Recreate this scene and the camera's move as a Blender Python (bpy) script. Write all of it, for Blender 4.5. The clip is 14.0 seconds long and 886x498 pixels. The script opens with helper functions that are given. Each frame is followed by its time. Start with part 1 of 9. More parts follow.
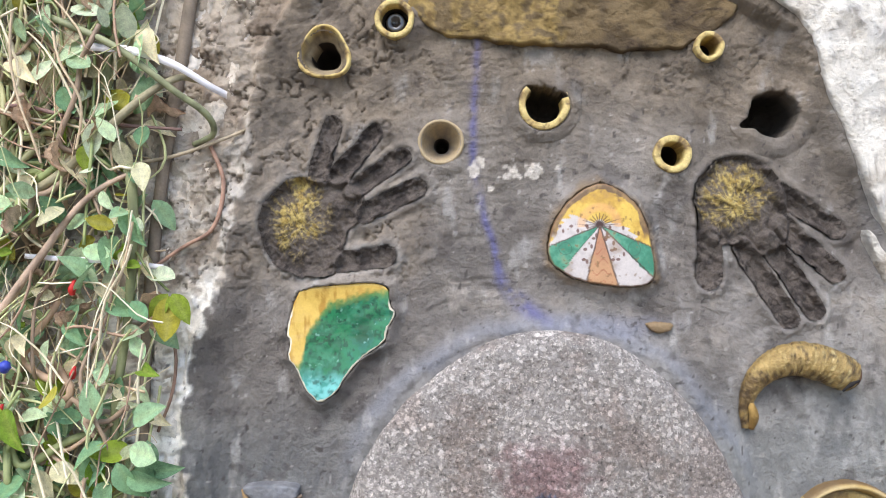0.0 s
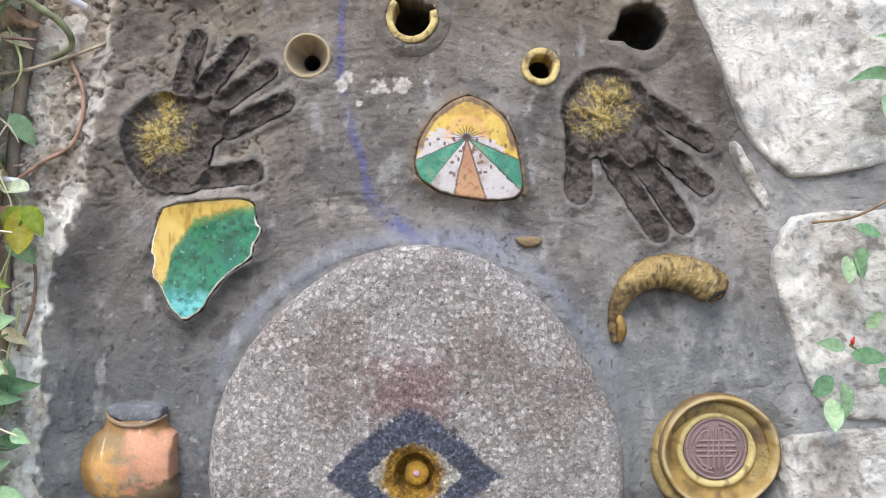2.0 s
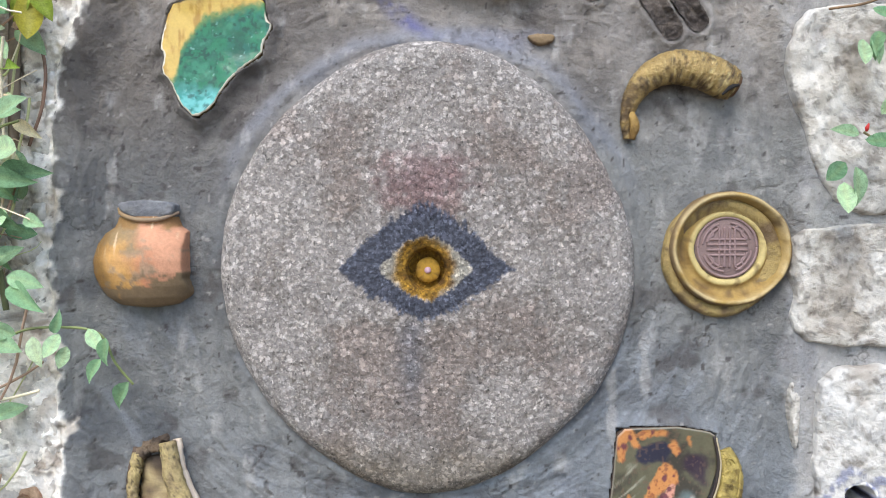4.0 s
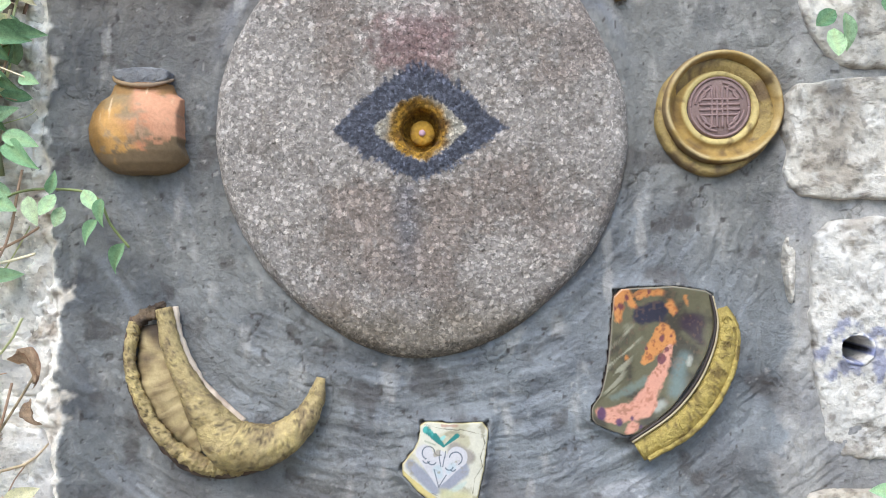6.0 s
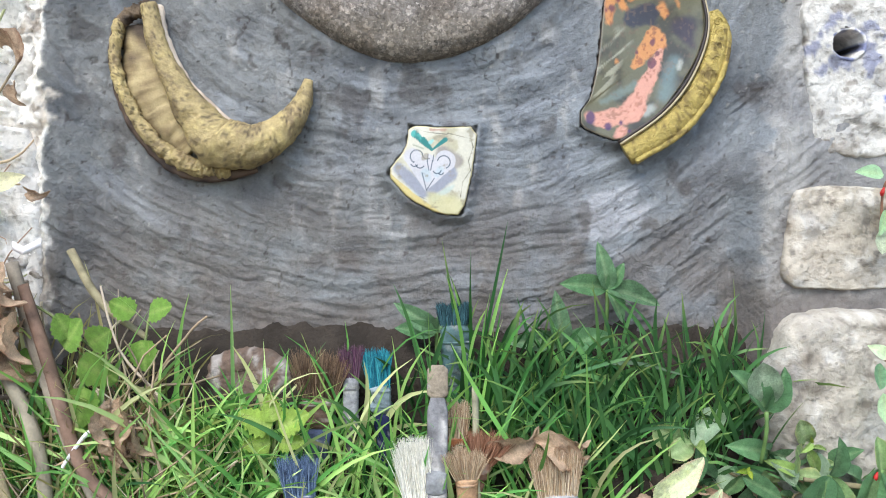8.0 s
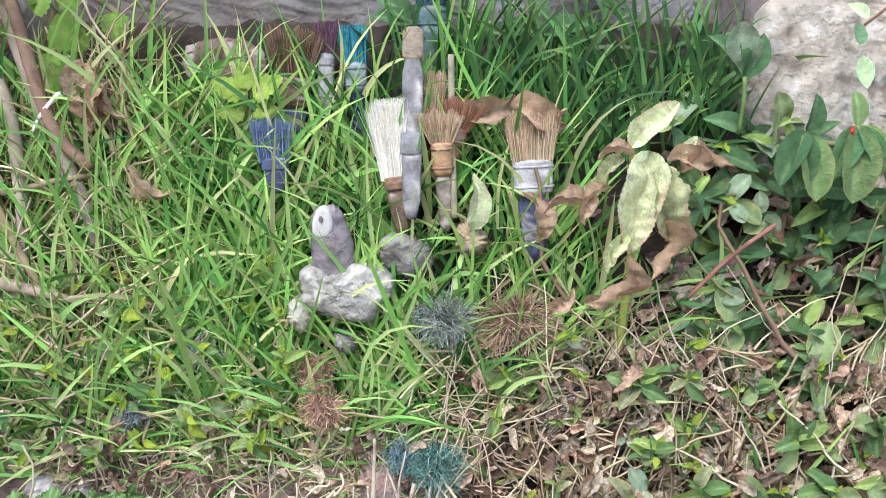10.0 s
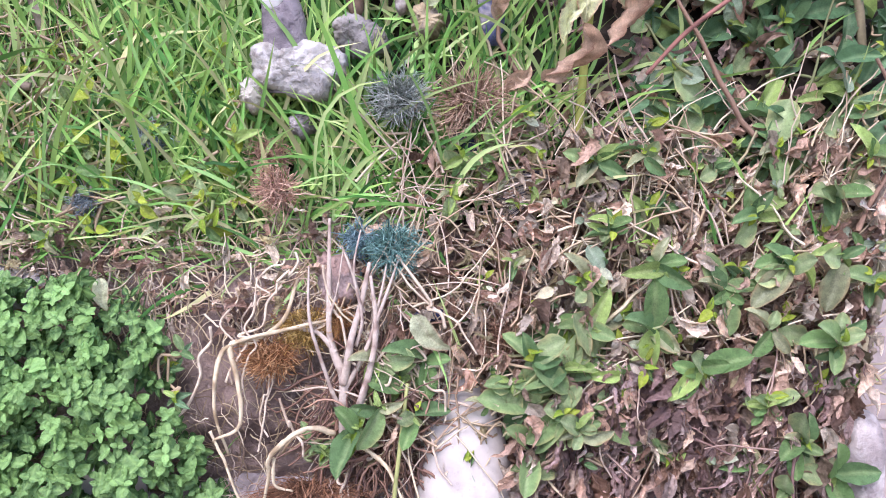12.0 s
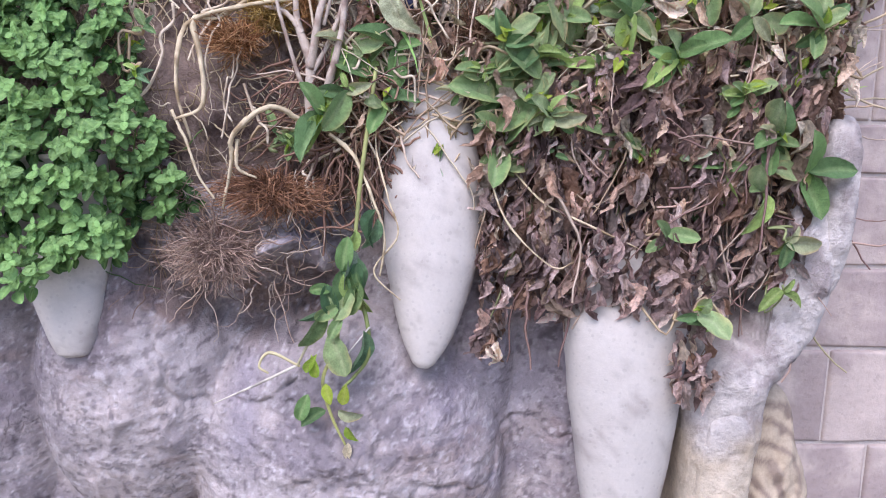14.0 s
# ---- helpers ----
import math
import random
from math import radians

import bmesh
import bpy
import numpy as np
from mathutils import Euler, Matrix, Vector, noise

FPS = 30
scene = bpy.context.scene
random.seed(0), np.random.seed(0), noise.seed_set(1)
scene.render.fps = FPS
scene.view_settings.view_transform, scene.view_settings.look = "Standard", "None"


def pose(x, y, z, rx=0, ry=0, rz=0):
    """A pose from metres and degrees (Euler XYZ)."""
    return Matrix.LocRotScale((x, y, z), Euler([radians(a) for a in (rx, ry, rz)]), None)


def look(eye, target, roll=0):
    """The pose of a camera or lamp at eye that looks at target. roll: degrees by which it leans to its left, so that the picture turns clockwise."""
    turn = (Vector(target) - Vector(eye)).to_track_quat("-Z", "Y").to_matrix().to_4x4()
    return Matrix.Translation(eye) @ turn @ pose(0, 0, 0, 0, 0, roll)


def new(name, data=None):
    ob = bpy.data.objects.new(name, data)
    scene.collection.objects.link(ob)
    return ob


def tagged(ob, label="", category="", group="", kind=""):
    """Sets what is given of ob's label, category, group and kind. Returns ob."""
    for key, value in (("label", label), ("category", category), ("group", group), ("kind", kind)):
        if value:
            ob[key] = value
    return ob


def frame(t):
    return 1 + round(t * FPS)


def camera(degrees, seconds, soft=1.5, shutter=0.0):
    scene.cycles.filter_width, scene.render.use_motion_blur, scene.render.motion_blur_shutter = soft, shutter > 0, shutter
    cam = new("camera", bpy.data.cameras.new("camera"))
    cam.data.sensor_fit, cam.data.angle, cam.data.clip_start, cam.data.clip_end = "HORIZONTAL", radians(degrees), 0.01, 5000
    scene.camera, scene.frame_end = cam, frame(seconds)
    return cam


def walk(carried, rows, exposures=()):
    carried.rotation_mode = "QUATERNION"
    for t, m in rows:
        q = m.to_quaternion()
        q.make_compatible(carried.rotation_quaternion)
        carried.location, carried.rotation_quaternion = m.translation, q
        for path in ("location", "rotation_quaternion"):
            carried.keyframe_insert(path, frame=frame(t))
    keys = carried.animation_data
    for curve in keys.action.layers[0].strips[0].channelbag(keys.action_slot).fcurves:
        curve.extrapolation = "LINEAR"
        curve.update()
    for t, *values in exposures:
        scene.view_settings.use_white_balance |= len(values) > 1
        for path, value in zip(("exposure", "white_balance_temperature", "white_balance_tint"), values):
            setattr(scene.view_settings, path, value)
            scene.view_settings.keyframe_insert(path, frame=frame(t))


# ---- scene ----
cam = camera(60.0, 14.0, soft=1.0)
PATH = [
    (0, (0.016, -0.784, 1.952), (-0.037, 1.215, 1.981), -0.0),
    (0.5, (0.038, -0.778, 1.942), (0.005, 1.221, 1.979), -0.0),
    (1, (0.069, -0.775, 1.934), (0.055, 1.224, 1.97), -0.0),
    (1.5, (0.11, -0.773, 1.905), (0.095, 1.227, 1.939), -0.3),
    (2, (0.132, -0.772, 1.867), (0.121, 1.228, 1.894), -0.4),
    (2.5, (0.142, -0.771, 1.825), (0.125, 1.228, 1.825), -0.6),
    (3, (0.142, -0.771, 1.789), (0.132, 1.229, 1.782), -0.5),
    (3.5, (0.139, -0.769, 1.746), (0.117, 1.231, 1.716), -0.3),
    (4, (0.122, -0.771, 1.697), (0.104, 1.228, 1.644), -0.3),
    (4.2, (0.118, -0.769, 1.674), (0.112, 1.23, 1.637), -0.7),
    (6.3, (0.124, -0.776, 1.518), (0.111, 1.224, 1.501), -1.2),
    (6.5, (0.12, -0.776, 1.494), (0.109, 1.223, 1.463), -1.3),
    (7, (0.121, -0.779, 1.424), (0.116, 1.22, 1.356), -1.6),
    (7.2, (0.124, -0.779, 1.396), (0.122, 1.219, 1.309), -1.4),
    (9.3, (0.126, -0.788, 1.133), (0.117, 1.206, 0.98), -0.1),
    (9.5, (0.13, -0.79, 1.106), (0.116, 1.202, 0.937), -0.2),
    (10, (0.142, -0.796, 1.019), (0.151, 1.193, 0.812), -0.2),
    (10.5, (0.162, -0.801, 0.956), (0.183, 1.187, 0.737), -0.4),
    (11, (0.179, -0.806, 0.877), (0.202, 1.177, 0.617), -0.3),
    (11.5, (0.177, -0.806, 0.861), (0.199, 1.176, 0.601), -0.2),
    (12, (0.172, -0.807, 0.846), (0.203, 1.174, 0.576), -0.6),
    (12.5, (0.199, -0.809, 0.82), (0.243, 1.169, 0.532), -0.8),
    (13, (0.205, -0.81, 0.774), (0.238, 1.162, 0.444), -0.9),
    (13.5, (0.187, -0.819, 0.678), (0.224, 1.153, 0.344), -0.4),
    (14, (0.194, -0.827, 0.611), (0.238, 1.138, 0.239), 0.9),
]
walk(cam, [(t, look(eye, target, roll)) for t, eye, target, roll in PATH], [(0.0, 1.62, 6550, 10), (2.5, 1.50, 6500, 9), (4.0, 1.52, 6500, 8), (7.0, 1.60, 6500, 6), (9.5, 1.74, 6500, 7), (10.5, 1.76, 6400, 20), (11.0, 1.86, 6250, 27), (12.5, 1.92, 6150, 32), (13.4, 1.76, 6200, 28), (14.0, 1.52, 6080, 27)])

# ---- light ----
SKY, SUN, TILT_SUN, TURN_SUN = 0.11, 1.3, 52.0, 200.0
world = bpy.data.worlds.new("overcast_sky")
scene.world = world
world.use_nodes = True
wn = world.node_tree.nodes
sky = wn.new("ShaderNodeTexSky")
sky.sky_type, sky.sun_disc = "NISHITA", False
sky.sun_elevation, sky.sun_rotation = radians(TILT_SUN), radians(TURN_SUN)
sky.air_density, sky.dust_density, sky.ozone_density = 1.0, 1.0, 1.0
world.node_tree.links.new(sky.outputs[0], wn["Background"].inputs[0])
wn["Background"].inputs[1].default_value = SKY
lamp = bpy.data.lights.new("sun", "SUN")
lamp.energy, lamp.angle, lamp.color = SUN, radians(36), (1.0, 0.98, 0.96)
sun = new("sun", lamp)
az = radians(TURN_SUN)
sun.matrix_world = look((2.5 * math.sin(az), 2.5 * math.cos(az), 1 + 2.5 * math.tan(radians(TILT_SUN))), (0, 0, 1))


# ---- small tools ----
def C(r, g, b, k=0.85):
    """A base colour from display values, 0 to 255."""
    return tuple(k * (v / 12.92 if v < 0.04045 else ((v + 0.055) / 1.055) ** 2.4) for v in (r / 255, g / 255, b / 255))


def lattice(i, j, s):
    n = (i * 374761393 + j * 668265263 + s * 144665 + 91) & 0xFFFFFFFF
    n = ((n ^ (n >> 13)) * 1274126177) & 0xFFFFFFFF
    return ((n ^ (n >> 16)) & 0xFFFF) / 65535.0


def grain(x, y, s=0):
    """Smooth noise on a lattice of step 1, from 0 to 1."""
    x, y = np.asarray(x, float), np.asarray(y, float)
    i, j = np.floor(x).astype(np.int64), np.floor(y).astype(np.int64)
    u, v = x - i, y - j
    u, v = u * u * (3 - 2 * u), v * v * (3 - 2 * v)
    a, b, c, d = lattice(i, j, s), lattice(i + 1, j, s), lattice(i, j + 1, s), lattice(i + 1, j + 1, s)
    return (a * (1 - u) + b * u) * (1 - v) + (c * (1 - u) + d * u) * v


def fbm(x, y, freq, octaves=4, s=0, gain=0.5):
    """Layered noise from about -1 to 1; freq in waves a metre."""
    out, amp, total = 0.0, 1.0, 0.0
    for n in range(octaves):
        out = out + amp * (2 * grain(np.asarray(x) * freq + 17.3 * n, np.asarray(y) * freq - 9.1 * n, s + n) - 1)
        total += amp
        amp *= gain
        freq *= 2.03
    return out / total


def ramp(x, a, b):
    t = np.clip((np.asarray(x, float) - a) / (b - a), 0, 1)
    return t * t * (3 - 2 * t)


def mix(a, b, t):
    t = np.asarray(t, float)[..., None]
    return np.asarray(a) * (1 - t) + np.asarray(b) * t


def mesh(name, verts, faces, material, parent=None, col=None, smooth=True):
    me = bpy.data.meshes.new(name)
    me.from_pydata([tuple(map(float, v)) for v in verts], [], [tuple(map(int, f)) for f in faces])
    if col is not None:
        layer = me.color_attributes.new("Col", "FLOAT_COLOR", "POINT")
        rgba = np.ones((len(verts), 4), np.float32)
        rgba[:, :3] = col
        layer.data.foreach_set("color", rgba.ravel())
    if smooth:
        me.polygons.foreach_set("use_smooth", np.ones(len(me.polygons), bool))
    me.materials.append(material)
    me.update()
    ob = new(name, me)
    if parent is not None:
        ob.parent = parent
    return ob


def part(name, bm, material, parent, label=""):
    me = bpy.data.meshes.new(name)
    bm.to_mesh(me)
    bm.free()
    me.polygons.foreach_set("use_smooth", np.ones(len(me.polygons), bool))
    me.materials.append(material)
    ob = new(name, me)
    ob.parent = parent
    return tagged(ob, label)


def thing(name, at=(0, 0, 0), label="", category="", group="", kind=""):
    ob = new(name)
    ob.location = at
    ob.empty_display_size = 0.02
    return tagged(ob, label, category, group, kind)


def sheet_faces(rows, cols, keep=None, wrap=False):
    r, c = np.meshgrid(np.arange(rows - 1), np.arange(cols if wrap else cols - 1), indexing="ij")
    d = (c + 1) % cols
    f = np.stack([r * cols + c, r * cols + d, (r + 1) * cols + d, (r + 1) * cols + c], -1)
    return f[keep] if keep is not None else f.reshape(-1, 4)


def outline(pts, n, smooth=1):
    """A closed outline, its corners cut, as n points at even steps."""
    p = np.asarray(pts, float)
    for _ in range(smooth):
        q = np.roll(p, -1, 0)
        p = np.stack([0.8 * p + 0.2 * q, 0.2 * p + 0.8 * q], 1).reshape(-1, 2)
    q = np.vstack([p, p[:1]])
    d = np.r_[0, np.cumsum(np.hypot(*np.diff(q, axis=0).T))]
    s = np.linspace(0, d[-1], n, endpoint=False)
    return np.stack([np.interp(s, d, q[:, 0]), np.interp(s, d, q[:, 1])], 1)


def inside(pts, x, z):
    x, z = np.asarray(x), np.asarray(z)
    hit = np.zeros(x.shape, bool)
    p = np.asarray(pts)
    for a, b in zip(p, np.roll(p, -1, 0)):
        cross = (a[1] > z) != (b[1] > z)
        hit ^= cross & (x < (b[0] - a[0]) * (z - a[1]) / (b[1] - a[1] + 1e-12) + a[0])
    return hit


def reach(pts, x, z):
    """Distance to a closed outline."""
    best = np.full(np.shape(x), 9.0)
    p = np.asarray(pts)
    for a, b in zip(p, np.roll(p, -1, 0)):
        e = b - a
        t = np.clip(((x - a[0]) * e[0] + (z - a[1]) * e[1]) / (e @ e + 1e-12), 0, 1)
        best = np.minimum(best, np.hypot(x - a[0] - t * e[0], z - a[1] - t * e[1]))
    return best


def capsule(x, z, a, b, ra, rb):
    """Distance to a finger-shaped form, negative inside."""
    e = np.subtract(b, a)
    t = np.clip(((x - a[0]) * e[0] + (z - a[1]) * e[1]) / (e @ e), 0, 1)
    return np.hypot(x - a[0] - t * e[0], z - a[1] - t * e[1]) - (ra + (rb - ra) * t)


def slab(name, pts, front, back, material, parent=None, paint=None, dome=0.0, edge=0.003, rough=0.0, freq=40, n=150, rings=26, cut=1, lean=(0, 0), side=None, s=0, jag=0.0, mid=None, holes=(), split=None):
    """A piece set in the wall: an outline in x and z, a front that may dome, lean and be rough, rounded edges and a side that goes back."""
    p = outline(pts, n, cut)
    c = np.array(mid) if mid is not None else p.mean(0)
    if jag:
        k = np.linspace(0, 1, n, endpoint=False) * 2 * np.pi
        wob = fbm(3 * np.cos(k), 3 * np.sin(k), 2.2, 4, s + 50) * jag
        p = p + (p - c) / np.linalg.norm(p - c, axis=1)[:, None] * wob[:, None]
    far = np.linalg.norm(p - c, axis=1)
    width = np.minimum(edge / far, 0.6)
    steps = [np.linspace(0.002, 1, rings)[:, None] * (1 - width)]
    steps += [1 - width * (1 - t) for t in (0.25, 0.5, 0.72, 0.88, 0.97, 1.0)]
    steps = np.vstack([np.broadcast_to(v, (len(np.atleast_2d(v)), n)) for v in map(np.atleast_2d, steps)])
    xz = c + (p - c)[None] * steps[..., None]
    d = np.clip((1 - steps) * far, 0, edge)
    y = front - dome * (1 - steps**2) + edge - np.sqrt(np.maximum(edge**2 - (edge - d) ** 2, 0))
    y = y + rough * fbm(xz[..., 0], xz[..., 1], freq, 5, s) + lean[0] * (xz[..., 0] - c[0]) + lean[1] * (xz[..., 1] - c[1])
    v = np.stack([xz[..., 0], y, xz[..., 1]], -1)
    last = v[-1].copy()
    last[:, 1] = back
    v = np.vstack([v.reshape(-1, 3), last])
    rows = len(steps) + 1
    col = None
    if paint is not None:
        col = paint(v[:, 0], v[:, 2], np.r_[((1 - steps) * far).ravel(), np.zeros(n)])
        if side is not None:
            col[-2 * n :] = side
    f = sheet_faces(rows, n, wrap=True)
    for hx, hz, hr in holes:
        m = v[f].mean(1)
        f = f[np.hypot(m[:, 0] - hx, m[:, 2] - hz) > hr]
    if split:
        root = thing(name) if parent is None else parent
        cut_at = (rows - 3) * n
        mesh(split[0], v[: cut_at + n], f[f.max(1) < cut_at + n], material, root, col[: cut_at + n])
        mesh(split[1], v[cut_at:], f[f.min(1) >= cut_at] - cut_at, material, root, col[cut_at:])
        return root
    return mesh(name, v, f, material, parent, col)


def lathe(name, profile, at, material, parent=None, n=56, wob=0.0, paint=None, s=0, squash=1.0, keep=None, lobes=0.0):
    """A form turned round the y axis through at; profile: radius and y."""
    k = np.linspace(0, 2 * np.pi, n, endpoint=False)
    pr = np.array(profile, float)
    w = 1 + wob * fbm(2 + np.cos(k), 2 + np.sin(k), 1.6, 3, s) + lobes * np.sin(3 * k + np.pi)
    x = at[0] + pr[:, :1] * np.cos(k) * w
    z = at[2] + pr[:, :1] * np.sin(k) * w * squash
    y = at[1] + pr[:, 1:] + 0 * x
    v = np.stack([x, y, z], -1).reshape(-1, 3)
    f = sheet_faces(len(pr), n, wrap=True)
    if keep is not None:
        f = f[keep(v[f].mean(1))]
    return mesh(name, v, f, material, parent, None if paint is None else paint(v))


def sweep(name, pts, radii, material, parent=None, n=14, flat=1.0, paint=None, steps=40, wob=0.0, s=0, caps=True, fine=0.0):
    """A tube along a smooth line through pts, with its radius at each."""
    p = np.array(pts, float)
    t = np.linspace(0, len(p) - 1, steps)
    i = np.clip(t.astype(int), 0, len(p) - 2)
    u = (t - i)[:, None]
    ext = np.vstack([2 * p[0] - p[1], p, 2 * p[-1] - p[-2]])
    a, b, c, d = ext[i], ext[i + 1], ext[i + 2], ext[i + 3]
    q = 0.5 * (2 * b + (c - a) * u + (2 * a - 5 * b + 4 * c - d) * u**2 + (3 * b - a - 3 * c + d) * u**3)
    r = np.interp(t, np.arange(len(p)), np.broadcast_to(radii, len(p)))
    tan = np.gradient(q, axis=0)
    tan /= np.linalg.norm(tan, axis=1)[:, None] + 1e-9
    up = np.array([0.02, -1.0, 0.03])
    sidev = np.cross(tan, up)
    sidev /= np.linalg.norm(sidev, axis=1)[:, None] + 1e-9
    out = np.cross(sidev, tan)
    k = np.linspace(0, 2 * np.pi, n, endpoint=False)
    rr = r[:, None] * (1 + wob * fbm(np.linspace(0, steps * 0.25, steps)[:, None] + 0 * k, 2 + np.cos(k)[None] + np.sin(2 * k)[None], 1.0, 3, s))
    if fine:
        rr = rr * (1 + fine * fbm(np.linspace(0, steps * 0.55, steps)[:, None] + 0 * k, 3 * np.cos(k)[None] + 5 * np.sin(k)[None], 1.0, 3, s + 40) - 1.6 * fine * ramp(np.abs(fbm(np.linspace(0, steps * 0.12, steps)[:, None] + 0 * k, 2 * np.cos(k)[None] + 3 * np.sin(k)[None], 1.0, 3, s + 44)), 0.09, 0.0))
    v = q[:, None] + rr[..., None] * (np.cos(k)[None, :, None] * sidev[:, None] + flat * np.sin(k)[None, :, None] * out[:, None])
    v = v.reshape(-1, 3)
    f = [tuple(x) for x in sheet_faces(steps, n, wrap=True)]
    if caps:
        f += [tuple(range(n))[::-1], tuple(range((steps - 1) * n, steps * n))]
    return mesh(name, v, f, material, parent, None if paint is None else paint(v, np.repeat(t / (len(p) - 1), n)))


# ---- materials ----
def surface(name, color=(0.3, 0.3, 0.3), attr=False, rough=0.85, metal=0.0, var=0.2, scale=25, fine=220, fvar=0.2, bump=0.6, depth=0.0015, pits=0.0, pscale=150, random_tint=0.0, spec=0.3, thin=0.0, rvar=0.1, stretch=(1, 1, 1), speck=0.0, sscale=330, tear=0.0, tscale=26, flake=0.0, kscale=80):
    """A worn surface: colour or painted colour, broken by two scales of noise, with relief and optional pits."""
    m = bpy.data.materials.new(name)
    m.use_nodes = True
    t, l = m.node_tree.nodes, m.node_tree.links
    b = t["Principled BSDF"]
    b.inputs["Roughness"].default_value, b.inputs["Metallic"].default_value = rough, metal
    b.inputs["Specular IOR Level"].default_value = spec
    where = t.new("ShaderNodeTexCoord")
    mp = t.new("ShaderNodeMapping")
    mp.inputs["Scale"].default_value = stretch
    l.new(where.outputs["Object"], mp.inputs[0])

    def noisy(sc, detail, rgh=0.55):
        n = t.new("ShaderNodeTexNoise")
        n.inputs["Scale"].default_value, n.inputs["Detail"].default_value, n.inputs["Roughness"].default_value = sc, detail, rgh
        l.new(mp.outputs[0], n.inputs["Vector"])
        return n.outputs[0]

    def math_node(op, a, bb, clip=False):
        n = t.new("ShaderNodeMath")
        n.operation, n.use_clamp = op, clip
        for k, v in enumerate((a, bb)):
            if isinstance(v, (int, float)):
                n.inputs[k].default_value = v
            else:
                l.new(v, n.inputs[k])
        return n.outputs[0]

    big, small = noisy(scale, 4), noisy(fine, 5, 0.7)
    f = math_node("ADD", math_node("MULTIPLY", math_node("SUBTRACT", big, 0.5), 2.6 * var), math_node("MULTIPLY", math_node("SUBTRACT", small, 0.5), 2.6 * fvar))
    if speck:
        cell = t.new("ShaderNodeTexVoronoi")
        cell.inputs["Scale"].default_value = sscale
        l.new(mp.outputs[0], cell.inputs["Vector"])
        sep = t.new("ShaderNodeSeparateColor")
        l.new(cell.outputs["Color"], sep.inputs[0])
        bit = math_node("POWER", sep.outputs[0], 1.6)
        f = math_node("ADD", f, math_node("MULTIPLY", math_node("SUBTRACT", bit, 0.38), speck))
    if random_tint:
        info = t.new("ShaderNodeObjectInfo")
        f = math_node("ADD", f, math_node("MULTIPLY", math_node("SUBTRACT", info.outputs["Random"], 0.5), 2 * random_tint))
    f = math_node("ADD", f, 1.0)
    height = math_node("ADD", math_node("MULTIPLY", big, 0.5), small)
    if speck:
        height = math_node("ADD", height, math_node("MULTIPLY", bit, 0.5))
    if tear:  # thin fissures, in patches
        rim = math_node("ABSOLUTE", math_node("SUBTRACT", noisy(tscale, 6, 0.6), 0.5), 0)
        fissure = math_node("MULTIPLY", math_node("SUBTRACT", 1.0, math_node("MULTIPLY", rim, 90.0), True), math_node("MULTIPLY", math_node("SUBTRACT", noisy(tscale * 0.5, 2), 0.56), 9.0, True))
        height = math_node("SUBTRACT", height, math_node("MULTIPLY", fissure, tear))
        f = math_node("SUBTRACT", f, math_node("MULTIPLY", fissure, 0.22))
    if flake:  # plates of clay with crisp edges
        plate = math_node("ADD", math_node("MULTIPLY", math_node("SUBTRACT", noisy(kscale, 5, 0.6), 0.5), 9.0), 0.5, True)
        height = math_node("ADD", height, math_node("MULTIPLY", plate, flake))
        f = math_node("ADD", f, math_node("MULTIPLY", math_node("SUBTRACT", plate, 0.5), 0.10))
    if pits:
        vo = t.new("ShaderNodeTexVoronoi")
        vo.inputs["Scale"].default_value = pscale
        l.new(mp.outputs[0], vo.inputs["Vector"])
        hole = math_node("MULTIPLY", math_node("LESS_THAN", vo.outputs["Distance"], math_node("MULTIPLY", big, 0.45)), pits)
        height = math_node("SUBTRACT", height, hole)
        f = math_node("SUBTRACT", f, math_node("MULTIPLY", hole, 0.25))
    sc = t.new("ShaderNodeVectorMath")
    sc.operation = "SCALE"
    if attr:
        at = t.new("ShaderNodeAttribute")
        at.attribute_name = "Col"
        l.new(at.outputs["Color"], sc.inputs[0])
    else:
        sc.inputs[0].default_value = color[:3]
    l.new(f, sc.inputs["Scale"])
    l.new(sc.outputs[0], b.inputs["Base Color"])
    if bump:
        bu = t.new("ShaderNodeBump")
        bu.inputs["Strength"].default_value, bu.inputs["Distance"].default_value = bump, depth
        l.new(height, bu.inputs["Height"])
        l.new(bu.outputs[0], b.inputs["Normal"])
    if rvar:
        l.new(math_node("ADD", math_node("MULTIPLY", math_node("SUBTRACT", small, 0.5), 2 * rvar), rough), b.inputs["Roughness"])
    if thin:
        tr, mx = t.new("ShaderNodeBsdfTranslucent"), t.new("ShaderNodeMixShader")
        l.new(sc.outputs[0], tr.inputs["Color"])
        mx.inputs[0].default_value = thin
        l.new(b.outputs[0], mx.inputs[1])
        l.new(tr.outputs[0], mx.inputs[2])
        l.new(mx.outputs[0], t["Material Output"].inputs[0])
    return m


CEMENT = surface("grey_cement", attr=True, rough=0.86, var=0.16, scale=22, fine=190, fvar=0.28, bump=1.0, depth=0.0024, pits=0.4, pscale=100, speck=0.05, sscale=600, tear=0.7, tscale=17, flake=0.22, kscale=70, rvar=0.2, spec=0.4)
LIMESTONE = surface("limestone", attr=True, rough=0.92, var=0.18, scale=26, fine=170, fvar=0.26, bump=1.0, depth=0.0020, pits=0.8, pscale=130, tear=0.6, tscale=13, flake=0.45, kscale=55)


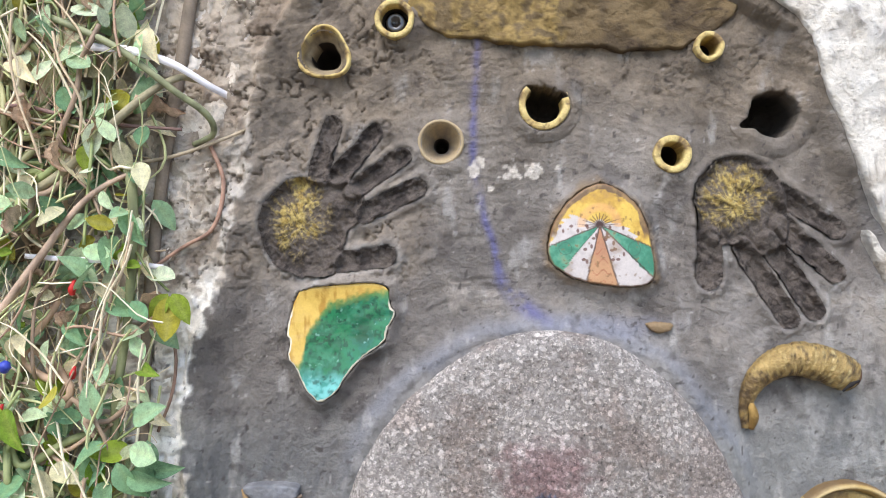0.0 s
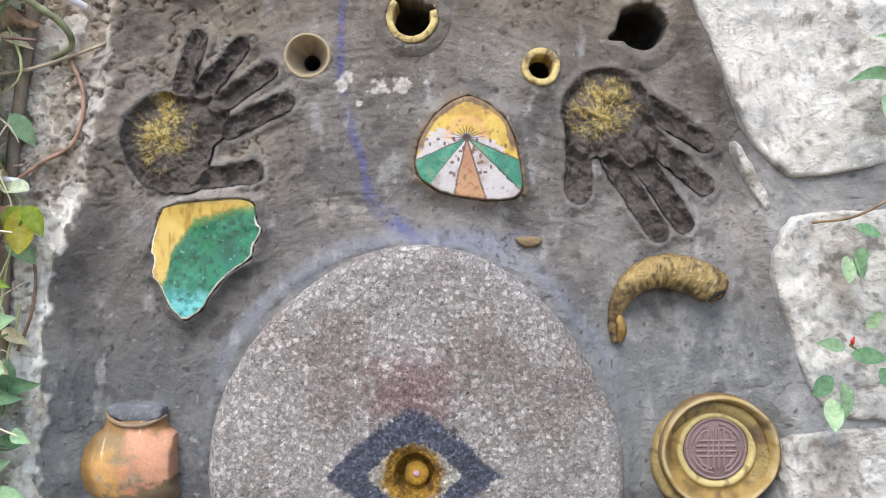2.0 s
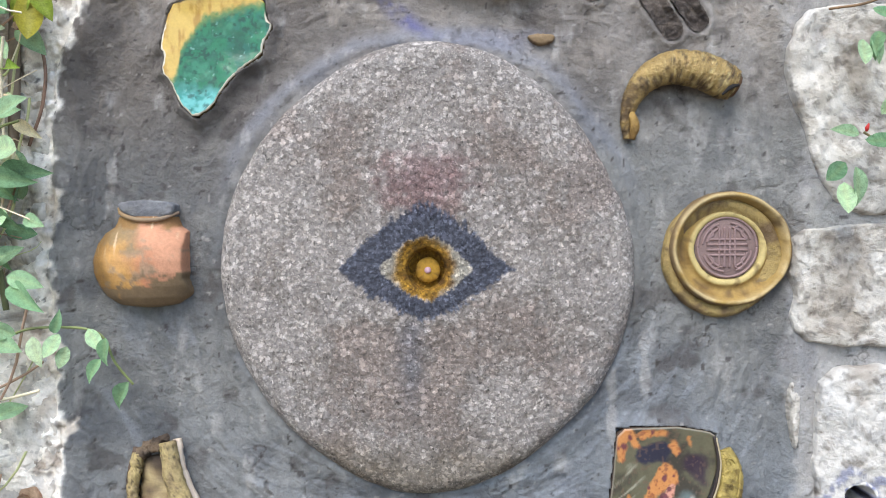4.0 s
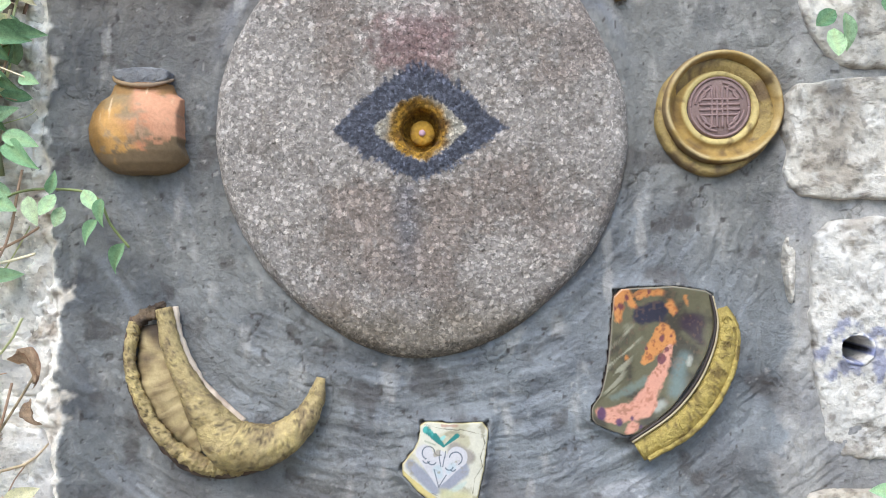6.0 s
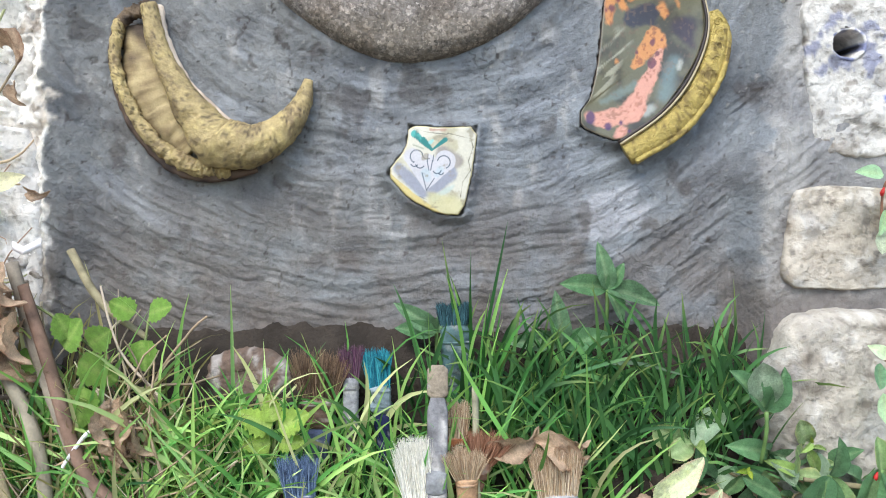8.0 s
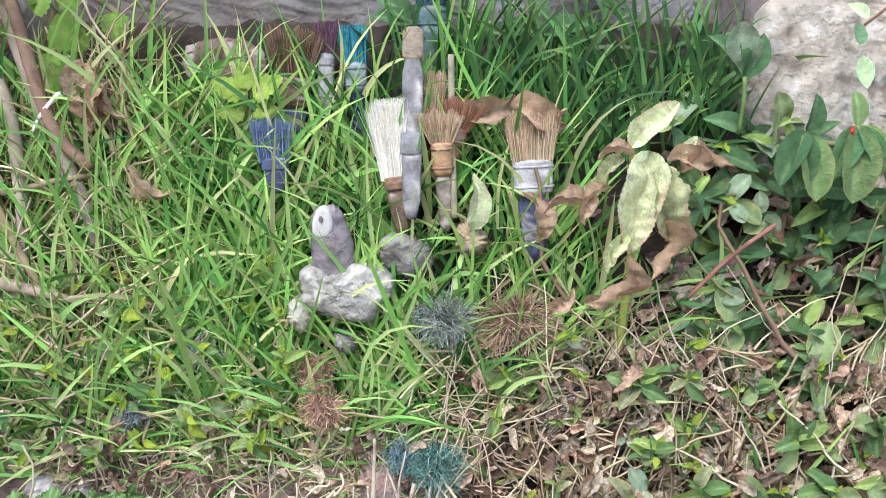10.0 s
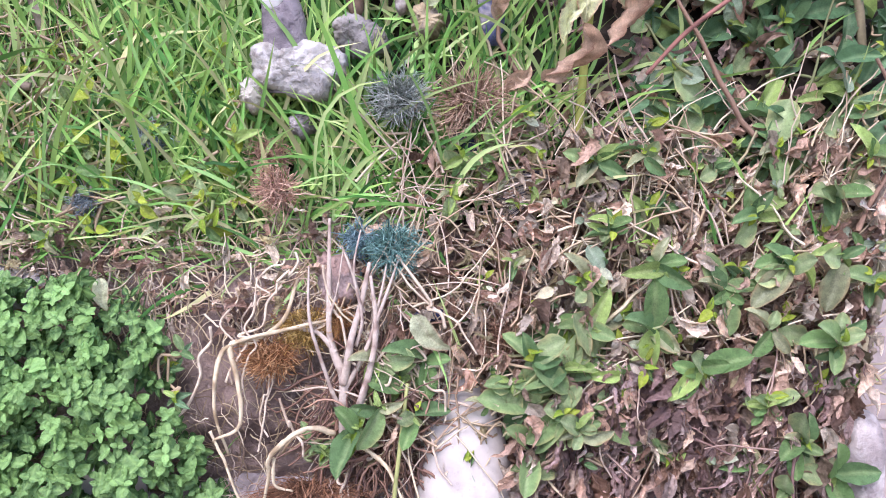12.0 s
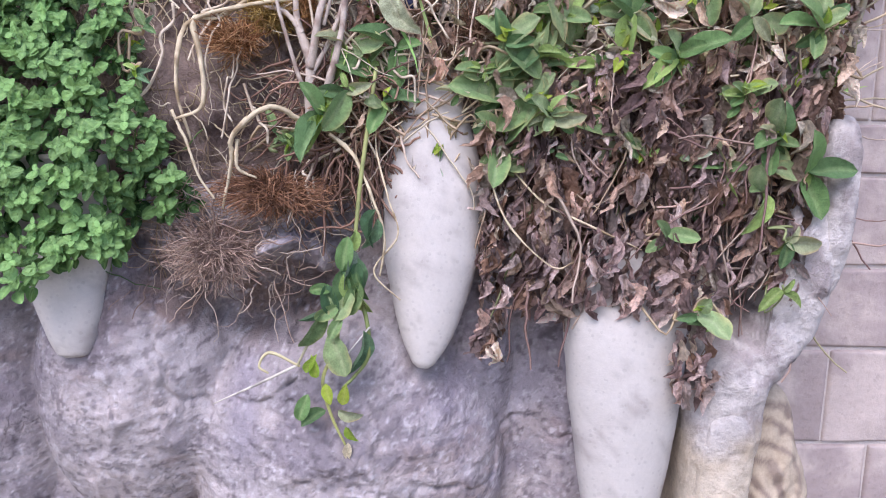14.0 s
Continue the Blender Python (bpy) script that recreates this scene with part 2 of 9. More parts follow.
def aggregate(name):
    """Weathered granite: pale and dark mineral grains standing in a brown-grey matrix."""
    m = bpy.data.materials.new(name)
    m.use_nodes = True
    t, l = m.node_tree.nodes, m.node_tree.links
    b = t["Principled BSDF"]
    b.inputs["Roughness"].default_value, b.inputs["Specular IOR Level"].default_value = 0.85, 0.3
    where = t.new("ShaderNodeTexCoord")

    def calc(op, a, bb, clip=False):
        n = t.new("ShaderNodeMath")
        n.operation, n.use_clamp = op, clip
        for k, v in enumerate((a, bb)):
            if isinstance(v, (int, float)):
                n.inputs[k].default_value = v
            else:
                l.new(v, n.inputs[k])
        return n.outputs[0]

    def noise(sc, detail):
        n = t.new("ShaderNodeTexNoise")
        n.inputs["Scale"].default_value, n.inputs["Detail"].default_value, n.inputs["Roughness"].default_value = sc, detail, 0.6
        l.new(where.outputs["Object"], n.inputs["Vector"])
        return n.outputs[0]

    warp = t.new("ShaderNodeTexNoise")
    warp.inputs["Scale"].default_value = 480
    warp.inputs["Detail"].default_value = 3
    l.new(where.outputs["Object"], warp.inputs["Vector"])
    push = t.new("ShaderNodeVectorMath")
    push.operation = "SCALE"
    l.new(warp.outputs["Color"], push.inputs[0])
    push.inputs["Scale"].default_value = 0.0075
    bent = t.new("ShaderNodeVectorMath")
    l.new(where.outputs["Object"], bent.inputs[0])
    l.new(push.outputs[0], bent.inputs[1])

    def grains(sc, size):
        n = t.new("ShaderNodeTexVoronoi")
        n.inputs["Scale"].default_value = sc
        l.new(bent.outputs[0], n.inputs["Vector"])
        part_of = t.new("ShaderNodeSeparateColor")
        l.new(n.outputs["Color"], part_of.inputs[0])
        wide = calc("ADD", calc("MULTIPLY", part_of.outputs[1], 0.30), size)
        return calc("MULTIPLY", calc("SUBTRACT", wide, n.outputs["Distance"]), 5.0, True), part_of.outputs[0]

    big, tone = grains(170, 0.40)
    few, tone2 = grains(360, 0.38)
    patch = noise(16, 4)
    f = calc("ADD", calc("MULTIPLY", noise(300, 6), 1.1), 0.04)
    f = calc("ADD", f, calc("MULTIPLY", calc("MULTIPLY", few, calc("SUBTRACT", tone2, 0.30)), 1.0))
    f = calc("ADD", f, calc("MULTIPLY", calc("MULTIPLY", big, calc("POWER", tone, 1.4)), calc("ADD", 0.25, calc("MULTIPLY", patch, 0.85))))
    f = calc("ADD", f, calc("MULTIPLY", calc("SUBTRACT", patch, 0.5), 0.3))
    at = t.new("ShaderNodeAttribute")
    at.attribute_name = "Col"
    sc = t.new("ShaderNodeVectorMath")
    sc.operation = "SCALE"
    l.new(at.outputs["Color"], sc.inputs[0])
    l.new(f, sc.inputs["Scale"])
    l.new(sc.outputs[0], b.inputs["Base Color"])
    height = calc("ADD", calc("ADD", calc("MULTIPLY", big, 0.7), calc("MULTIPLY", few, 0.4)), calc("MULTIPLY", noise(90, 6), 1.6))
    bu = t.new("ShaderNodeBump")
    bu.inputs["Strength"].default_value, bu.inputs["Distance"].default_value = 0.8, 0.0016
    l.new(height, bu.inputs["Height"])
    l.new(bu.outputs[0], b.inputs["Normal"])
    return m


GRANITE = aggregate("granite")
SOIL = surface("soil", C(92, 78, 70), attr=True, rough=0.95, var=0.35, scale=40, fine=300, fvar=0.5, bump=1.0, depth=0.004, pits=0.5, pscale=200)
GILT = surface("gold_paint", attr=True, rough=0.6, metal=0.08, var=0.25, scale=50, fine=380, fvar=0.4, bump=0.9, depth=0.0016, spec=0.45, flake=0.3, kscale=160)
GOLD = surface("worn_gilding", attr=True, rough=0.42, metal=0.35, var=0.3, scale=60, fine=420, fvar=0.4, bump=0.9, depth=0.0014, spec=0.5, flake=0.4, kscale=180)
GLAZE = surface("glazed_ceramic", attr=True, rough=0.22, var=0.1, scale=60, fine=380, fvar=0.15, bump=0.25, depth=0.0006, spec=0.5)
PAINTED = surface("painted_ceramic", attr=True, rough=0.5, var=0.1, scale=60, fine=420, fvar=0.16, bump=0.3, depth=0.0007, spec=0.4)
TERRACOTTA = surface("terracotta", attr=True, rough=0.72, var=0.18, scale=45, fine=300, fvar=0.25, bump=0.5, depth=0.0012, spec=0.3)
IMPRINT = surface("dark_earth", attr=True, rough=0.95, var=0.25, scale=70, fine=480, fvar=0.5, bump=1.0, depth=0.003, pits=0.3, pscale=330)
PLASTER = surface("tooth_plaster", attr=True, rough=0.75, var=0.1, scale=18, fine=240, fvar=0.1, bump=0.4, depth=0.001, pits=0.35, pscale=140)
GLOOM = surface("split_shade", C(40, 36, 36), rough=0.9, var=0.3, scale=60)

# ---- the niche wall ----
LZ = [0.9, 1.22, 1.37, 1.50, 1.645, 1.71, 1.85, 1.94, 2.03, 2.075, 2.163, 2.22, 2.35]
LX = [-0.272, -0.270, -0.266, -0.262, -0.270, -0.268, -0.260, -0.228, -0.202, -0.205, -0.188, -0.159, -0.10]
RZ = [0.9, 1.177, 1.24, 1.32, 1.377, 1.50, 1.585, 1.698, 1.749, 1.794, 1.90, 2.01, 2.06, 2.124, 2.181, 2.217, 2.35]
RX = [0.440, 0.440, 0.430, 0.434, 0.452, 0.455, 0.452, 0.456, 0.468, 0.462, 0.440, 0.415, 0.393, 0.371, 0.349, 0.286, 0.20]
OUT_Z = [0.9, 1.05, 1.10, 1.20, 1.437, 1.575, 1.92, 2.3]
OUT_D = [0.058, 0.060, 0.058, 0.040, 0.032, 0.021, 0.018, 0.017]
STONE_MID, STONE_W, STONE_H = (0.099, 1.657), 0.204, 0.222

CUPS = {  # middle x and z, outer radius
    "corner": ((-0.126, 2.163), 0.026), "top": ((-0.054, 2.198), 0.020), "funnel": ((-0.007, 2.072), 0.023),
    "broken": ((0.098, 2.110), 0.026), "small": ((0.227, 2.059), 0.0195), "far": ((0.263, 2.167), 0.0152), "hollow": ((0.329, 2.098), 0.030),
}
PRINT_A = [((-0.132, 2.040), (-0.117, 2.090), 0.010, 0.009), ((-0.112, 2.036), (-0.074, 2.082), 0.011, 0.0085), ((-0.098, 2.022), (-0.046, 2.058), 0.010, 0.009),
           ((-0.085, 2.000), (-0.030, 2.026), 0.010, 0.009), ((-0.108, 1.950), (-0.062, 1.956), 0.010, 0.0105)]
PALM_A = ((-0.146, 1.987), 0.043, 0.049)
PRINT_B = [((0.335, 2.018), (0.392, 1.982), 0.011, 0.009), ((0.335, 1.988), (0.389, 1.939), 0.011, 0.010), ((0.322, 1.972), (0.369, 1.902), 0.011, 0.010),
           ((0.297, 1.966), (0.343, 1.894), 0.011, 0.010), ((0.264, 1.976), (0.264, 1.936), 0.011, 0.013)]
PALM_B = ((0.293, 2.012), 0.044, 0.044)
HEELS = {PALM_A[0]: [((-0.112, 2.008), 0.030, 0.026), ((-0.130, 1.958), 0.030, 0.024)], PALM_B[0]: [((0.318, 1.984), 0.034, 0.027), ((0.272, 1.990), 0.030, 0.022), ((0.322, 2.012), 0.030, 0.020)]}

GREEN = [(-0.153, 1.919), (-0.135, 1.925), (-0.097, 1.928), (-0.072, 1.929), (-0.060, 1.924), (-0.058, 1.906), (-0.052, 1.898), (-0.061, 1.883), (-0.063, 1.869), (-0.088, 1.853), (-0.105, 1.832), (-0.111, 1.820), (-0.129, 1.807), (-0.143, 1.820), (-0.152, 1.843), (-0.162, 1.853), (-0.158, 1.872), (-0.164, 1.877)]
FAN = [(0.100, 1.964), (0.105, 1.987), (0.120, 2.010), (0.137, 2.024), (0.154, 2.030), (0.174, 2.022), (0.191, 2.007), (0.200, 1.987), (0.205, 1.964), (0.208, 1.935), (0.199, 1.927), (0.177, 1.925), (0.148, 1.928), (0.120, 1.936), (0.103, 1.950)]
PLATE = [(0.288, 1.497), (0.320, 1.499), (0.352, 1.499), (0.386, 1.492), (0.389, 1.475), (0.386, 1.455), (0.378, 1.430), (0.362, 1.402), (0.345, 1.380), (0.322, 1.360), (0.301, 1.350), (0.282, 1.356), (0.264, 1.365), (0.263, 1.379), (0.273, 1.392), (0.280, 1.422), (0.284, 1.46)]
TILE = [(0.092, 1.369), (0.126, 1.366), (0.161, 1.367), (0.157, 1.327), (0.145, 1.278), (0.124, 1.279), (0.093, 1.294), (0.069, 1.321), (0.090, 1.346)]


def palm_shape(palm, x, z):
    (cx, cz), w, h = palm
    d = (np.hypot((x - cx) / w, (z - cz) / h) - 1) * min(w, h)
    for end, ra, rb in HEELS[palm[0]]:
        d = np.minimum(d, capsule(x, z, palm[0], end, ra, rb))
    return d + 0.0030 * fbm(x, z, 40, 3, 6)


def print_shape(fingers, palm, x, z):
    d = palm_shape(palm, x, z)
    for a, b, ra, rb in fingers:
        d = np.minimum(d, capsule(x, z, a, b, ra, rb))
    return d + 0.0024 * fbm(x, z, 95, 4, 5)


def mud_share(x, z):
    """Where lumpy brown mud lies over the cement; the pressed print is smooth."""
    mud = np.maximum(ramp(x, 0.01, -0.07) * ramp(z, 1.90, 1.96), 0.55 * ramp(z, 2.08, 2.14))
    near = (np.abs(x + 0.10) < 0.14) & (np.abs(z - 2.01) < 0.14)
    return mud * np.where(near, ramp(print_shape(PRINT_A, PALM_A, x, z), -0.002, 0.010), 1.0)


def wall_depth(x, z):
    """How far the cement stands out towards the viewer."""
    left, right, out = np.interp(z, LZ, LX), np.interp(z, RZ, RX), np.interp(z, OUT_Z, OUT_D)
    h = 0.0035 * fbm(x, z, 5, 3, 1) + 0.0014 * fbm(x, z, 34, 4, 2) + 0.0007 * fbm(x, z, 130, 3, 6)
    # trowel strokes that run round the stone
    bend = 0.020 * fbm(x, z, 7, 3, 4)
    rad = np.hypot((x - STONE_MID[0]) / 1.12, z - STONE_MID[1]) + bend
    run = np.arctan2(z - STONE_MID[1], x - STONE_MID[0]) * 0.030
    low = ramp(z, 1.62, 1.30)
    h = h + (0.0010 + 0.0016 * low) * fbm(rad, run, 80, 5, 7, 0.66)
    # overlapping smears with ragged edges
    smear = fbm(rad, run * 2.2 + 0.3 * bend, 21, 5, 12, 0.6)
    h = h + (0.0008 + 0.0005 * low) * (ramp(smear, 0.02, 0.07) + ramp(smear, 0.26, 0.30) - ramp(smear, -0.28, -0.34))
    # upright trowel ridges along both sides of the niche
    flank = np.maximum(ramp(left + 0.10 - x, 0, 0.06), ramp(x - right + 0.10, 0, 0.05)) * ramp(z, 2.0, 1.8)
    h = h + flank * (0.0022 * fbm(x + bend, z * 0.14, 60, 4, 45, 0.6) + 0.0012 * ramp(fbm(x + 0.4 * bend, z * 0.10, 95, 3, 46), 0.15, 0.3))
    # fine drag lines of the trowel
    h = h + (0.0005 + 0.0006 * ramp(z, 1.62, 1.30)) * fbm(rad, run * 1.5, 260, 3, 47, 0.7)
    top = ramp(z, 1.85, 1.95)
    h = h + 0.0016 * top * fbm(x, z, 60, 5, 13, 0.65)
    crack = np.abs(fbm(x + 0.012 * fbm(x, z, 40, 3, 3), z, 10, 4, 31))
    h = h - 0.0016 * ramp(crack, 0.010, 0.002) * ramp(fbm(x, z, 5, 2, 33), 0.1, 0.35)
    # lumpy, fissured mud round the upper print
    mud = mud_share(x, z)
    h = h + mud * (0.0030 * fbm(x, z, 48, 5, 48, 0.66) - 0.0045 * ramp(np.abs(fbm(x, z, 26, 4, 49, 0.6)), 0.035, 0.004))
    # the bed of the stone
    e = np.hypot((x - STONE_MID[0]) / STONE_W, (z - STONE_MID[1]) / STONE_H)
    h = h + 0.013 * np.exp(-((np.maximum(e - 1.0, 0) / 0.075) ** 2)) * (0.45 + 0.55 * ramp(z, 1.5, 1.8)) - 0.002 * np.exp(-(((e - 1.0) / 0.02) ** 2))
    # collars of mortar
    for (cx, cz), r in CUPS.values():
        d = np.hypot(x - cx, z - cz) - r
        h = h + 0.006 * np.exp(-((np.maximum(d, 0) / 0.010) ** 2))
    for fingers, palm in ((PRINT_A, PALM_A), (PRINT_B, PALM_B)):
        near = (np.abs(x - palm[0][0]) < 0.16) & (np.abs(z - palm[0][1]) < 0.16)
        d = np.where(near, print_shape(fingers, palm, x, z), 1.0)
        h = h + 0.004 * np.exp(-(((d - 0.004) / 0.005) ** 2)) - 0.011 * ramp(d, 0.001, -0.005)
    # mortar drawn up round the shards
    for pts in (GREEN, FAN, PLATE, TILE):
        lo, hi = np.min(pts, 0) - 0.03, np.max(pts, 0) + 0.03
        near = (x > lo[0]) & (x < hi[0]) & (z > lo[1]) & (z < hi[1])
        if near.any():
            d = np.full(x.shape, 1.0)
            d[near] = reach(pts, x[near], z[near])
            h = h + (0.0105 + 0.002 * fbm(x, z, 50, 3, 24)) * np.exp(-((d / 0.008) ** 2)) * (1 - 0.8 * inside(pts, x, z))
    # the sides come forward to the stones around
    w = 0.02 + 0.01 * fbm(x, z, 12, 3, 21)
    rag = left + 0.010 * fbm(x, z, 28, 4, 62)
    h = h + (0.020 + 0.003 * fbm(x, z, 30, 4, 22)) * ramp(left + 0.050 - x, 0, 0.055)
    off = ramp(rag - x, -0.001, 0.006)
    h = h - 0.006 * off + off * (0.0040 * fbm(x, z, 55, 5, 25, 0.62) + 0.0035 * ramp(fbm(x, z, 85, 3, 26), 0.1, 0.35))
    h = h + out * ramp(x - right + w, 0, 0.028) * ramp(np.hypot(x - 0.396, z - 1.672), 0.060, 0.078)
    low = ramp(z, 1.19, 1.10)
    return h + low * (0.008 + 0.008 * fbm(x, z, 18, 3, 41))


def wall_paint(x, z):
    n1, n2, n3 = fbm(x, z, 7, 4, 61), fbm(x, z, 28, 4, 62), fbm(x, z, 90, 3, 63)
    col = mix(C(150, 143, 137), C(110, 103, 98), ramp(n1 + 0.5 * n2, -0.4, 0.5))
    col = mix(col, mix(C(128, 128, 126), C(104, 105, 106), ramp(n2 + 0.5 * n1, -0.3, 0.4)), 0.85 * ramp(z + 0.08 * n1, 1.90, 1.72))
    col = mix(col, mix(C(130, 135, 141), C(106, 110, 117), ramp(n2, -0.2, 0.4)), (0.25 + 0.5 * ramp(x, -0.05, 0.20)) * ramp(z + 0.08 * n1, 1.62, 1.42))
    # brown earth towards the top, with the overhang's shade painted in
    col = mix(col, mix(C(102, 90, 76), C(126, 112, 96), ramp(fbm(x, z * 0.8, 40, 5, 73, 0.6), -0.1, 0.4)), 0.85 * ramp(z + 0.05 * n1, 1.96, 2.16))
    pale = fbm(x + 0.3 * z, z - 0.2 * x, 22, 5, 74, 0.6)
    col = mix(col, C(168, 158, 148), 0.5 * ramp(pale, 0.08, 0.35) * ramp(z, 1.82, 1.9) * ramp(z, 2.12, 2.0))
    e = np.hypot((x - STONE_MID[0]) / STONE_W, (z - STONE_MID[1]) / STONE_H) + 0.05 * n2
    col = mix(col, C(130, 133, 144), 0.5 * np.exp(-(((e - 1.05) / 0.05) ** 2)) * ramp(z, 1.70, 1.80))
    col = mix(col, C(120, 124, 146), 0.35 * ramp(np.exp(-(((x - 0.16) / 0.09) ** 2 + ((z - 1.885) / 0.018) ** 2)) + 0.5 * n2, 0.4, 0.9))
    # a drawn blue line down from the lintel
    line = np.interp(z, [1.87, 1.90, 1.93, 1.97, 2.0, 2.05, 2.10, 2.17], [0.12, 0.085, 0.055, 0.047, 0.036, 0.026, 0.026, 0.031])
    col = mix(col, C(92, 92, 142), 0.75 * np.exp(-(((x - line + 0.002 * n3) / (0.004 + 0.008 * ramp(z, 1.95, 1.9))) ** 2)) * ramp(z, 1.88, 1.90) * ramp(n3, -0.7, 0.1))
    d = reach(FAN, x, z)
    col = mix(col, mix(C(136, 112, 82), C(108, 90, 70), ramp(n3, -0.2, 0.4)), 0.7 * ramp(0.009 - d + 0.006 * n2, 0, 0.008))
    # lime patches
    spot = np.exp(-(((x - 0.07) / 0.055) ** 2 + ((z - 2.045) / 0.022) ** 2)) + 0.8 * np.exp(-(((x - 0.02) / 0.03) ** 2 + ((z - 2.02) / 0.03) ** 2))
    col = mix(col, C(214, 204, 192), 0.85 * ramp(spot * (0.62 + 1.1 * n2 + 0.7 * n3), 0.48, 0.62))
    col = mix(col, C(205, 203, 208), 0.4 * ramp(np.exp(-(((x - 0.30) / 0.06) ** 2 + ((z - 1.27) / 0.05) ** 2)) * (0.6 + 0.8 * fbm(x * 0.5, z * 2 - x * 0.9, 40, 4, 66)), 0.3, 0.6))
    col = mix(col, C(196, 190, 184), 0.5 * ramp(np.exp(-(((x - 0.31) / 0.05) ** 2 + ((z - 1.86) / 0.03) ** 2)) * (0.6 + 0.8 * n2), 0.35, 0.6))
    streak = fbm(np.hypot((x - STONE_MID[0]) / 1.12, z - STONE_MID[1]) + 0.02 * n1, np.arctan2(z - STONE_MID[1], x - STONE_MID[0]) * 0.03, 90, 4, 72)
    col = mix(col, C(162, 166, 173), 0.35 * ramp(streak + 0.4 * n2, 0.12, 0.5) * ramp(z, 1.75, 1.5))
    col = mix(col, C(94, 96, 102), 0.30 * ramp(-streak + 0.3 * n2, 0.2, 0.5) * ramp(z, 1.9, 1.6))
    # lime dust on scrapes
    col = mix(col, C(176, 172, 168), 0.5 * ramp(fbm(x, z * 0.4, 60, 4, 70), 0.25, 0.6))
    col = mix(col, C(78, 72, 70), 0.6 * ramp(fbm(x, z, 30, 5, 71), 0.28, 0.5))
    col = mix(col, C(190, 184, 178), 0.4 * ramp(fbm(x, z, 150, 2, 77), 0.68, 0.76))
    left, right = np.interp(z, LZ, LX), np.interp(z, RZ, RX)
    border = mix(mix(C(222, 206, 188), C(176, 156, 136), ramp(n2 + 0.5 * n3, -0.2, 0.4)), mix(C(244, 237, 228, 0.95), C(214, 202, 188, 0.95), ramp(n2, -0.1, 0.4)), ramp(z + 0.06 * n1, 2.17, 2.01))
    col = mix(col, border, ramp(left - x + 0.014 * n2 + 0.010 * n3, -0.005, 0.002))
    col = mix(col, C(132, 112, 96), 0.6 * ramp(left - x, 0.0, 0.004) * ramp(n3 + n2, 0.2, 0.5))
    col = mix(col, mix(C(164, 161, 158), C(140, 138, 138), ramp(n2, -0.2, 0.3)), ramp(x - right + 0.014 * n2 + 0.008 * n3, -0.006, 0.004) * ramp(z, 2.25, 1.6))
    bend = 0.012 * fbm(x, z, 40, 3, 3)
    line = np.abs(fbm(x + bend, z, 10, 4, 31))
    col = mix(col, C(66, 58, 54), 0.6 * ramp(line, 0.010, 0.002) * ramp(fbm(x, z, 5, 2, 33), 0.1, 0.35))
    col = mix(col, C(70, 64, 62), 0.8 * ramp(fbm(x, z, 170, 2, 79), 0.62, 0.72))
    col = mix(col, C(112, 103, 96), 0.7 * ramp(z + 0.06 * n1, 1.36, 1.18) * ramp(n2, -0.8, 0.2))
    mud = mud_share(x, z)
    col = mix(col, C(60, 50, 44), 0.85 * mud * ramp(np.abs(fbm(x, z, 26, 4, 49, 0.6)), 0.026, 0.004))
    col = mix(col, mix(C(146, 130, 112), C(96, 84, 72), ramp(fbm(x, z, 48, 5, 48, 0.66), -0.3, 0.3)), 0.6 * mud)
    # darker and browner towards the foot
    return 1.05 * mix(col, C(104, 94, 88), 0.5 * ramp(z + 0.03 * n1, 1.22, 1.14))


def relief(name, xs, zs, depth, paint, material, gaps=()):
    x, z = np.meshgrid(xs, zs)
    h = depth(x, z)
    v = np.stack([x, -h, z], -1).reshape(-1, 3)
    cx, cz = (x[:-1, :-1] + x[1:, 1:]) / 2, (z[:-1, :-1] + z[1:, 1:]) / 2
    keep = np.ones(cx.shape, bool)
    for (gx, gz), r in gaps:
        keep &= np.hypot(cx - gx, cz - gz) > r
    return mesh(name, v, sheet_faces(len(zs), len(xs), keep), material, None, paint(x, z).reshape(-1, 3))


def collar(name, mid, edge, outer, depth, label, n=120):
    """A skin of cement that closes on a hollow: edge gives the mouth's radius for each angle."""
    k = np.linspace(0, 2 * np.pi, n, endpoint=False)
    e = edge(k)
    r = np.vstack([e + (outer - e) * t for t in (1.0, 0.85, 0.7, 0.55, 0.4, 0.25, 0.12, 0.04, 0.0)] + [e * t for t in (0.985, 0.97, 0.95, 0.90, 0.6, 0.0)])
    x, z = mid[0] + r * np.cos(k), mid[1] + r * np.sin(k)
    y = -wall_depth(x, z)
    lift = np.array([-0.003, 0.0002, 0.0007, 0.0010, 0.0012, 0.0012, 0.0010, 0.0004, -0.001])[:, None]
    y[:9] -= lift
    base = y[8]
    for row, dep in zip(range(9, 15), (0.004, 0.012, 0.03, depth, depth + 0.008, depth + 0.009)):
        y[row] = base + dep
    col = wall_paint(x, z)
    # mouth and inside are darkened, the hollow's shade put into the colour
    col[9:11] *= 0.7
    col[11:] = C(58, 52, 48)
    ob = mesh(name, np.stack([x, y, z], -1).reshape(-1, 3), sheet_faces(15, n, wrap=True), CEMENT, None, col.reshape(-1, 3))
    return tagged(ob, label, "hole", kind="structure")


WIDER = {"hollow": 0.012, "broken": 0.003}
gaps = [(mid, r - 0.003 + WIDER.get(key, 0)) for key, (mid, r) in CUPS.items()] + [(STONE_MID, 0.17), ((0.512, 1.437), 0.016)]
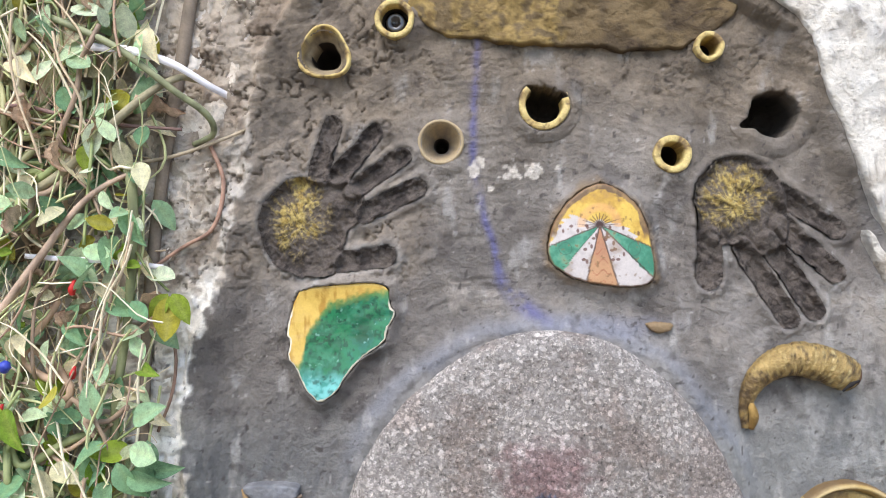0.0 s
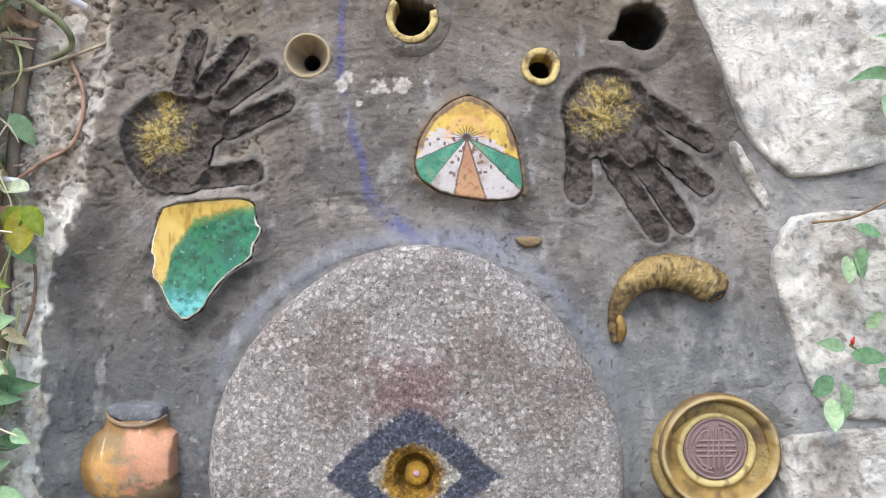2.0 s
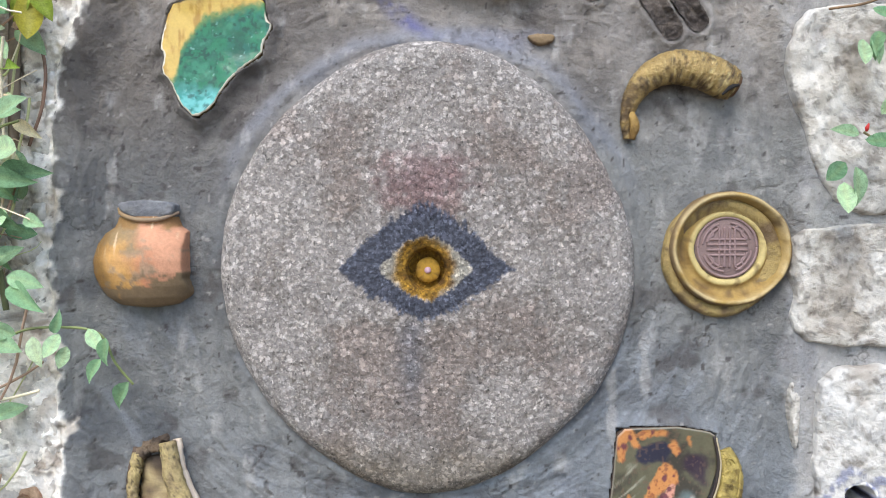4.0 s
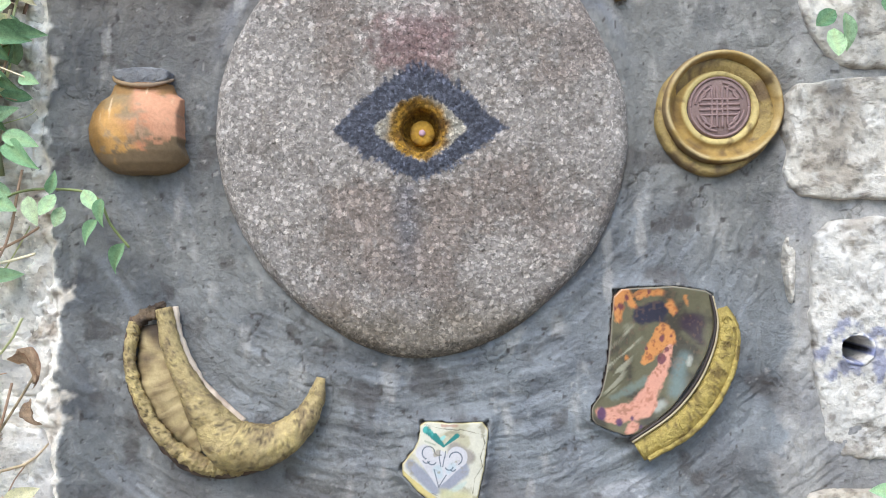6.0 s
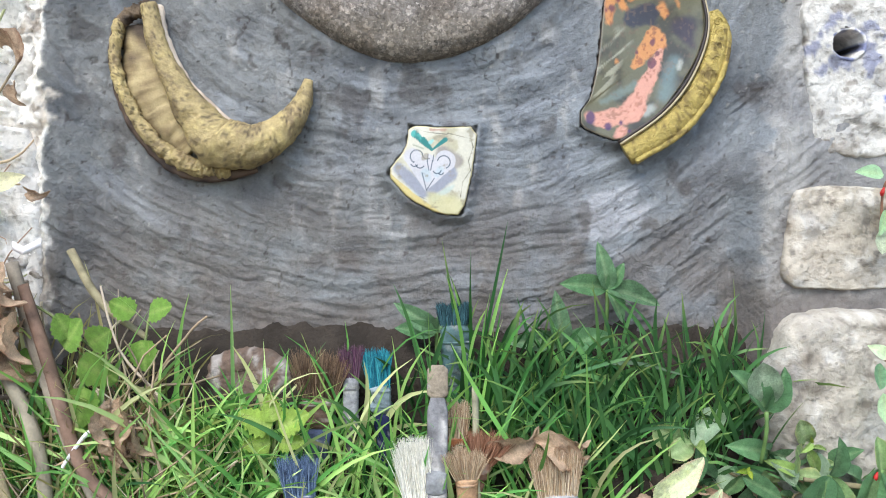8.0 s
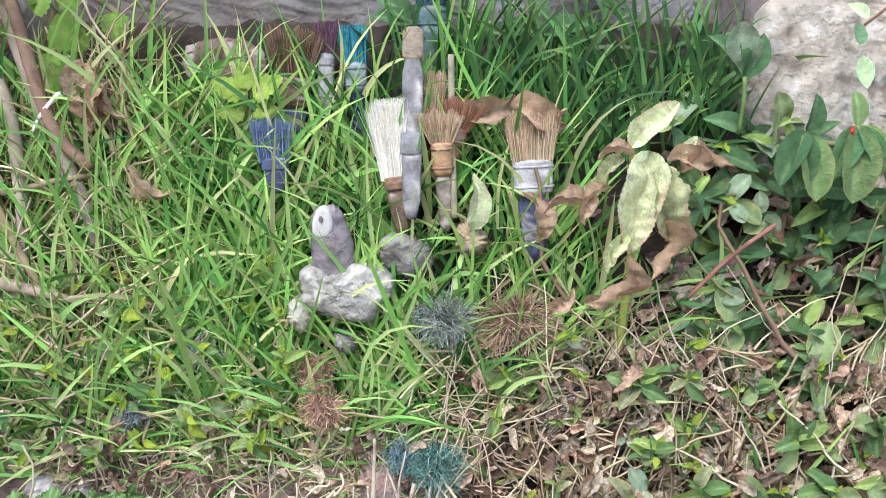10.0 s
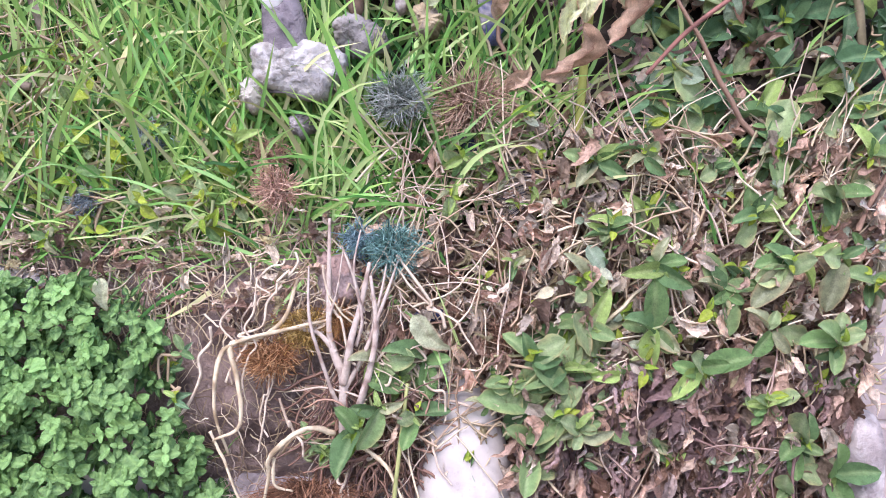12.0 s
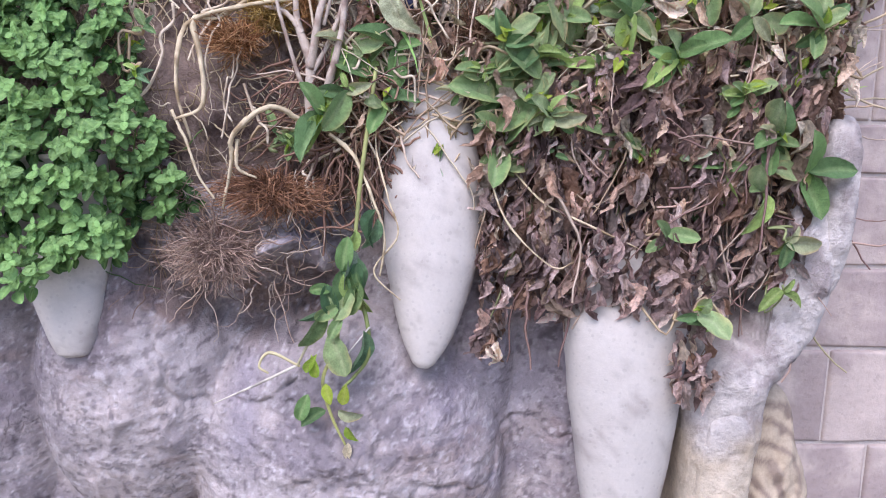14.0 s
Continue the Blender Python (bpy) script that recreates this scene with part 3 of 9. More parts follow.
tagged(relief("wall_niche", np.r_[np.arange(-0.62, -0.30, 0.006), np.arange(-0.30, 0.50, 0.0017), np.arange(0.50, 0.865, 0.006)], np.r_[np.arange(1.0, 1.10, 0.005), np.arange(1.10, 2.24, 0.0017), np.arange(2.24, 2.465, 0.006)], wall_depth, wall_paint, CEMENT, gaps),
       "rough grey cement niche with trowel marks, blue line and lime patches", "wall", kind="structure")


def box(name, x0, x1, y0, y1, z0, z1, material, label="", category="wall"):
    bm = bmesh.new()
    bmesh.ops.create_cube(bm, size=1)
    for v in bm.verts:
        v.co = ((x0 + x1) / 2 + v.co.x * (x1 - x0), (y0 + y1) / 2 + v.co.y * (y1 - y0), (z0 + z1) / 2 + v.co.z * (z1 - z0))
    bmesh.ops.bevel(bm, geom=bm.edges[:], offset=0.006, segments=2, affect="EDGES")
    me = bpy.data.meshes.new(name)
    bm.to_mesh(me)
    bm.free()
    me.materials.append(material)
    return tagged(new(name, me), label, category, kind="structure")


PLAIN = surface("plain_masonry", C(160, 152, 145), rough=0.92, var=0.2, scale=12, fine=150, bump=0.8, depth=0.003)
box("wall_core", -0.62, 0.86, 0.10, 0.45, 0.0, 2.46, PLAIN, "plain masonry behind the cement niche")
box("wall_cap", -0.62, 0.86, -0.02, 0.45, 2.46, 2.52, PLAIN, "plain masonry top of the wall")


# ---- stones around the niche ----
def stone_paint(seed, base=(222, 214, 203), dark=(168, 156, 142), grey=(150, 148, 150)):
    def paint(x, z, d):
        n1, n2 = fbm(x, z, 16, 4, seed), fbm(x, z, 70, 4, seed + 5)
        col = mix(C(*base), C(*dark), 0.75 * ramp(n1 + 0.5 * n2, 0.05, 0.55))
        col = mix(col, C(*grey), 0.40 * ramp(fbm(x, z, 40, 5, seed + 9), 0.12, 0.4))
        col = mix(col, C(132, 124, 116), 0.7 * ramp(fbm(x, z * 0.7, 150, 4, seed + 13), 0.20, 0.42) * ramp(n1, -0.5, 0.1))
        col = mix(col, C(244, 240, 234), 0.35 * ramp(fbm(x, z * 0.8, 60, 4, seed + 17), 0.12, 0.4))
        return mix(col, C(112, 98, 86), 0.6 * ramp(n2, 0.35, 0.6))
    return paint


def block(name, pts, front, seed, label, base=(222, 214, 203), dark=(168, 156, 142), rough=0.006, edge=0.0055, jag=0.005, extra=None, holes=()):
    paint = stone_paint(seed, base, dark)
    pale = 0.82 if pts[0][0] > 0.35 else 0.95
    full = (lambda x, z, d: pale * paint(x, z, d)) if extra is None else (lambda x, z, d: pale * extra(x, z, paint(x, z, d)))
    ob = slab(name, pts, front, 0.09, LIMESTONE, None, full, 0.0015, edge, rough, 46, n=260, rings=90, cut=1, s=seed, jag=jag, holes=holes)
    return tagged(ob, label, "stone", "stones round the niche", "structure")


def blue_ring(x, z, col):
    d = np.hypot((x - 0.512) / 1.2, z - 1.437)
    n = fbm(x, z, 90, 4, 88)
    col = mix(col, C(92, 104, 156), 0.6 * ramp(0.030 - d + 0.018 * n, 0, 0.006) * ramp(n, -0.25, 0.15))
    return mix(col, C(78, 110, 190), 0.8 * ramp(0.010 - np.hypot(x - 0.556, z - 1.385) + 0.004 * n, 0, 0.003))


def lintel_gold(x, z, col):
    n2, n3 = fbm(x, z, 30, 4, 62), fbm(x, z, 110, 4, 63)
    lint = mix(C(128, 108, 78), C(96, 80, 60), ramp(n2 + 0.5 * n3, -0.1, 0.5))
    lint = mix(lint, mix(C(178, 150, 94), C(134, 110, 72), ramp(n3, -0.1, 0.5)), ramp(0.13 - x + 0.05 * n2, 0.0, 0.02) * ramp(n3 + 0.6 * n2, -0.2, 0.15))
    return 0.82 * mix(lint, C(70, 56, 44), 0.8 * ramp(0.03 - np.abs(fbm(x, z, 16, 4, 67)), 0, 0.02) * ramp(x, 0.12, 0.2))


block("stone", [(-0.045, 2.215), (-0.02, 2.190), (0.01, 2.178), (0.07, 2.172), (0.15, 2.170), (0.185, 2.162), (0.24, 2.170), (0.285, 2.190), (0.30, 2.22), (0.29, 2.40), (0.12, 2.43), (-0.03, 2.40)], -0.0075, 131, "brown lintel stone with flaking gold paint", extra=lintel_gold, rough=0.007, edge=0.0035, jag=0.007)
block("stone", [(0.292, 2.235), (0.356, 2.185), (0.376, 2.12), (0.402, 2.05), (0.428, 1.985), (0.462, 1.945), (0.50, 1.945), (0.60, 1.965), (0.80, 1.985), (0.84, 2.20), (0.82, 2.44), (0.4, 2.44), (0.26, 2.36)], -0.024, 101, "large pale limestone boulder beside the niche", base=(222, 214, 203))
block("stone", [(0.412, 1.985), (0.425, 1.975), (0.452, 1.918), (0.446, 1.908), (0.43, 1.935)], -0.018, 103, "thin pale stone sliver wedged beside a boulder", edge=0.006, jag=0.002)
block("stone", [(0.462, 1.905), (0.50, 1.912), (0.60, 1.915), (0.80, 1.91), (0.82, 1.75), (0.62, 1.715), (0.53, 1.705), (0.497, 1.715), (0.476, 1.755), (0.458, 1.82), (0.448, 1.865)], -0.027, 105, "pale pitted limestone block with ivy hanging over it")
block("stone", [(0.462, 1.693), (0.50, 1.698), (0.60, 1.702), (0.80, 1.70), (0.82, 1.60), (0.62, 1.578), (0.47, 1.582), (0.456, 1.60), (0.456, 1.66)], -0.030, 107, "pale smooth limestone block in grey mortar")
block("stone", [(0.480, 1.558), (0.56, 1.565), (0.66, 1.562), (0.68, 1.45), (0.67, 1.335), (0.56, 1.33), (0.50, 1.330), (0.483, 1.348), (0.474, 1.42), (0.472, 1.50)], -0.040, 109, "white pitted block with a blue-rimmed drilled hole", base=(228, 222, 214), extra=blue_ring, holes=((0.512, 1.437, 0.0158),))
block("stone", [(0.452, 1.545), (0.462, 1.55), (0.462, 1.50), (0.457, 1.475), (0.452, 1.51)], -0.026, 110, "thin upright stone chip in the mortar", edge=0.004, jag=0.001)
block("stone", [(0.470, 1.305), (0.56, 1.30), (0.70, 1.305), (0.82, 1.30), (0.83, 1.215), (0.62, 1.205), (0.47, 1.202), (0.452, 1.215), (0.456, 1.27)], -0.046, 111, "weathered tan limestone block low in the corner", base=(206, 194, 178), dark=(150, 136, 118))
block("stone", [(0.445, 1.18), (0.52, 1.186), (0.70, 1.183), (0.83, 1.18), (0.84, 1.00), (0.62, 0.985), (0.455, 0.985), (0.435, 1.02), (0.430, 1.11)], -0.078, 113, "lowest weathered limestone block standing in the grass", base=(204, 194, 180), dark=(146, 134, 120), edge=0.02)
block("stone", [(-0.60, 2.42), (-0.20, 2.42), (-0.185, 2.25), (-0.215, 2.12), (-0.235, 2.03), (-0.26, 1.95), (-0.285, 1.90), (-0.45, 1.88), (-0.61, 1.90)], -0.012, 121, "rough broken pale stone behind the climbing stems", base=(226, 212, 196), dark=(190, 172, 152), rough=0.010, jag=0.010)
block("stone", [(-0.61, 1.875), (-0.45, 1.86), (-0.29, 1.875), (-0.272, 1.84), (-0.275, 1.70), (-0.285, 1.60), (-0.45, 1.59), (-0.61, 1.60)], -0.014, 123, "pale stone of the niche border behind leaves", base=(238, 230, 220), dark=(202, 188, 172), rough=0.008)
block("stone", [(-0.61, 1.58), (-0.45, 1.575), (-0.282, 1.585), (-0.268, 1.54), (-0.272, 1.44), (-0.288, 1.395), (-0.45, 1.39), (-0.61, 1.39)], -0.016, 125, "pitted pale stone of the niche border", base=(238, 230, 220), dark=(200, 186, 170), rough=0.008)
block("stone", [(-0.61, 1.37), (-0.45, 1.37), (-0.288, 1.375), (-0.272, 1.34), (-0.278, 1.20), (-0.29, 1.10), (-0.45, 1.08), (-0.61, 1.09)], -0.018, 127, "white smooth stone at the foot of the niche border", base=(240, 233, 226), dark=(206, 192, 178), rough=0.005)
def hole_paint(v):
    col = stone_paint(109, (228, 222, 214))(v[:, 0], v[:, 2], 0)
    n = fbm(v[:, 0], v[:, 2], 140, 3, 89)
    col = mix(col, C(96, 108, 160), 0.8 * ramp(n, -0.3, 0.2))
    # dark colour within the mouth stands for the hole's shade
    return mix(col, C(44, 40, 42), ramp(0.0142 - np.hypot(v[:, 0] - 0.512, (v[:, 2] - 1.437) / 0.85) + 0.002 * n, 0, 0.002))


lathe("drill_hole", [(0.0205, -0.034), (0.0192, -0.0412), (0.0172, -0.0424), (0.0160, -0.0420), (0.0152, -0.0395), (0.0144, -0.034), (0.0136, -0.02), (0.012, 0.05), (0.0, 0.052)], (0.512, 0, 1.437), LIMESTONE, None, 48, 0.16, hole_paint, s=4, squash=0.85)
tagged(bpy.data.objects["drill_hole"], "dark drilled hole in a white block", "hole", kind="structure")

# ---- the stone with the painted eye ----
def millstone():
    root = thing("millstone", (STONE_MID[0], 0, STONE_MID[1]), "round grey granite millstone with a painted blue eye", "millstone")
    n = 420
    k = np.linspace(0, 2 * np.pi, n, endpoint=False)
    shape = 1 + 0.016 * fbm(3 + np.cos(k), 3 + np.sin(k), 2.4, 4, 15) + 0.015 * np.cos(4 * k + 0.4)
    rx, rz = STONE_W * shape, STONE_H * shape
    s = np.r_[np.linspace(0.10, 0.92, 120), 0.92 + 0.08 * np.sin(np.linspace(0.04, 1, 22) * np.pi / 2)]
    x = s[:, None] * np.cos(k) * rx
    z = s[:, None] * np.sin(k) * rz
    d = np.clip(1 - s, 0, 0.08)[:, None]
    y = -0.021 - 0.009 * (1 - s[:, None] ** 2) + 0.020 * (1 - np.sqrt(np.maximum(1 - (1 - d / 0.08) ** 2, 0)))
    y = y - 0.0009 * fbm(x, z, 90, 4, 16) - (0.0004 + 0.0006 * ramp(z, 0.0, -0.10)) * fbm(x, z, 40, 5, 19, 0.65) - 0.0024 * fbm(x, z, 22, 3, 17) - 0.0005 * fbm(x, z, 300, 2, 18)
    hole = np.hypot(x, z)
    y = y + 0.006 * ramp(hole, 0.034, 0.020)
    xs, ys, zs = [x], [y], [z]
    for r, dep in ((0.95, 0.004), (0.88, 0.012), (0.84, 0.020), (0.5, 0.021), (0.02, 0.0215)):
        xs.insert(0, x[:1] * r), zs.insert(0, z[:1] * r), ys.insert(0, np.maximum(y[:1], -0.02) * 0 + y[:1].mean() + dep)
    for dep in (0.03, 0.06):
        xs.append(x[-1:]), zs.append(z[-1:]), ys.append(y[-1:] + dep)
    x, y, z = np.vstack(xs), np.vstack(ys), np.vstack(zs)
    n1, n2, n3 = fbm(x, z, 14, 4, 91), fbm(x, z, 150, 3, 92), fbm(x, z, 420, 2, 93)
    col = 1.28 * mix(C(164, 155, 149), C(138, 128, 121), ramp(n1 + 0.7 * n2, -0.3, 0.4))
    col = mix(col, C(196, 188, 180), 0.6 * ramp(n3 + 0.6 * n2, 0.25, 0.6))
    col = mix(col, C(196, 190, 186), 0.35 * ramp(np.hypot(x / STONE_W, z / STONE_H) + 0.3 * n1, 0.75, 1.0))
    # rosy dust on the brow, painted lids, gilded iris
    col = mix(col, C(142, 92, 98), 0.5 * ramp(1 - np.hypot((x + 0.002) / 0.066, (z - 0.088) / 0.052) + 0.35 * n2 + 0.2 * n1, 0.05, 0.75))
    col = mix(col, C(166, 146, 136), 0.4 * ramp(n1 + 0.3 * n2, 0.15, 0.5))
    col = mix(col, C(112, 118, 132), 0.45 * np.exp(-(((x + 0.012 + 0.01 * n1) / 0.012) ** 2)) * ramp(-z, 0.04, 0.06) * ramp(z, -0.17, -0.09))
    col = mix(col, C(122, 108, 86), 0.6 * ramp(-z - 0.165 + 0.03 * n1, 0, 0.04))
    u = np.clip(np.abs(x + 0.002) / 0.083, 0, 1)
    upper, lower = 0.058 * (1 - u**1.6) + 0.002, -0.045 * (1 - u**1.5) - 0.002
    rag = 0.005 * n2 + 0.005 * n3
    upper = upper + 0.006 * ramp(fbm(x, 0 * x, 210, 2, 97), 0.0, 0.5) * ramp(z, 0.01, 0.04)
    lid = ramp(np.minimum(upper - z, z - lower) + rag, -0.002, 0.003) * ramp(0.086 - np.abs(x + 0.002) + rag, 0, 0.004)
    v = np.clip(np.abs(x - 0.0) / 0.047, 0, 1)
    ui, li = 0.033 * (1 - v**1.8), -0.031 * (1 - v**1.4)
    core = ramp(np.minimum(ui - z, z - li) + 0.6 * rag, -0.001, 0.002) * ramp(0.046 - np.abs(x), 0, 0.003)
    col = mix(col, mix(C(62, 68, 86), C(104, 110, 128), ramp(n3 + 0.4 * n2, 0.0, 0.6)), 0.9 * lid * (1 - core))
    col = mix(col, C(190, 182, 166), core * 0.8)
    col = mix(col, mix(C(176, 132, 48), C(116, 82, 32), ramp(n2, -0.1, 0.5)), core * ramp(0.036 - np.hypot(x + 0.003, z * 0.9) + 0.006 * n2, 0, 0.012))
    vtx = np.stack([x, y, z], -1).reshape(-1, 3)
    mesh("stone_body", vtx, sheet_faces(len(x), n, wrap=True), GRANITE, root, col.reshape(-1, 3))
    gold = lambda v: mix(C(196, 150, 52), C(120, 84, 34), ramp(fbm(v[:, 0] + 0.3, v[:, 2], 160, 3, 5), 0.0, 0.6))
    pupil = lathe("pupil", [(0.0125, 0.004), (0.0125, -0.010), (0.0115, -0.0116), (0.004, -0.0118), (0.0, -0.0118)], (0.001, 0.0, -0.001), GILT, root, 40, 0.05, gold)
    rose = surface("pupil_bead", C(196, 158, 170), rough=0.4)
    lathe("bead", [(0.0034, -0.011), (0.0032, -0.0135), (0.002, -0.0145), (0.0, -0.0148)], (0.001, 0.0, -0.001), rose, pupil, 20)


millstone()


# ---- clay rings and hollows ----
def gold_ring(v):
    n = fbm(v[:, 0], v[:, 2], 120, 4, 45)
    return mix(mix(C(220, 196, 130), C(186, 158, 98), ramp(n, -0.3, 0.3)), C(122, 98, 68), 0.9 * ramp(n + 0.6 * fbm(v[:, 0], v[:, 2], 420, 2, 9), 0.15, 0.5))


def ring_cup(mid, ro, ri, proud, label, depth=0.06, wob=0.04, paint=gold_ring, s=0, gap=None, cone=0.0, lobes=0.0):
    root = thing("clay_ring", (mid[0], 0, mid[1]), label, "clay ring", "clay rings in the wall")
    keep = None
    if gap is not None:
        keep = lambda c: np.abs((np.degrees(np.arctan2(c[:, 2], c[:, 0])) - gap[0] + 180) % 360 - 180) > gap[1] + 14 * fbm(c[:, 0], c[:, 2], 160, 2, 3)
    lip = [(ro + 0.0015, 0.02), (ro, -proud * 0.5), (ro - 0.0004, -proud * 0.9), (ro - 0.0012, -proud), ((ro + ri) / 2, -proud * 1.01), (ri + 0.0010, -proud * 0.98), (ri, -proud * 0.9), (ri - 0.0005, 0.0), (ri - 0.001, 0.02)]
    if cone:
        lip = [(ro + 0.001, 0.02), (ro, -proud * 0.8), (ro - 0.0016, -proud), (ro - 0.003, -proud * 0.9), (ro * 0.75, 0.004 * cone), (ri * 1.2, 0.018 * cone), (ri, 0.022 * cone), (ri - 0.001, 0.03)]
    lathe("rim", lip, (0, 0, 0), GILT if not cone else TERRACOTTA, root, 64, wob, paint, s, keep=keep, lobes=lobes)
    # the inner wall takes a dark colour for the shade inside the ring
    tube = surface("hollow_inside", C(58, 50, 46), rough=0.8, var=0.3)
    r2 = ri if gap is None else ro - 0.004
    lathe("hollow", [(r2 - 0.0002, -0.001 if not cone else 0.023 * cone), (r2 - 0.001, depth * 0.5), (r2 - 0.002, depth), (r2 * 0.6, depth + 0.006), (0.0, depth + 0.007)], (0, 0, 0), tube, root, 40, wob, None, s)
    return root


flared = lambda v: mix(gold_ring(v), mix(C(150, 134, 108), C(110, 96, 80), ramp(fbm(v[:, 0], v[:, 2], 130, 3, 3), -0.3, 0.4)), ramp(0.0235 - np.hypot(v[:, 0], v[:, 2]) + 0.002 * fbm(v[:, 0], v[:, 2], 200, 3, 4), 0, 0.002))
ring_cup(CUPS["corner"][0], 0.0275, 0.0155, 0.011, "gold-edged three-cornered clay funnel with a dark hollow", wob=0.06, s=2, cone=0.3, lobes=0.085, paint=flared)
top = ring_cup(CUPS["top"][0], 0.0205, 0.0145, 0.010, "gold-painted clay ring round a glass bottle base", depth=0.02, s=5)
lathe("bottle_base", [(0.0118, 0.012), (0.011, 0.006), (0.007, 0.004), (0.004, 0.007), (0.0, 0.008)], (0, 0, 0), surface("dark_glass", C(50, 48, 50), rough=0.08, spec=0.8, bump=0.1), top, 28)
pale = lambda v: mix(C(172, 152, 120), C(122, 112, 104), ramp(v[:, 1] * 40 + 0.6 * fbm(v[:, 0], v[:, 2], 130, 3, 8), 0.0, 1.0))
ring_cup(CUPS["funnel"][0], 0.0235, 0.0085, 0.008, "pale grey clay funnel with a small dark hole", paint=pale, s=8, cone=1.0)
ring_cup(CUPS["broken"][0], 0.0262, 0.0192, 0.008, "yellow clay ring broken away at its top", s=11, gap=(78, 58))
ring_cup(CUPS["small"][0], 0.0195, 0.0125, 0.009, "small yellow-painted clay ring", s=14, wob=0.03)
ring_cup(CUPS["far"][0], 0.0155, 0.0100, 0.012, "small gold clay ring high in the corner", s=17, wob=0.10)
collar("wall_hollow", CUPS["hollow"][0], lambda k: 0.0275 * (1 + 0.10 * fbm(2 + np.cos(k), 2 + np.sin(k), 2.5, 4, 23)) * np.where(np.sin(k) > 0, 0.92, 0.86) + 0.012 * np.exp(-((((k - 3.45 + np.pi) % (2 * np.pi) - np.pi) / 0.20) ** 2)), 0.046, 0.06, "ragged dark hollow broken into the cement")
# the torn cement over the broken ring hangs down into its mouth
top_side = lambda k: np.exp(-((((k - 1.36 + np.pi) % (2 * np.pi) - np.pi) / 0.85) ** 4))
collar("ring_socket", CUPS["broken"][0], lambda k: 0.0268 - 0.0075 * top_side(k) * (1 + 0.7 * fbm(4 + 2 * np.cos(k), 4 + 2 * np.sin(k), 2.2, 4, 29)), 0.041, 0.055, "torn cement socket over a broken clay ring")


# ---- dark prints pressed into the cement ----
def pressed_print(fingers, palm, dust, label, s):
    x, z = np.meshgrid(np.arange(palm[0][0] - 0.062, palm[0][0] + 0.135, 0.001), np.arange(palm[0][1] - 0.135, palm[0][1] + 0.125, 0.001))
    d = print_shape(fingers, palm, x, z)
    tip = np.full(x.shape, 1.0)
    for a, b, ra, rb in fingers:
        tip = np.minimum(tip, capsule(x, z, a, b, ra, rb))
    palm_d = palm_shape(palm, x, z)
    h = wall_depth(x, z) + 0.002 + 0.010 * ramp(-palm_d, -0.003, 0.005) + 0.006 * ramp(-palm_d, 0.004, 0.03) + 0.0085 * ramp(-tip, -0.001, 0.0042)
    h = h + 0.0022 * fbm(x * 1.0 + 0.6 * z, z * 0.6, 240, 4, s) + 0.0034 * fbm(x, z, 60, 4, s + 1)
    n1, n2 = fbm(x, z, 60, 4, s + 2), fbm(x, z, 330, 3, s + 3)
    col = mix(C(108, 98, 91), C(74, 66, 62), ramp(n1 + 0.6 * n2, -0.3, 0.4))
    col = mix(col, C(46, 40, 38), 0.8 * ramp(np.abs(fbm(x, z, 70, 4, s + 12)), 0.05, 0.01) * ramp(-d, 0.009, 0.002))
    col = mix(col, C(120, 106, 88), 0.5 * ramp(n2, 0.2, 0.6) * ramp(-palm_d, 0, 0.01))
    powder = np.exp(-(((x - dust[0]) / dust[2]) ** 2 + ((z - dust[1]) / dust[3]) ** 2))
    ang, far = np.arctan2(z - dust[1] + 0.012, x - dust[0]), np.hypot(x - dust[0], z - dust[1] + 0.012)
    hair = 0.55 * fbm(ang * 0.045 + 0.010 * n1, far * 0.35, 420, 3, s + 6) + 0.55 * fbm(x + 0.3 * z, z * 0.6, 520, 3, s + 8)
    h = h + 0.0020 * hair * ramp(powder, 0.15, 0.5)
    col = mix(col, mix(C(206, 182, 112), C(176, 148, 78), ramp(n2, -0.2, 0.4)), 0.9 * ramp(powder * (0.85 + 1.1 * hair + 0.9 * n1), 0.25, 0.8))
    col = mix(col, C(128, 108, 66), 0.6 * ramp(powder * (0.9 + hair), 0.25, 0.6) * ramp(-hair, 0.0, 0.4))
    cd = (d[:-1, :-1] + d[1:, 1:]) / 2
    v = np.stack([x, -h, z], -1).reshape(-1, 3)
    f = sheet_faces(*x.shape, cd < 0.0006)
    used = np.unique(f)
    remap = np.zeros(len(v), int)
    remap[used] = np.arange(len(used))
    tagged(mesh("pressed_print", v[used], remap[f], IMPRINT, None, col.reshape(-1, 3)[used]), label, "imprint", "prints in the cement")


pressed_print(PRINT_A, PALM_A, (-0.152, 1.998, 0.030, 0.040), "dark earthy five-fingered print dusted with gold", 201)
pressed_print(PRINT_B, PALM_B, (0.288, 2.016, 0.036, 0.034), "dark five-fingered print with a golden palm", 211)


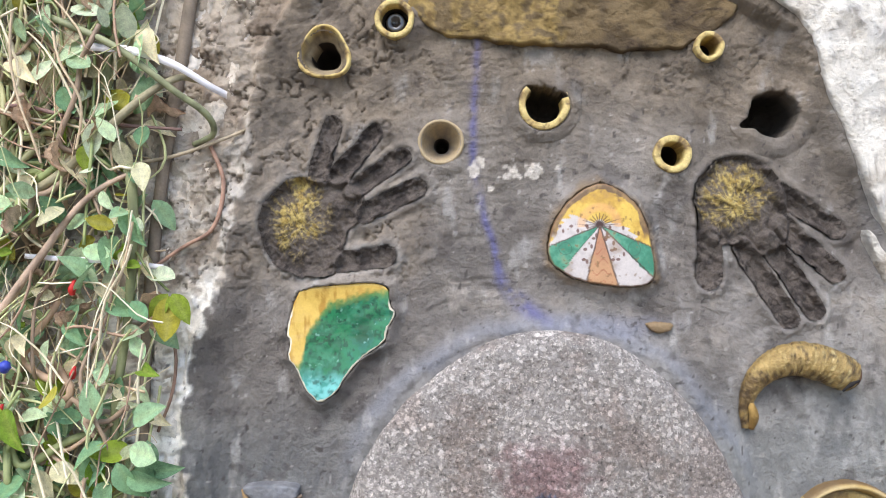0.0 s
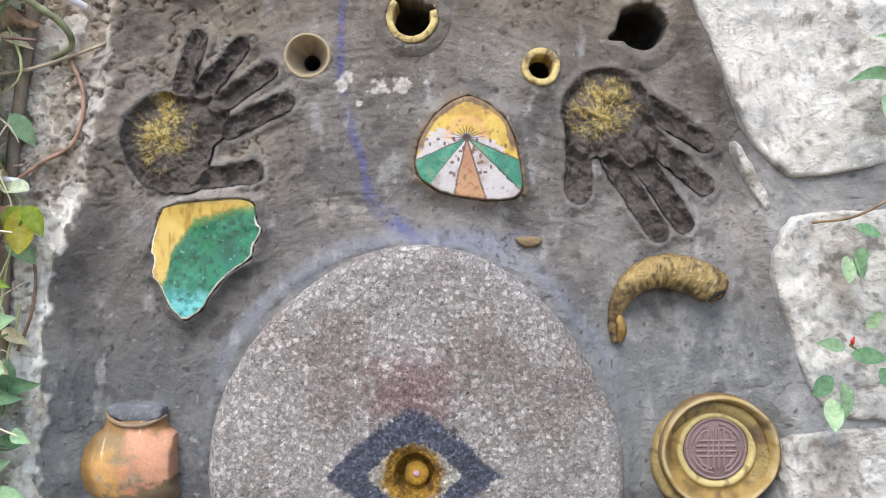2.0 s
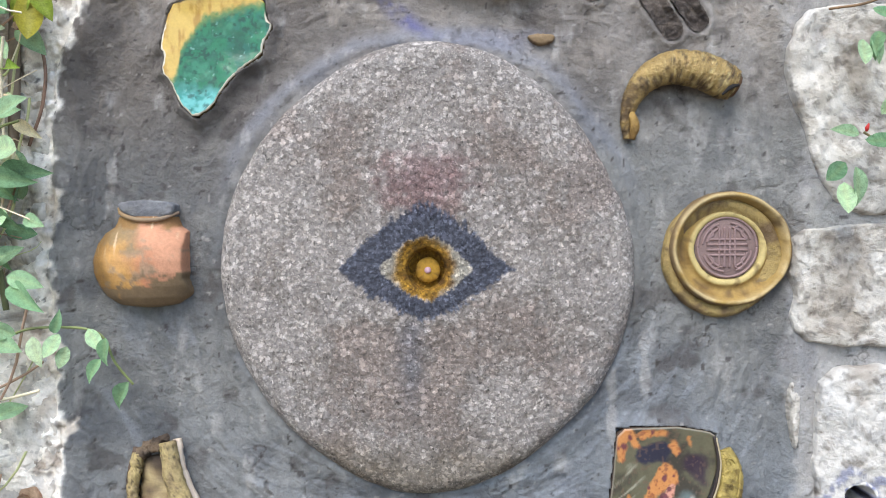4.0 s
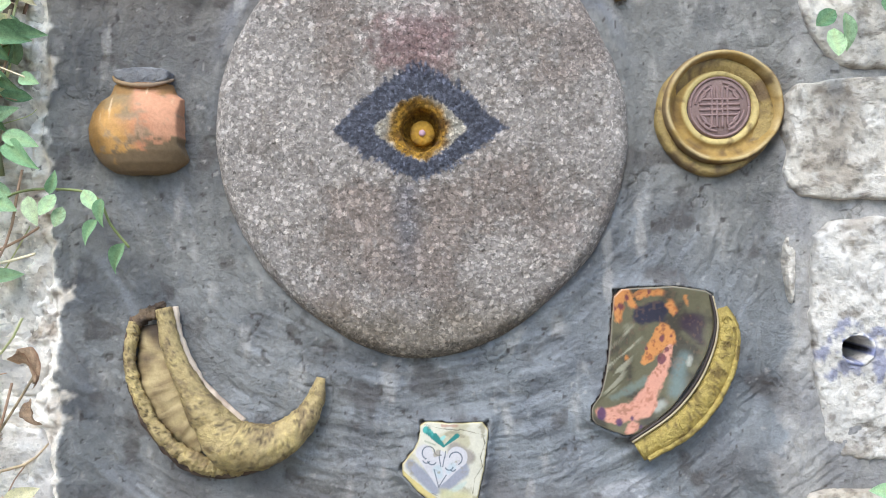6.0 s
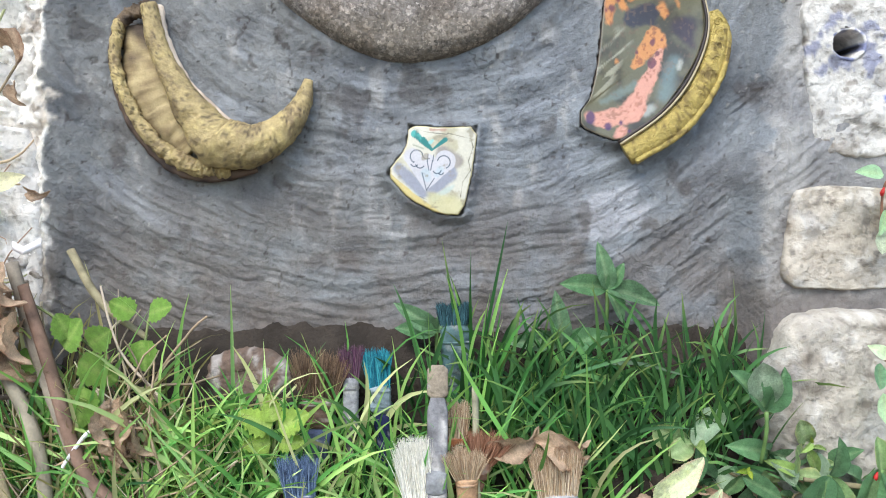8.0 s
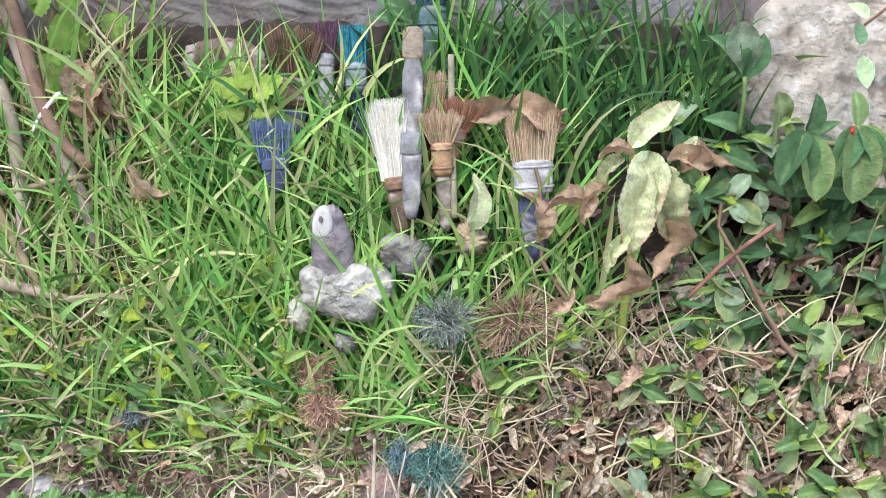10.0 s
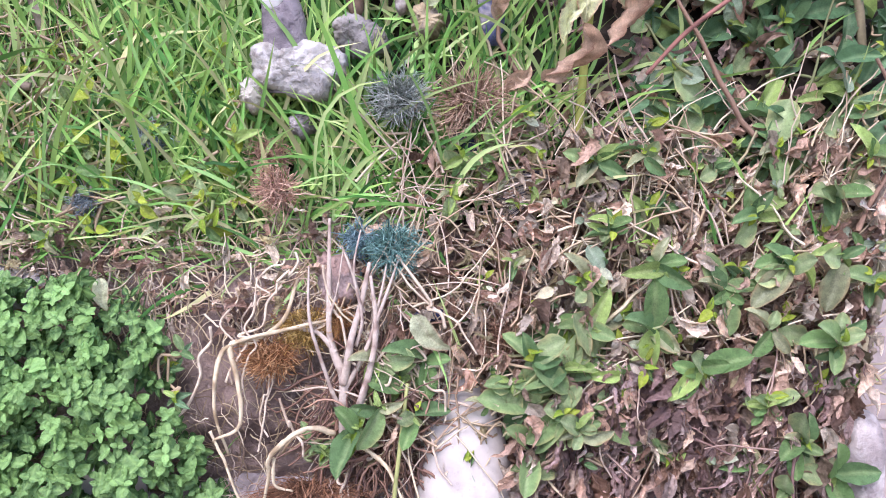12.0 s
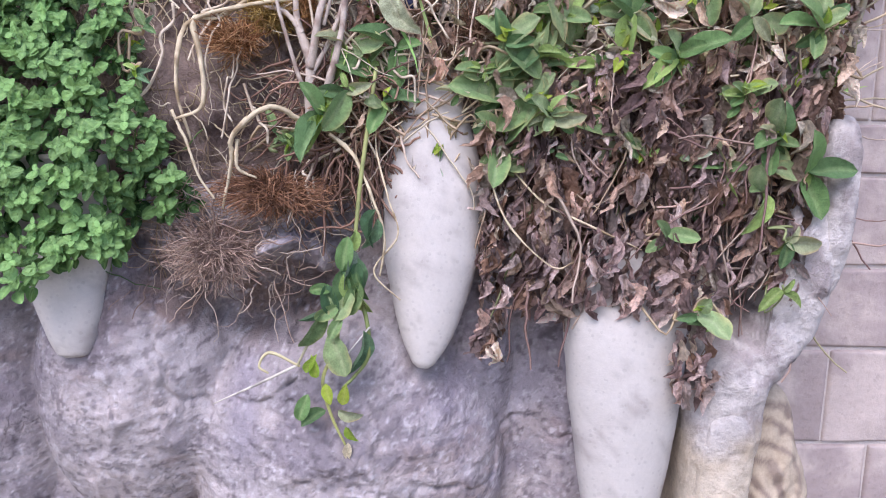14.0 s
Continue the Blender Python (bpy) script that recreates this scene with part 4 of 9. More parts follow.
# ---- glazed and painted shards ----
def green_paint(x, z, d):
    n1, n2 = fbm(x, z, 50, 4, 301), fbm(x, z, 260, 3, 302)
    col = mix(C(34, 116, 76), C(20, 80, 58), ramp(n1 + 0.7 * n2, -0.2, 0.5))
    col = mix(col, C(70, 152, 112), 0.55 * ramp(n1 + 0.4 * n2, 0.1, 0.6))
    col = mix(col, C(22, 70, 52), 0.75 * ramp(np.exp(-(((x + 0.086) / 0.016) ** 2 + ((z - 1.874) / 0.020) ** 2)) + 0.3 * n1, 0.2, 0.9))
    col = mix(col, C(40, 110, 90), 0.5 * ramp(fbm(x + z, z - x, 120, 3, 307), 0.1, 0.4) * ramp(x, -0.11, -0.09))
    col = mix(col, mix(C(112, 188, 184), C(66, 148, 138), ramp(n2, -0.2, 0.4)), 0.9 * ramp(1.842 - z + 0.012 * n1 + 0.004 * n2, 0.0, 0.018))
    col = mix(col, C(18, 62, 46), 0.7 * ramp(fbm(x, z, 210, 3, 305), 0.22, 0.45))
    col = mix(col, C(150, 206, 190), 0.35 * ramp(fbm(x, z, 260, 2, 306), 0.6, 0.75))
    # the unglazed yellow margin, feathered into the green
    bound = np.interp(x, [-0.165, -0.150, -0.1451, -0.143, -0.134, -0.121, -0.1024, -0.078, -0.05], [1.835, 1.845, 1.859, 1.8756, 1.8904, 1.9053, 1.9146, 1.9195, 1.9205])
    edge = z - bound + 0.0035 * n1 + 0.004 * n2
    col = mix(col, C(120, 140, 70), 0.6 * ramp(edge, -0.010, -0.001))
    col = mix(col, mix(C(214, 178, 92), C(182, 140, 64), ramp(fbm(x * 2.2, z * 0.6, 120, 4, 308), -0.1, 0.5)), ramp(edge, -0.003, 0.004))
    return mix(col, C(222, 212, 190), ramp(0.0022 - d + 0.0012 * n2, 0, 0.0008) * ramp(1.905 - z + 0.5 * np.clip(x + 0.08, 0, 1), 0, 0.01))


tagged(slab("glazed_shard", GREEN, -0.012, 0.012, GLAZE, None, green_paint, -0.004, 0.0022, 0.0012, 30, n=200, rings=70, cut=1, lean=(0.02, 0.04), side=C(128, 106, 70), s=3, jag=0.0012, mid=(-0.112, 1.878), split=("glazed_face", "broken_edge")),
       "green glazed pottery shard with a yellow edge", "pottery shard")


def fan_paint(x, z, d):
    n1, n2 = fbm(x, z, 60, 4, 311), fbm(x, z, 240, 3, 312)
    u, v = x - 0.152, z - 1.987
    a = np.degrees(np.arctan2(u + 0.0010 * n1, -v + 0.0010 * n1))  # from straight down, to the right
    r = np.hypot(u, v)
    col = mix(np.broadcast_to(C(204, 194, 190), x.shape + (3,)), C(176, 164, 160), ramp(n1, -0.1, 0.5))
    col = mix(col, mix(C(178, 128, 98), C(196, 150, 112), ramp(r + 0.01 * n1, 0.02, 0.05)), (a > -13) & (a < 17))
    fresh = mix(C(62, 128, 102), C(90, 154, 126), ramp(n1 + 0.5 * n2, -0.3, 0.4))
    col = mix(col, fresh, ((a > 45.5 + 4 * n1) & (a < 67)) | ((a < -40 + 6 * n1 + 200 * (0.02 - r) * (r < 0.02)) & (a > -67)))
    # yellow arch over a ring of white petals
    sunny = mix(C(214, 178, 84), C(186, 144, 60), ramp(n1 + 0.4 * n2, -0.2, 0.5))
    petals = np.where(u < 0, 0.054 - 0.0006 * (np.abs(a) - 67), 0.042 - 0.0009 * (np.abs(a) - 67)) + 0.003 * np.sin(a * 0.62)
    col = mix(col, sunny, ramp(r - np.clip(petals, 0.006, 0.06) + 0.0010 * n2, -0.0006, 0.0006) * (np.abs(a) > 67))
    col = mix(col, sunny, (np.abs(a) > 112) * ramp(r, 0.004, 0.007))
    col = mix(col, C(224, 168, 108), 0.6 * ramp(0.006 - np.abs(r - 0.018), 0, 0.004) * (np.abs(a) > 84))
    ink = C(70, 46, 40)
    for deg, wide in ((-67, 0.0010), (-40, 0.0006), (-13, 0.0011), (17, 0.0011), (45.5, 0.0010), (67, 0.0010)):
        col = mix(col, ink, 0.8 * ramp(wide - np.abs(r * np.sin(np.radians(a - deg))) + 0.0004 * n2, 0, 0.0006) * (np.cos(np.radians(a - deg)) > 0) * (r > 0.004))
    for k, deg in enumerate((78, 92, 106, 122, 140, 160, 180, -160, -140, -122, -106, -92, -78)):
        tip = 0.012 + 0.006 * ((k * 7) % 3) * (abs(deg) < 120)
        col = mix(col, ink, 0.8 * ramp(0.0010 * (1 - 0.5 * r / 0.02) - np.abs(r * np.sin(np.radians(a - deg))), 0, 0.0006) * (np.cos(np.radians(a - deg)) > 0) * (r < tip))
    # dark dabs along the white fields
    for k in range(26):
        deg = (-88, -78, 30, 38, -28, -20, 23, 80)[k % 8] + 3 * math.sin(5.1 * k)
        rr = 0.013 + 0.0125 * (k // 8) + 0.003 * math.sin(3.3 * k)
        cx, cz = rr * math.sin(radians(deg)), -rr * math.cos(radians(deg))
        col = mix(col, mix(ink, C(120, 70, 60), 0.5 + 0 * x), 0.85 * ramp(0.0024 - np.hypot((u - cx) * (1.0 + 0.5 * (k % 2)), (v - cz) * (1.4 - 0.5 * (k % 2))) + 0.0006 * n2, 0, 0.0008))
    bars = np.abs(((r * 95 + 0.25 * np.sin(u * 500)) % 1) - 0.5) < 0.09
    col = mix(col, C(160, 92, 66), 0.55 * (bars & (a > -9) & (a < 13) & (r > 0.014)) * ramp(n2, -0.4, 0.1))
    col = mix(col, C(50, 76, 66), 0.5 * ramp(0.0007 - np.abs(np.hypot(np.abs(u) - 0.034, v + 0.024) - 0.006 + 0.002 * n1), 0, 0.0005))
    col = mix(col, ink, 0.9 * ramp(0.0046 - r + 0.001 * n2, 0, 0.0015))
    col = mix(col, C(170, 140, 96), 0.25 * ramp(n1 + 0.6 * n2, 0.25, 0.6))
    col = mix(col, C(120, 92, 62), 0.6 * ramp(n2, 0.42, 0.6))
    # thick chipped margin
    col = mix(col, mix(C(146, 116, 76), C(112, 88, 62), ramp(n2 + n1, -0.2, 0.4)), ramp(0.0056 + 0.004 * n1 - d, 0, 0.0012) * ramp(z - 1.955 - 0.35 * np.abs(u), 0, 0.01))
    return mix(col, C(128, 96, 70), 0.7 * ramp(0.0022 - d, 0, 0.0012))


tagged(slab("painted_shard", FAN, -0.014, 0.010, PAINTED, None, fan_paint, 0.002, 0.0025, 0.0008, 30, n=220, rings=90, cut=1, side=C(104, 80, 52), s=7, jag=0.001, mid=(0.153, 1.972), split=("painted_face", "broken_edge")),
       "yellow, green and white shard painted with rays", "pottery shard")


def plate_paint(x, z, d):
    n1, n2, n3 = fbm(x, z, 34, 4, 321), fbm(x, z, 110, 4, 322), fbm(x, z, 300, 3, 323)
    p = (x - 0.250) / 0.0002055
    q = (1.5132 - 0.0000047 * p - z) / 0.0002055
    wob = 14 * n2 + 8 * n3
    blob = lambda a, b, ra, rb, soft=14: ramp(-capsule(p, q, a, b, ra, rb) + wob, 0, soft)
    col = mix(C(104, 100, 80), C(70, 66, 58), ramp(n1 + 0.4 * n2, -0.3, 0.4))
    # slanting pale veins on olive glaze
    vein = fbm(p * 0.7 + q * 0.8, (p - q) * 0.10, 0.045, 4, 326)
    col = mix(col, C(160, 156, 136), 0.9 * ramp(vein, 0.02, 0.3) * blob((130, 520), (260, 300), 90, 70, 40))
    col = mix(col, C(112, 128, 128), 0.8 * blob((470, 560), (520, 400), 60, 50, 50))
    col = mix(col, C(170, 172, 164), 0.8 * blob((380, 650), (400, 630), 34, 34, 30))
    col = mix(col, C(176, 176, 166), 0.8 * blob((535, 440), (545, 410), 20, 16, 20))
    col = mix(col, C(118, 130, 124), 0.7 * blob((170, 600), (330, 520), 30, 34, 24))
    col = mix(col, C(58, 46, 60), 0.9 * blob((560, 240), (600, 330), 80, 40, 50))
    col = mix(col, C(48, 48, 66), 0.95 * blob((320, 200), (400, 180), 56, 60, 24))
    flame = mix(C(202, 138, 84), C(168, 104, 66), ramp(n3, 0.0, 0.5))
    for a, b, ra, rb in (((200, 100), (200, 215), 38, 26), ((230, 90), (275, 150), 30, 22), ((310, 100), (400, 90), 30, 22), ((455, 150), (470, 185), 30, 26), ((525, 105), (552, 205), 14, 9), ((415, 290), (440, 310), 52, 48), ((400, 330), (325, 430), 46, 26), ((238, 405), (244, 408), 16, 12)):
        col = mix(col, flame, blob(a, b, ra, rb))
    rosy = mix(C(208, 150, 130), C(184, 126, 106), ramp(n3, 0.0, 0.5))
    for a, b, ra, rb in (((450, 350), (405, 480), 18, 38), ((395, 490), (320, 640), 42, 58), ((310, 650), (170, 690), 56, 46), ((180, 690), (100, 670), 44, 26), ((260, 740), (240, 760), 34, 24)):
        col = mix(col, rosy, blob(a, b, ra, rb))
    plum = mix(C(104, 58, 70), C(78, 52, 92), ramp(q, 380, 560))
    for a, b, ra in (((210, 155), (214, 160), 16), ((185, 160), (188, 180), 10), ((240, 105), (245, 125), 14), ((345, 85), (355, 95), 16), ((480, 185), (484, 195), 11), ((415, 300), (410, 330), 18), ((455, 295), (462, 310), 9), ((432, 360), (438, 370), 12), ((412, 400), (408, 425), 24), ((340, 355), (335, 370), 9), ((112, 665), (115, 690), 28), ((190, 715), (205, 725), 20), ((258, 690), (262, 715), 11), ((270, 760), (330, 720), 10)):
        col = mix(col, plum, 0.9 * ramp(ra - np.hypot(p - (a[0] + b[0]) / 2, (q - (a[1] + b[1]) / 2) * 0.8) + 0.5 * wob, 0, 8))
    col = mix(col, C(120, 96, 80), 0.35 * ramp(n3 + 0.5 * n2, 0.3, 0.6))
    return mix(col, C(150, 140, 126), 0.5 * ramp(0.0018 - d, 0, 0.001))


plate = thing("plate_shard", (0, 0, 0), "broken dark plate with orange flames and a gilded rim", "pottery shard")
slab("plate_body", PLATE, -0.014, 0.010, GLAZE, plate, plate_paint, -0.004, 0.002, 0.0007, 30, n=220, rings=90, cut=1, side=C(96, 80, 70), s=9, jag=0.0008, mid=(0.33, 1.43))
RIM = [(0.3855, -0.013, 1.488), (0.3885, -0.017, 1.462), (0.3825, -0.019, 1.434), (0.366, -0.020, 1.401), (0.340, -0.020, 1.372), (0.302, -0.019, 1.346)]
rim_gold = lambda v, t: mix(C(180, 158, 88), C(116, 96, 52), ramp(fbm(v[:, 0], v[:, 2], 140, 4, 331) + 0.4 * fbm(v[:, 0], v[:, 2], 420, 2, 332), 0.0, 0.5))
bpts = np.array(RIM) + [(0.008, 0.004, -0.012), (0.0105, 0.004, -0.005), (0.0115, 0.003, -0.007), (0.0105, 0.003, -0.009), (0.0085, 0.003, -0.011), (0.006, 0.004, -0.009)]
sweep("gilt_rim", bpts, [0.0075, 0.0115, 0.0125, 0.0130, 0.0130, 0.0120], GOLD, plate, 16, 0.55, rim_gold, 90, 0.10, fine=0.05)
sweep("rim_edge", bpts + np.array((0.0085, -0.004, -0.0075)), [0.0022, 0.0030, 0.0032, 0.0034, 0.0034, 0.0030], GOLD, plate, 10, 0.9, rim_gold, 90, 0.25, 5, fine=0.12)
for k in range(9):  # pressed scrollwork along the rim
    f = 0.6 + 0.47 * k
    i = min(int(f), 4)
    mid = bpts[i] * (1 - f + i) + bpts[i + 1] * (f - i)
    spiral = [(mid[0] + q * math.cos(w), mid[1] - 0.0065, mid[2] + q * math.sin(w)) for q, w in ((0.0050 - 0.0005 * m, 0.9 * m + 2.1 * k) for m in range(9))]
    sweep("scroll_relief", spiral, 0.0007, GOLD, plate, 6, 0.8, rim_gold, 30, 0.1, k)
dark = lambda v, t: np.broadcast_to(C(50, 40, 36), (len(v), 3))
sweep("groove_line", np.array(RIM) + (-0.003, -0.0015, 0.002), [0.0016] * 6, PAINTED, plate, 8, 1, dark, 50)
sweep("pale_bead", np.array(RIM) + (-0.001, -0.002, 0.0005), [0.0012] * 6, PAINTED, plate, 8, 1, lambda v, t: np.broadcast_to(C(176, 160, 130), (len(v), 3)), 50, 0.2)


def tile_paint(x, z, d):
    n1, n2 = fbm(x, z, 60, 4, 341), fbm(x, z, 240, 3, 342)
    col = mix(C(222, 216, 198), C(196, 188, 160), ramp(n1, -0.1, 0.5))
    p, q = (x - 0.0545) / 0.000187, (1.3769 - z) / 0.000187
    wob = 10 * n1 + 6 * n2
    shape = lambda a, b, ra, rb: -capsule(p, q, a, b, ra, rb)
    col = mix(col, C(150, 140, 138), 0.75 * ramp(shape((380, 200), (450, 240), 40, 40) + wob, -12, 14))
    col = mix(col, C(146, 150, 170), 0.85 * ramp(np.maximum(shape((150, 280), (270, 400), 34, 40), shape((310, 400), (420, 310), 34, 44)) + wob, -10, 14))
    col = mix(col, C(196, 212, 206), 0.7 * ramp(np.maximum(shape((330, 440), (440, 370), 16, 12), shape((200, 380), (250, 420), 8, 10)) + wob, -6, 8))
    heart = np.maximum.reduce([shape((222, 212), (288, 385), 46, 6), shape((395, 238), (292, 388), 56, 6), shape((300, 250), (292, 360), 52, 8)])
    col = mix(col, C(212, 208, 212), ramp(heart + 0.4 * wob, -3, 4))
    col = mix(col, C(190, 206, 214), 0.7 * ramp(np.maximum(shape((290, 300), (300, 330), 26, 20), shape((370, 285), (350, 310), 20, 16)), -8, 10))
    ink = C(66, 82, 100)

    def stroke(cx, cy, rad, a0, a1, wide=4.5):
        ang = (np.degrees(np.arctan2(-(q - cy), p - cx)) - a0) % 360
        return ramp(wide - np.abs(np.hypot(p - cx, q - cy) - rad), 0, 2.5) * (ang < (a1 - a0))
    for curve in ((244, 212, 34, 20, 250), (262, 250, 24, 190, 330), (388, 244, 34, -70, 170), (352, 282, 22, 200, 350), (300, 200, 26, 180, 300), (232, 245, 20, 200, 330), (372, 296, 14, 210, 350)):
        col = mix(col, ink, 0.85 * stroke(*curve))
    for a, b in (((272, 300), (294, 392)), ((336, 330), (294, 392)), ((300, 238), (308, 285)), ((328, 235), (318, 285)), ((305, 200), (300, 240)), ((335, 205), (330, 238))):
        col = mix(col, ink, 0.8 * ramp(4.0 + shape(a, b, 0.1, 0.1), 0, 2.5))
    for a, b, ra, rb in (((322, 178), (236, 92), 8, 24), ((325, 178), (280, 120), 10, 16), ((328, 178), (398, 124), 7, 15)):
        col = mix(col, mix(C(40, 128, 124), C(84, 176, 168), ramp(n2 + 0.02 * (110 - q), -0.1, 0.8)), ramp(shape(a, b, ra, rb) + 0.3 * wob, 0, 5))
    col = mix(col, C(150, 216, 214), 0.8 * ramp(shape((318, 138), (330, 128), 14, 10), 0, 6))
    col = mix(col, C(120, 140, 120), 0.6 * ramp(5 + shape((225, 150), (280, 170), 0.1, 0.1), 0, 3))
    # fine cracks, a brick-red chip, yellowed corners
    for a, b in (((530, 100), (545, 165)), ((545, 165), (520, 240)), ((520, 240), (530, 290)), ((530, 290), (488, 350)), ((488, 350), (475, 430)), ((410, 90), (530, 120)), ((222, 60), (310, 85)), ((310, 85), (410, 96)), ((110, 310), (210, 400)), ((210, 400), (290, 440))):
        col = mix(col, C(96, 92, 78), 0.75 * ramp(3.2 + shape(a, b, 0.1, 0.1) + 0.3 * wob, 0, 2.5))
    col = mix(col, C(186, 132, 112), 0.7 * ramp(shape((320, 70), (395, 72), 14, 10) + wob, 0, 8))
    col = mix(col, C(216, 206, 150), 0.7 * ramp(q - 420 + 0.25 * (450 - p) + wob, 0, 30) * ramp(p, 280, 320))
    low = (q - 300) - 0.80 * (p - 110)
    col = mix(col, C(222, 200, 128), 0.9 * ramp(low + wob, 0, 14))
    col = mix(col, mix(C(190, 158, 98), C(132, 102, 66), ramp(n2 + n1, -0.2, 0.4)), 0.95 * ramp(low - 74 + 1.5 * wob, 0, 14) * ramp(310 - p, 0, 30))
    col = 0.80 * mix(col, C(156, 146, 124), 0.7 * ramp(fbm(x, z, 110, 4, 344), 0.25, 0.5))
    return mix(col, C(190, 172, 112), 0.6 * ramp(0.002 - d, 0, 0.0015))


tagged(slab("painted_tile", TILE, -0.012, 0.010, PAINTED, None, tile_paint, 0.001, 0.002, 0.0006, 30, n=200, rings=80, cut=1, side=C(140, 114, 76), s=13, jag=0.0008, mid=(0.118, 1.325), lean=(0.0, 0.05), split=("painted_face", "broken_edge")),
       "broken cream tile with a blue heart motif", "tile")
tagged(slab("pottery_chip", [(0.199, 1.888), (0.212, 1.890), (0.228, 1.888), (0.224, 1.880), (0.212, 1.878), (0.205, 1.881)], -0.006, 0.01, TERRACOTTA, None, lambda x, z, d: mix(C(136, 114, 86), C(100, 80, 62), ramp(fbm(x, z, 140, 3, 5), -0.2, 0.4)), 0.002, 0.002, 0.001, 90, n=60, rings=14, jag=0.001),
       "small brown pottery chip in the cement", "pottery shard")


# ---- horns ----
def horn_gold(v, t):
    n1, n2 = fbm(v[:, 0] + 0.5 * v[:, 1], v[:, 2], 60, 4, 351), fbm(v[:, 0], v[:, 2] + v[:, 1], 300, 3, 352)
    col = mix(C(178, 157, 110), C(128, 109, 80), 0.8 * ramp(0.7 * n1 + 0.7 * n2, -0.1, 0.4))
    col = mix(col, C(226, 202, 136), 0.6 * ramp(n2 - n1, 0.2, 0.6))
    split = np.abs(fbm(v[:, 0], v[:, 2] + v[:, 1], 55, 5, 353, 0.65))
    return mix(mix(col, C(92, 76, 56), 0.4 * ramp(n2 - 0.5 * n1, 0.28, 0.5)), C(64, 50, 40), 0.75 * ramp(split, 0.035, 0.008))


def horn_ringed(v, t):
    n1, n2 = fbm(v[:, 0] + 0.5 * v[:, 1], v[:, 2], 60, 4, 354), fbm(v[:, 0], v[:, 2] + v[:, 1], 300, 3, 355)
    col = mix(C(172, 144, 90), C(112, 90, 58), ramp(0.8 * n1 + 0.6 * n2, -0.2, 0.4))
    ringed = np.abs(np.sin(62 * t + 2.2 * n1))
    hatch = np.abs(np.sin(240 * v[:, 0] + 330 * v[:, 2] + 2 * n1))
    col = mix(col, C(200, 176, 118), 0.6 * ramp(ringed, 0.90, 1.0) * ramp(n2, -0.5, 0.1) * ramp(t, 0.2, 0.45))
    col = mix(col, C(232, 210, 152), 0.7 * ramp(hatch, 0.93, 1.0) * ramp(t, 0.55, 0.75) * ramp(n2, -0.3, 0.2))
    return mix(col, C(76, 58, 38), 0.7 * ramp(n2 + 0.5 * n1, 0.2, 0.5))


HORN = [(0.299, -0.006, 1.785), (0.297, -0.008, 1.806), (0.305, -0.010, 1.830), (0.322, -0.012, 1.847), (0.345, -0.013, 1.854), (0.370, -0.013, 1.850), (0.392, -0.012, 1.840), (0.401, -0.012, 1.836)]
horn = thing("curved_horn", (0, 0, 0), "gold-painted ringed animal horn, curled downward", "horn")
sweep("horn_body", HORN, [0.0048, 0.0062, 0.0105, 0.0140, 0.0170, 0.0180, 0.0178, 0.0150], GOLD, horn, 26, 0.9, horn_ringed, 160, 0.06, 4, fine=0.04)
sweep("tip_wedge", [(0.300, -0.012, 1.812), (0.304, -0.013, 1.797), (0.302, -0.010, 1.784)], [0.0035, 0.0052, 0.0030], GOLD, horn, 10, 0.6, lambda v, t: mix(C(172, 138, 76), C(140, 106, 56), t), 12, 0.1, 6)
sweep("broken_end", [(0.398, -0.012, 1.838), (0.4045, -0.012, 1.835)], [0.0145, 0.0110], TERRACOTTA, horn, 18, 0.9, lambda v, t: mix(C(156, 118, 84), C(92, 68, 50), t), 6, 0.25, 9)
# the split is a raised near-black strip, its shade given as colour
sweep("dark_split", [(0.385, -0.0255, 1.8245), (0.393, -0.027, 1.8315), (0.402, -0.024, 1.8345)], [0.0010, 0.0022, 0.0012], GLOOM, horn, 8, 0.6, None, 14)

tusk = thing("broken_tusk", (0, 0, 0), "large gold-painted hollow tusk, split open", "tusk")
MAIN = [(-0.006, -0.010, 1.414), (-0.012, -0.013, 1.392), (-0.030, -0.018, 1.366), (-0.058, -0.022, 1.350), (-0.092, -0.024, 1.352), (-0.114, -0.024, 1.378), (-0.133, -0.024, 1.410), (-0.150, -0.022, 1.447), (-0.159, -0.018, 1.487)]
sweep("tusk_body", MAIN, [0.0045, 0.0095, 0.0155, 0.021, 0.025, 0.0185, 0.0122, 0.0098, 0.0085], GILT, tusk, 36, 0.9, horn_gold, 110, 0.16, 14, fine=0.05)
# added dark strip for the crescent of shadow along the tusk's outer side
sweep("dark_flank", np.array([(-0.060, -0.006, 1.326), (-0.100, -0.008, 1.321), (-0.140, -0.008, 1.330), (-0.170, -0.008, 1.359), (-0.191, -0.007, 1.398), (-0.200, -0.006, 1.440), (-0.196, -0.004, 1.478)]), [0.003, 0.007, 0.008, 0.0075, 0.007, 0.006, 0.003], TERRACOTTA, tusk, 14, 0.9, lambda v, t: mix(C(104, 86, 74), C(66, 54, 50), ramp(fbm(v[:, 0], v[:, 2], 90, 4, 9), -0.2, 0.4)), 70, 0.3, 27, fine=0.15)
sweep("earthy_crust", [(-0.192, -0.010, 1.466), (-0.182, -0.012, 1.478), (-0.170, -0.012, 1.484), (-0.160, -0.012, 1.492)], [0.004, 0.0065, 0.0075, 0.003], IMPRINT, tusk, 16, 0.8, lambda v, t: mix(C(136, 116, 96), C(80, 68, 60), ramp(fbm(v[:, 0], v[:, 2], 110, 4, 10), -0.2, 0.4)), 40, 0.5, 31, fine=0.4)
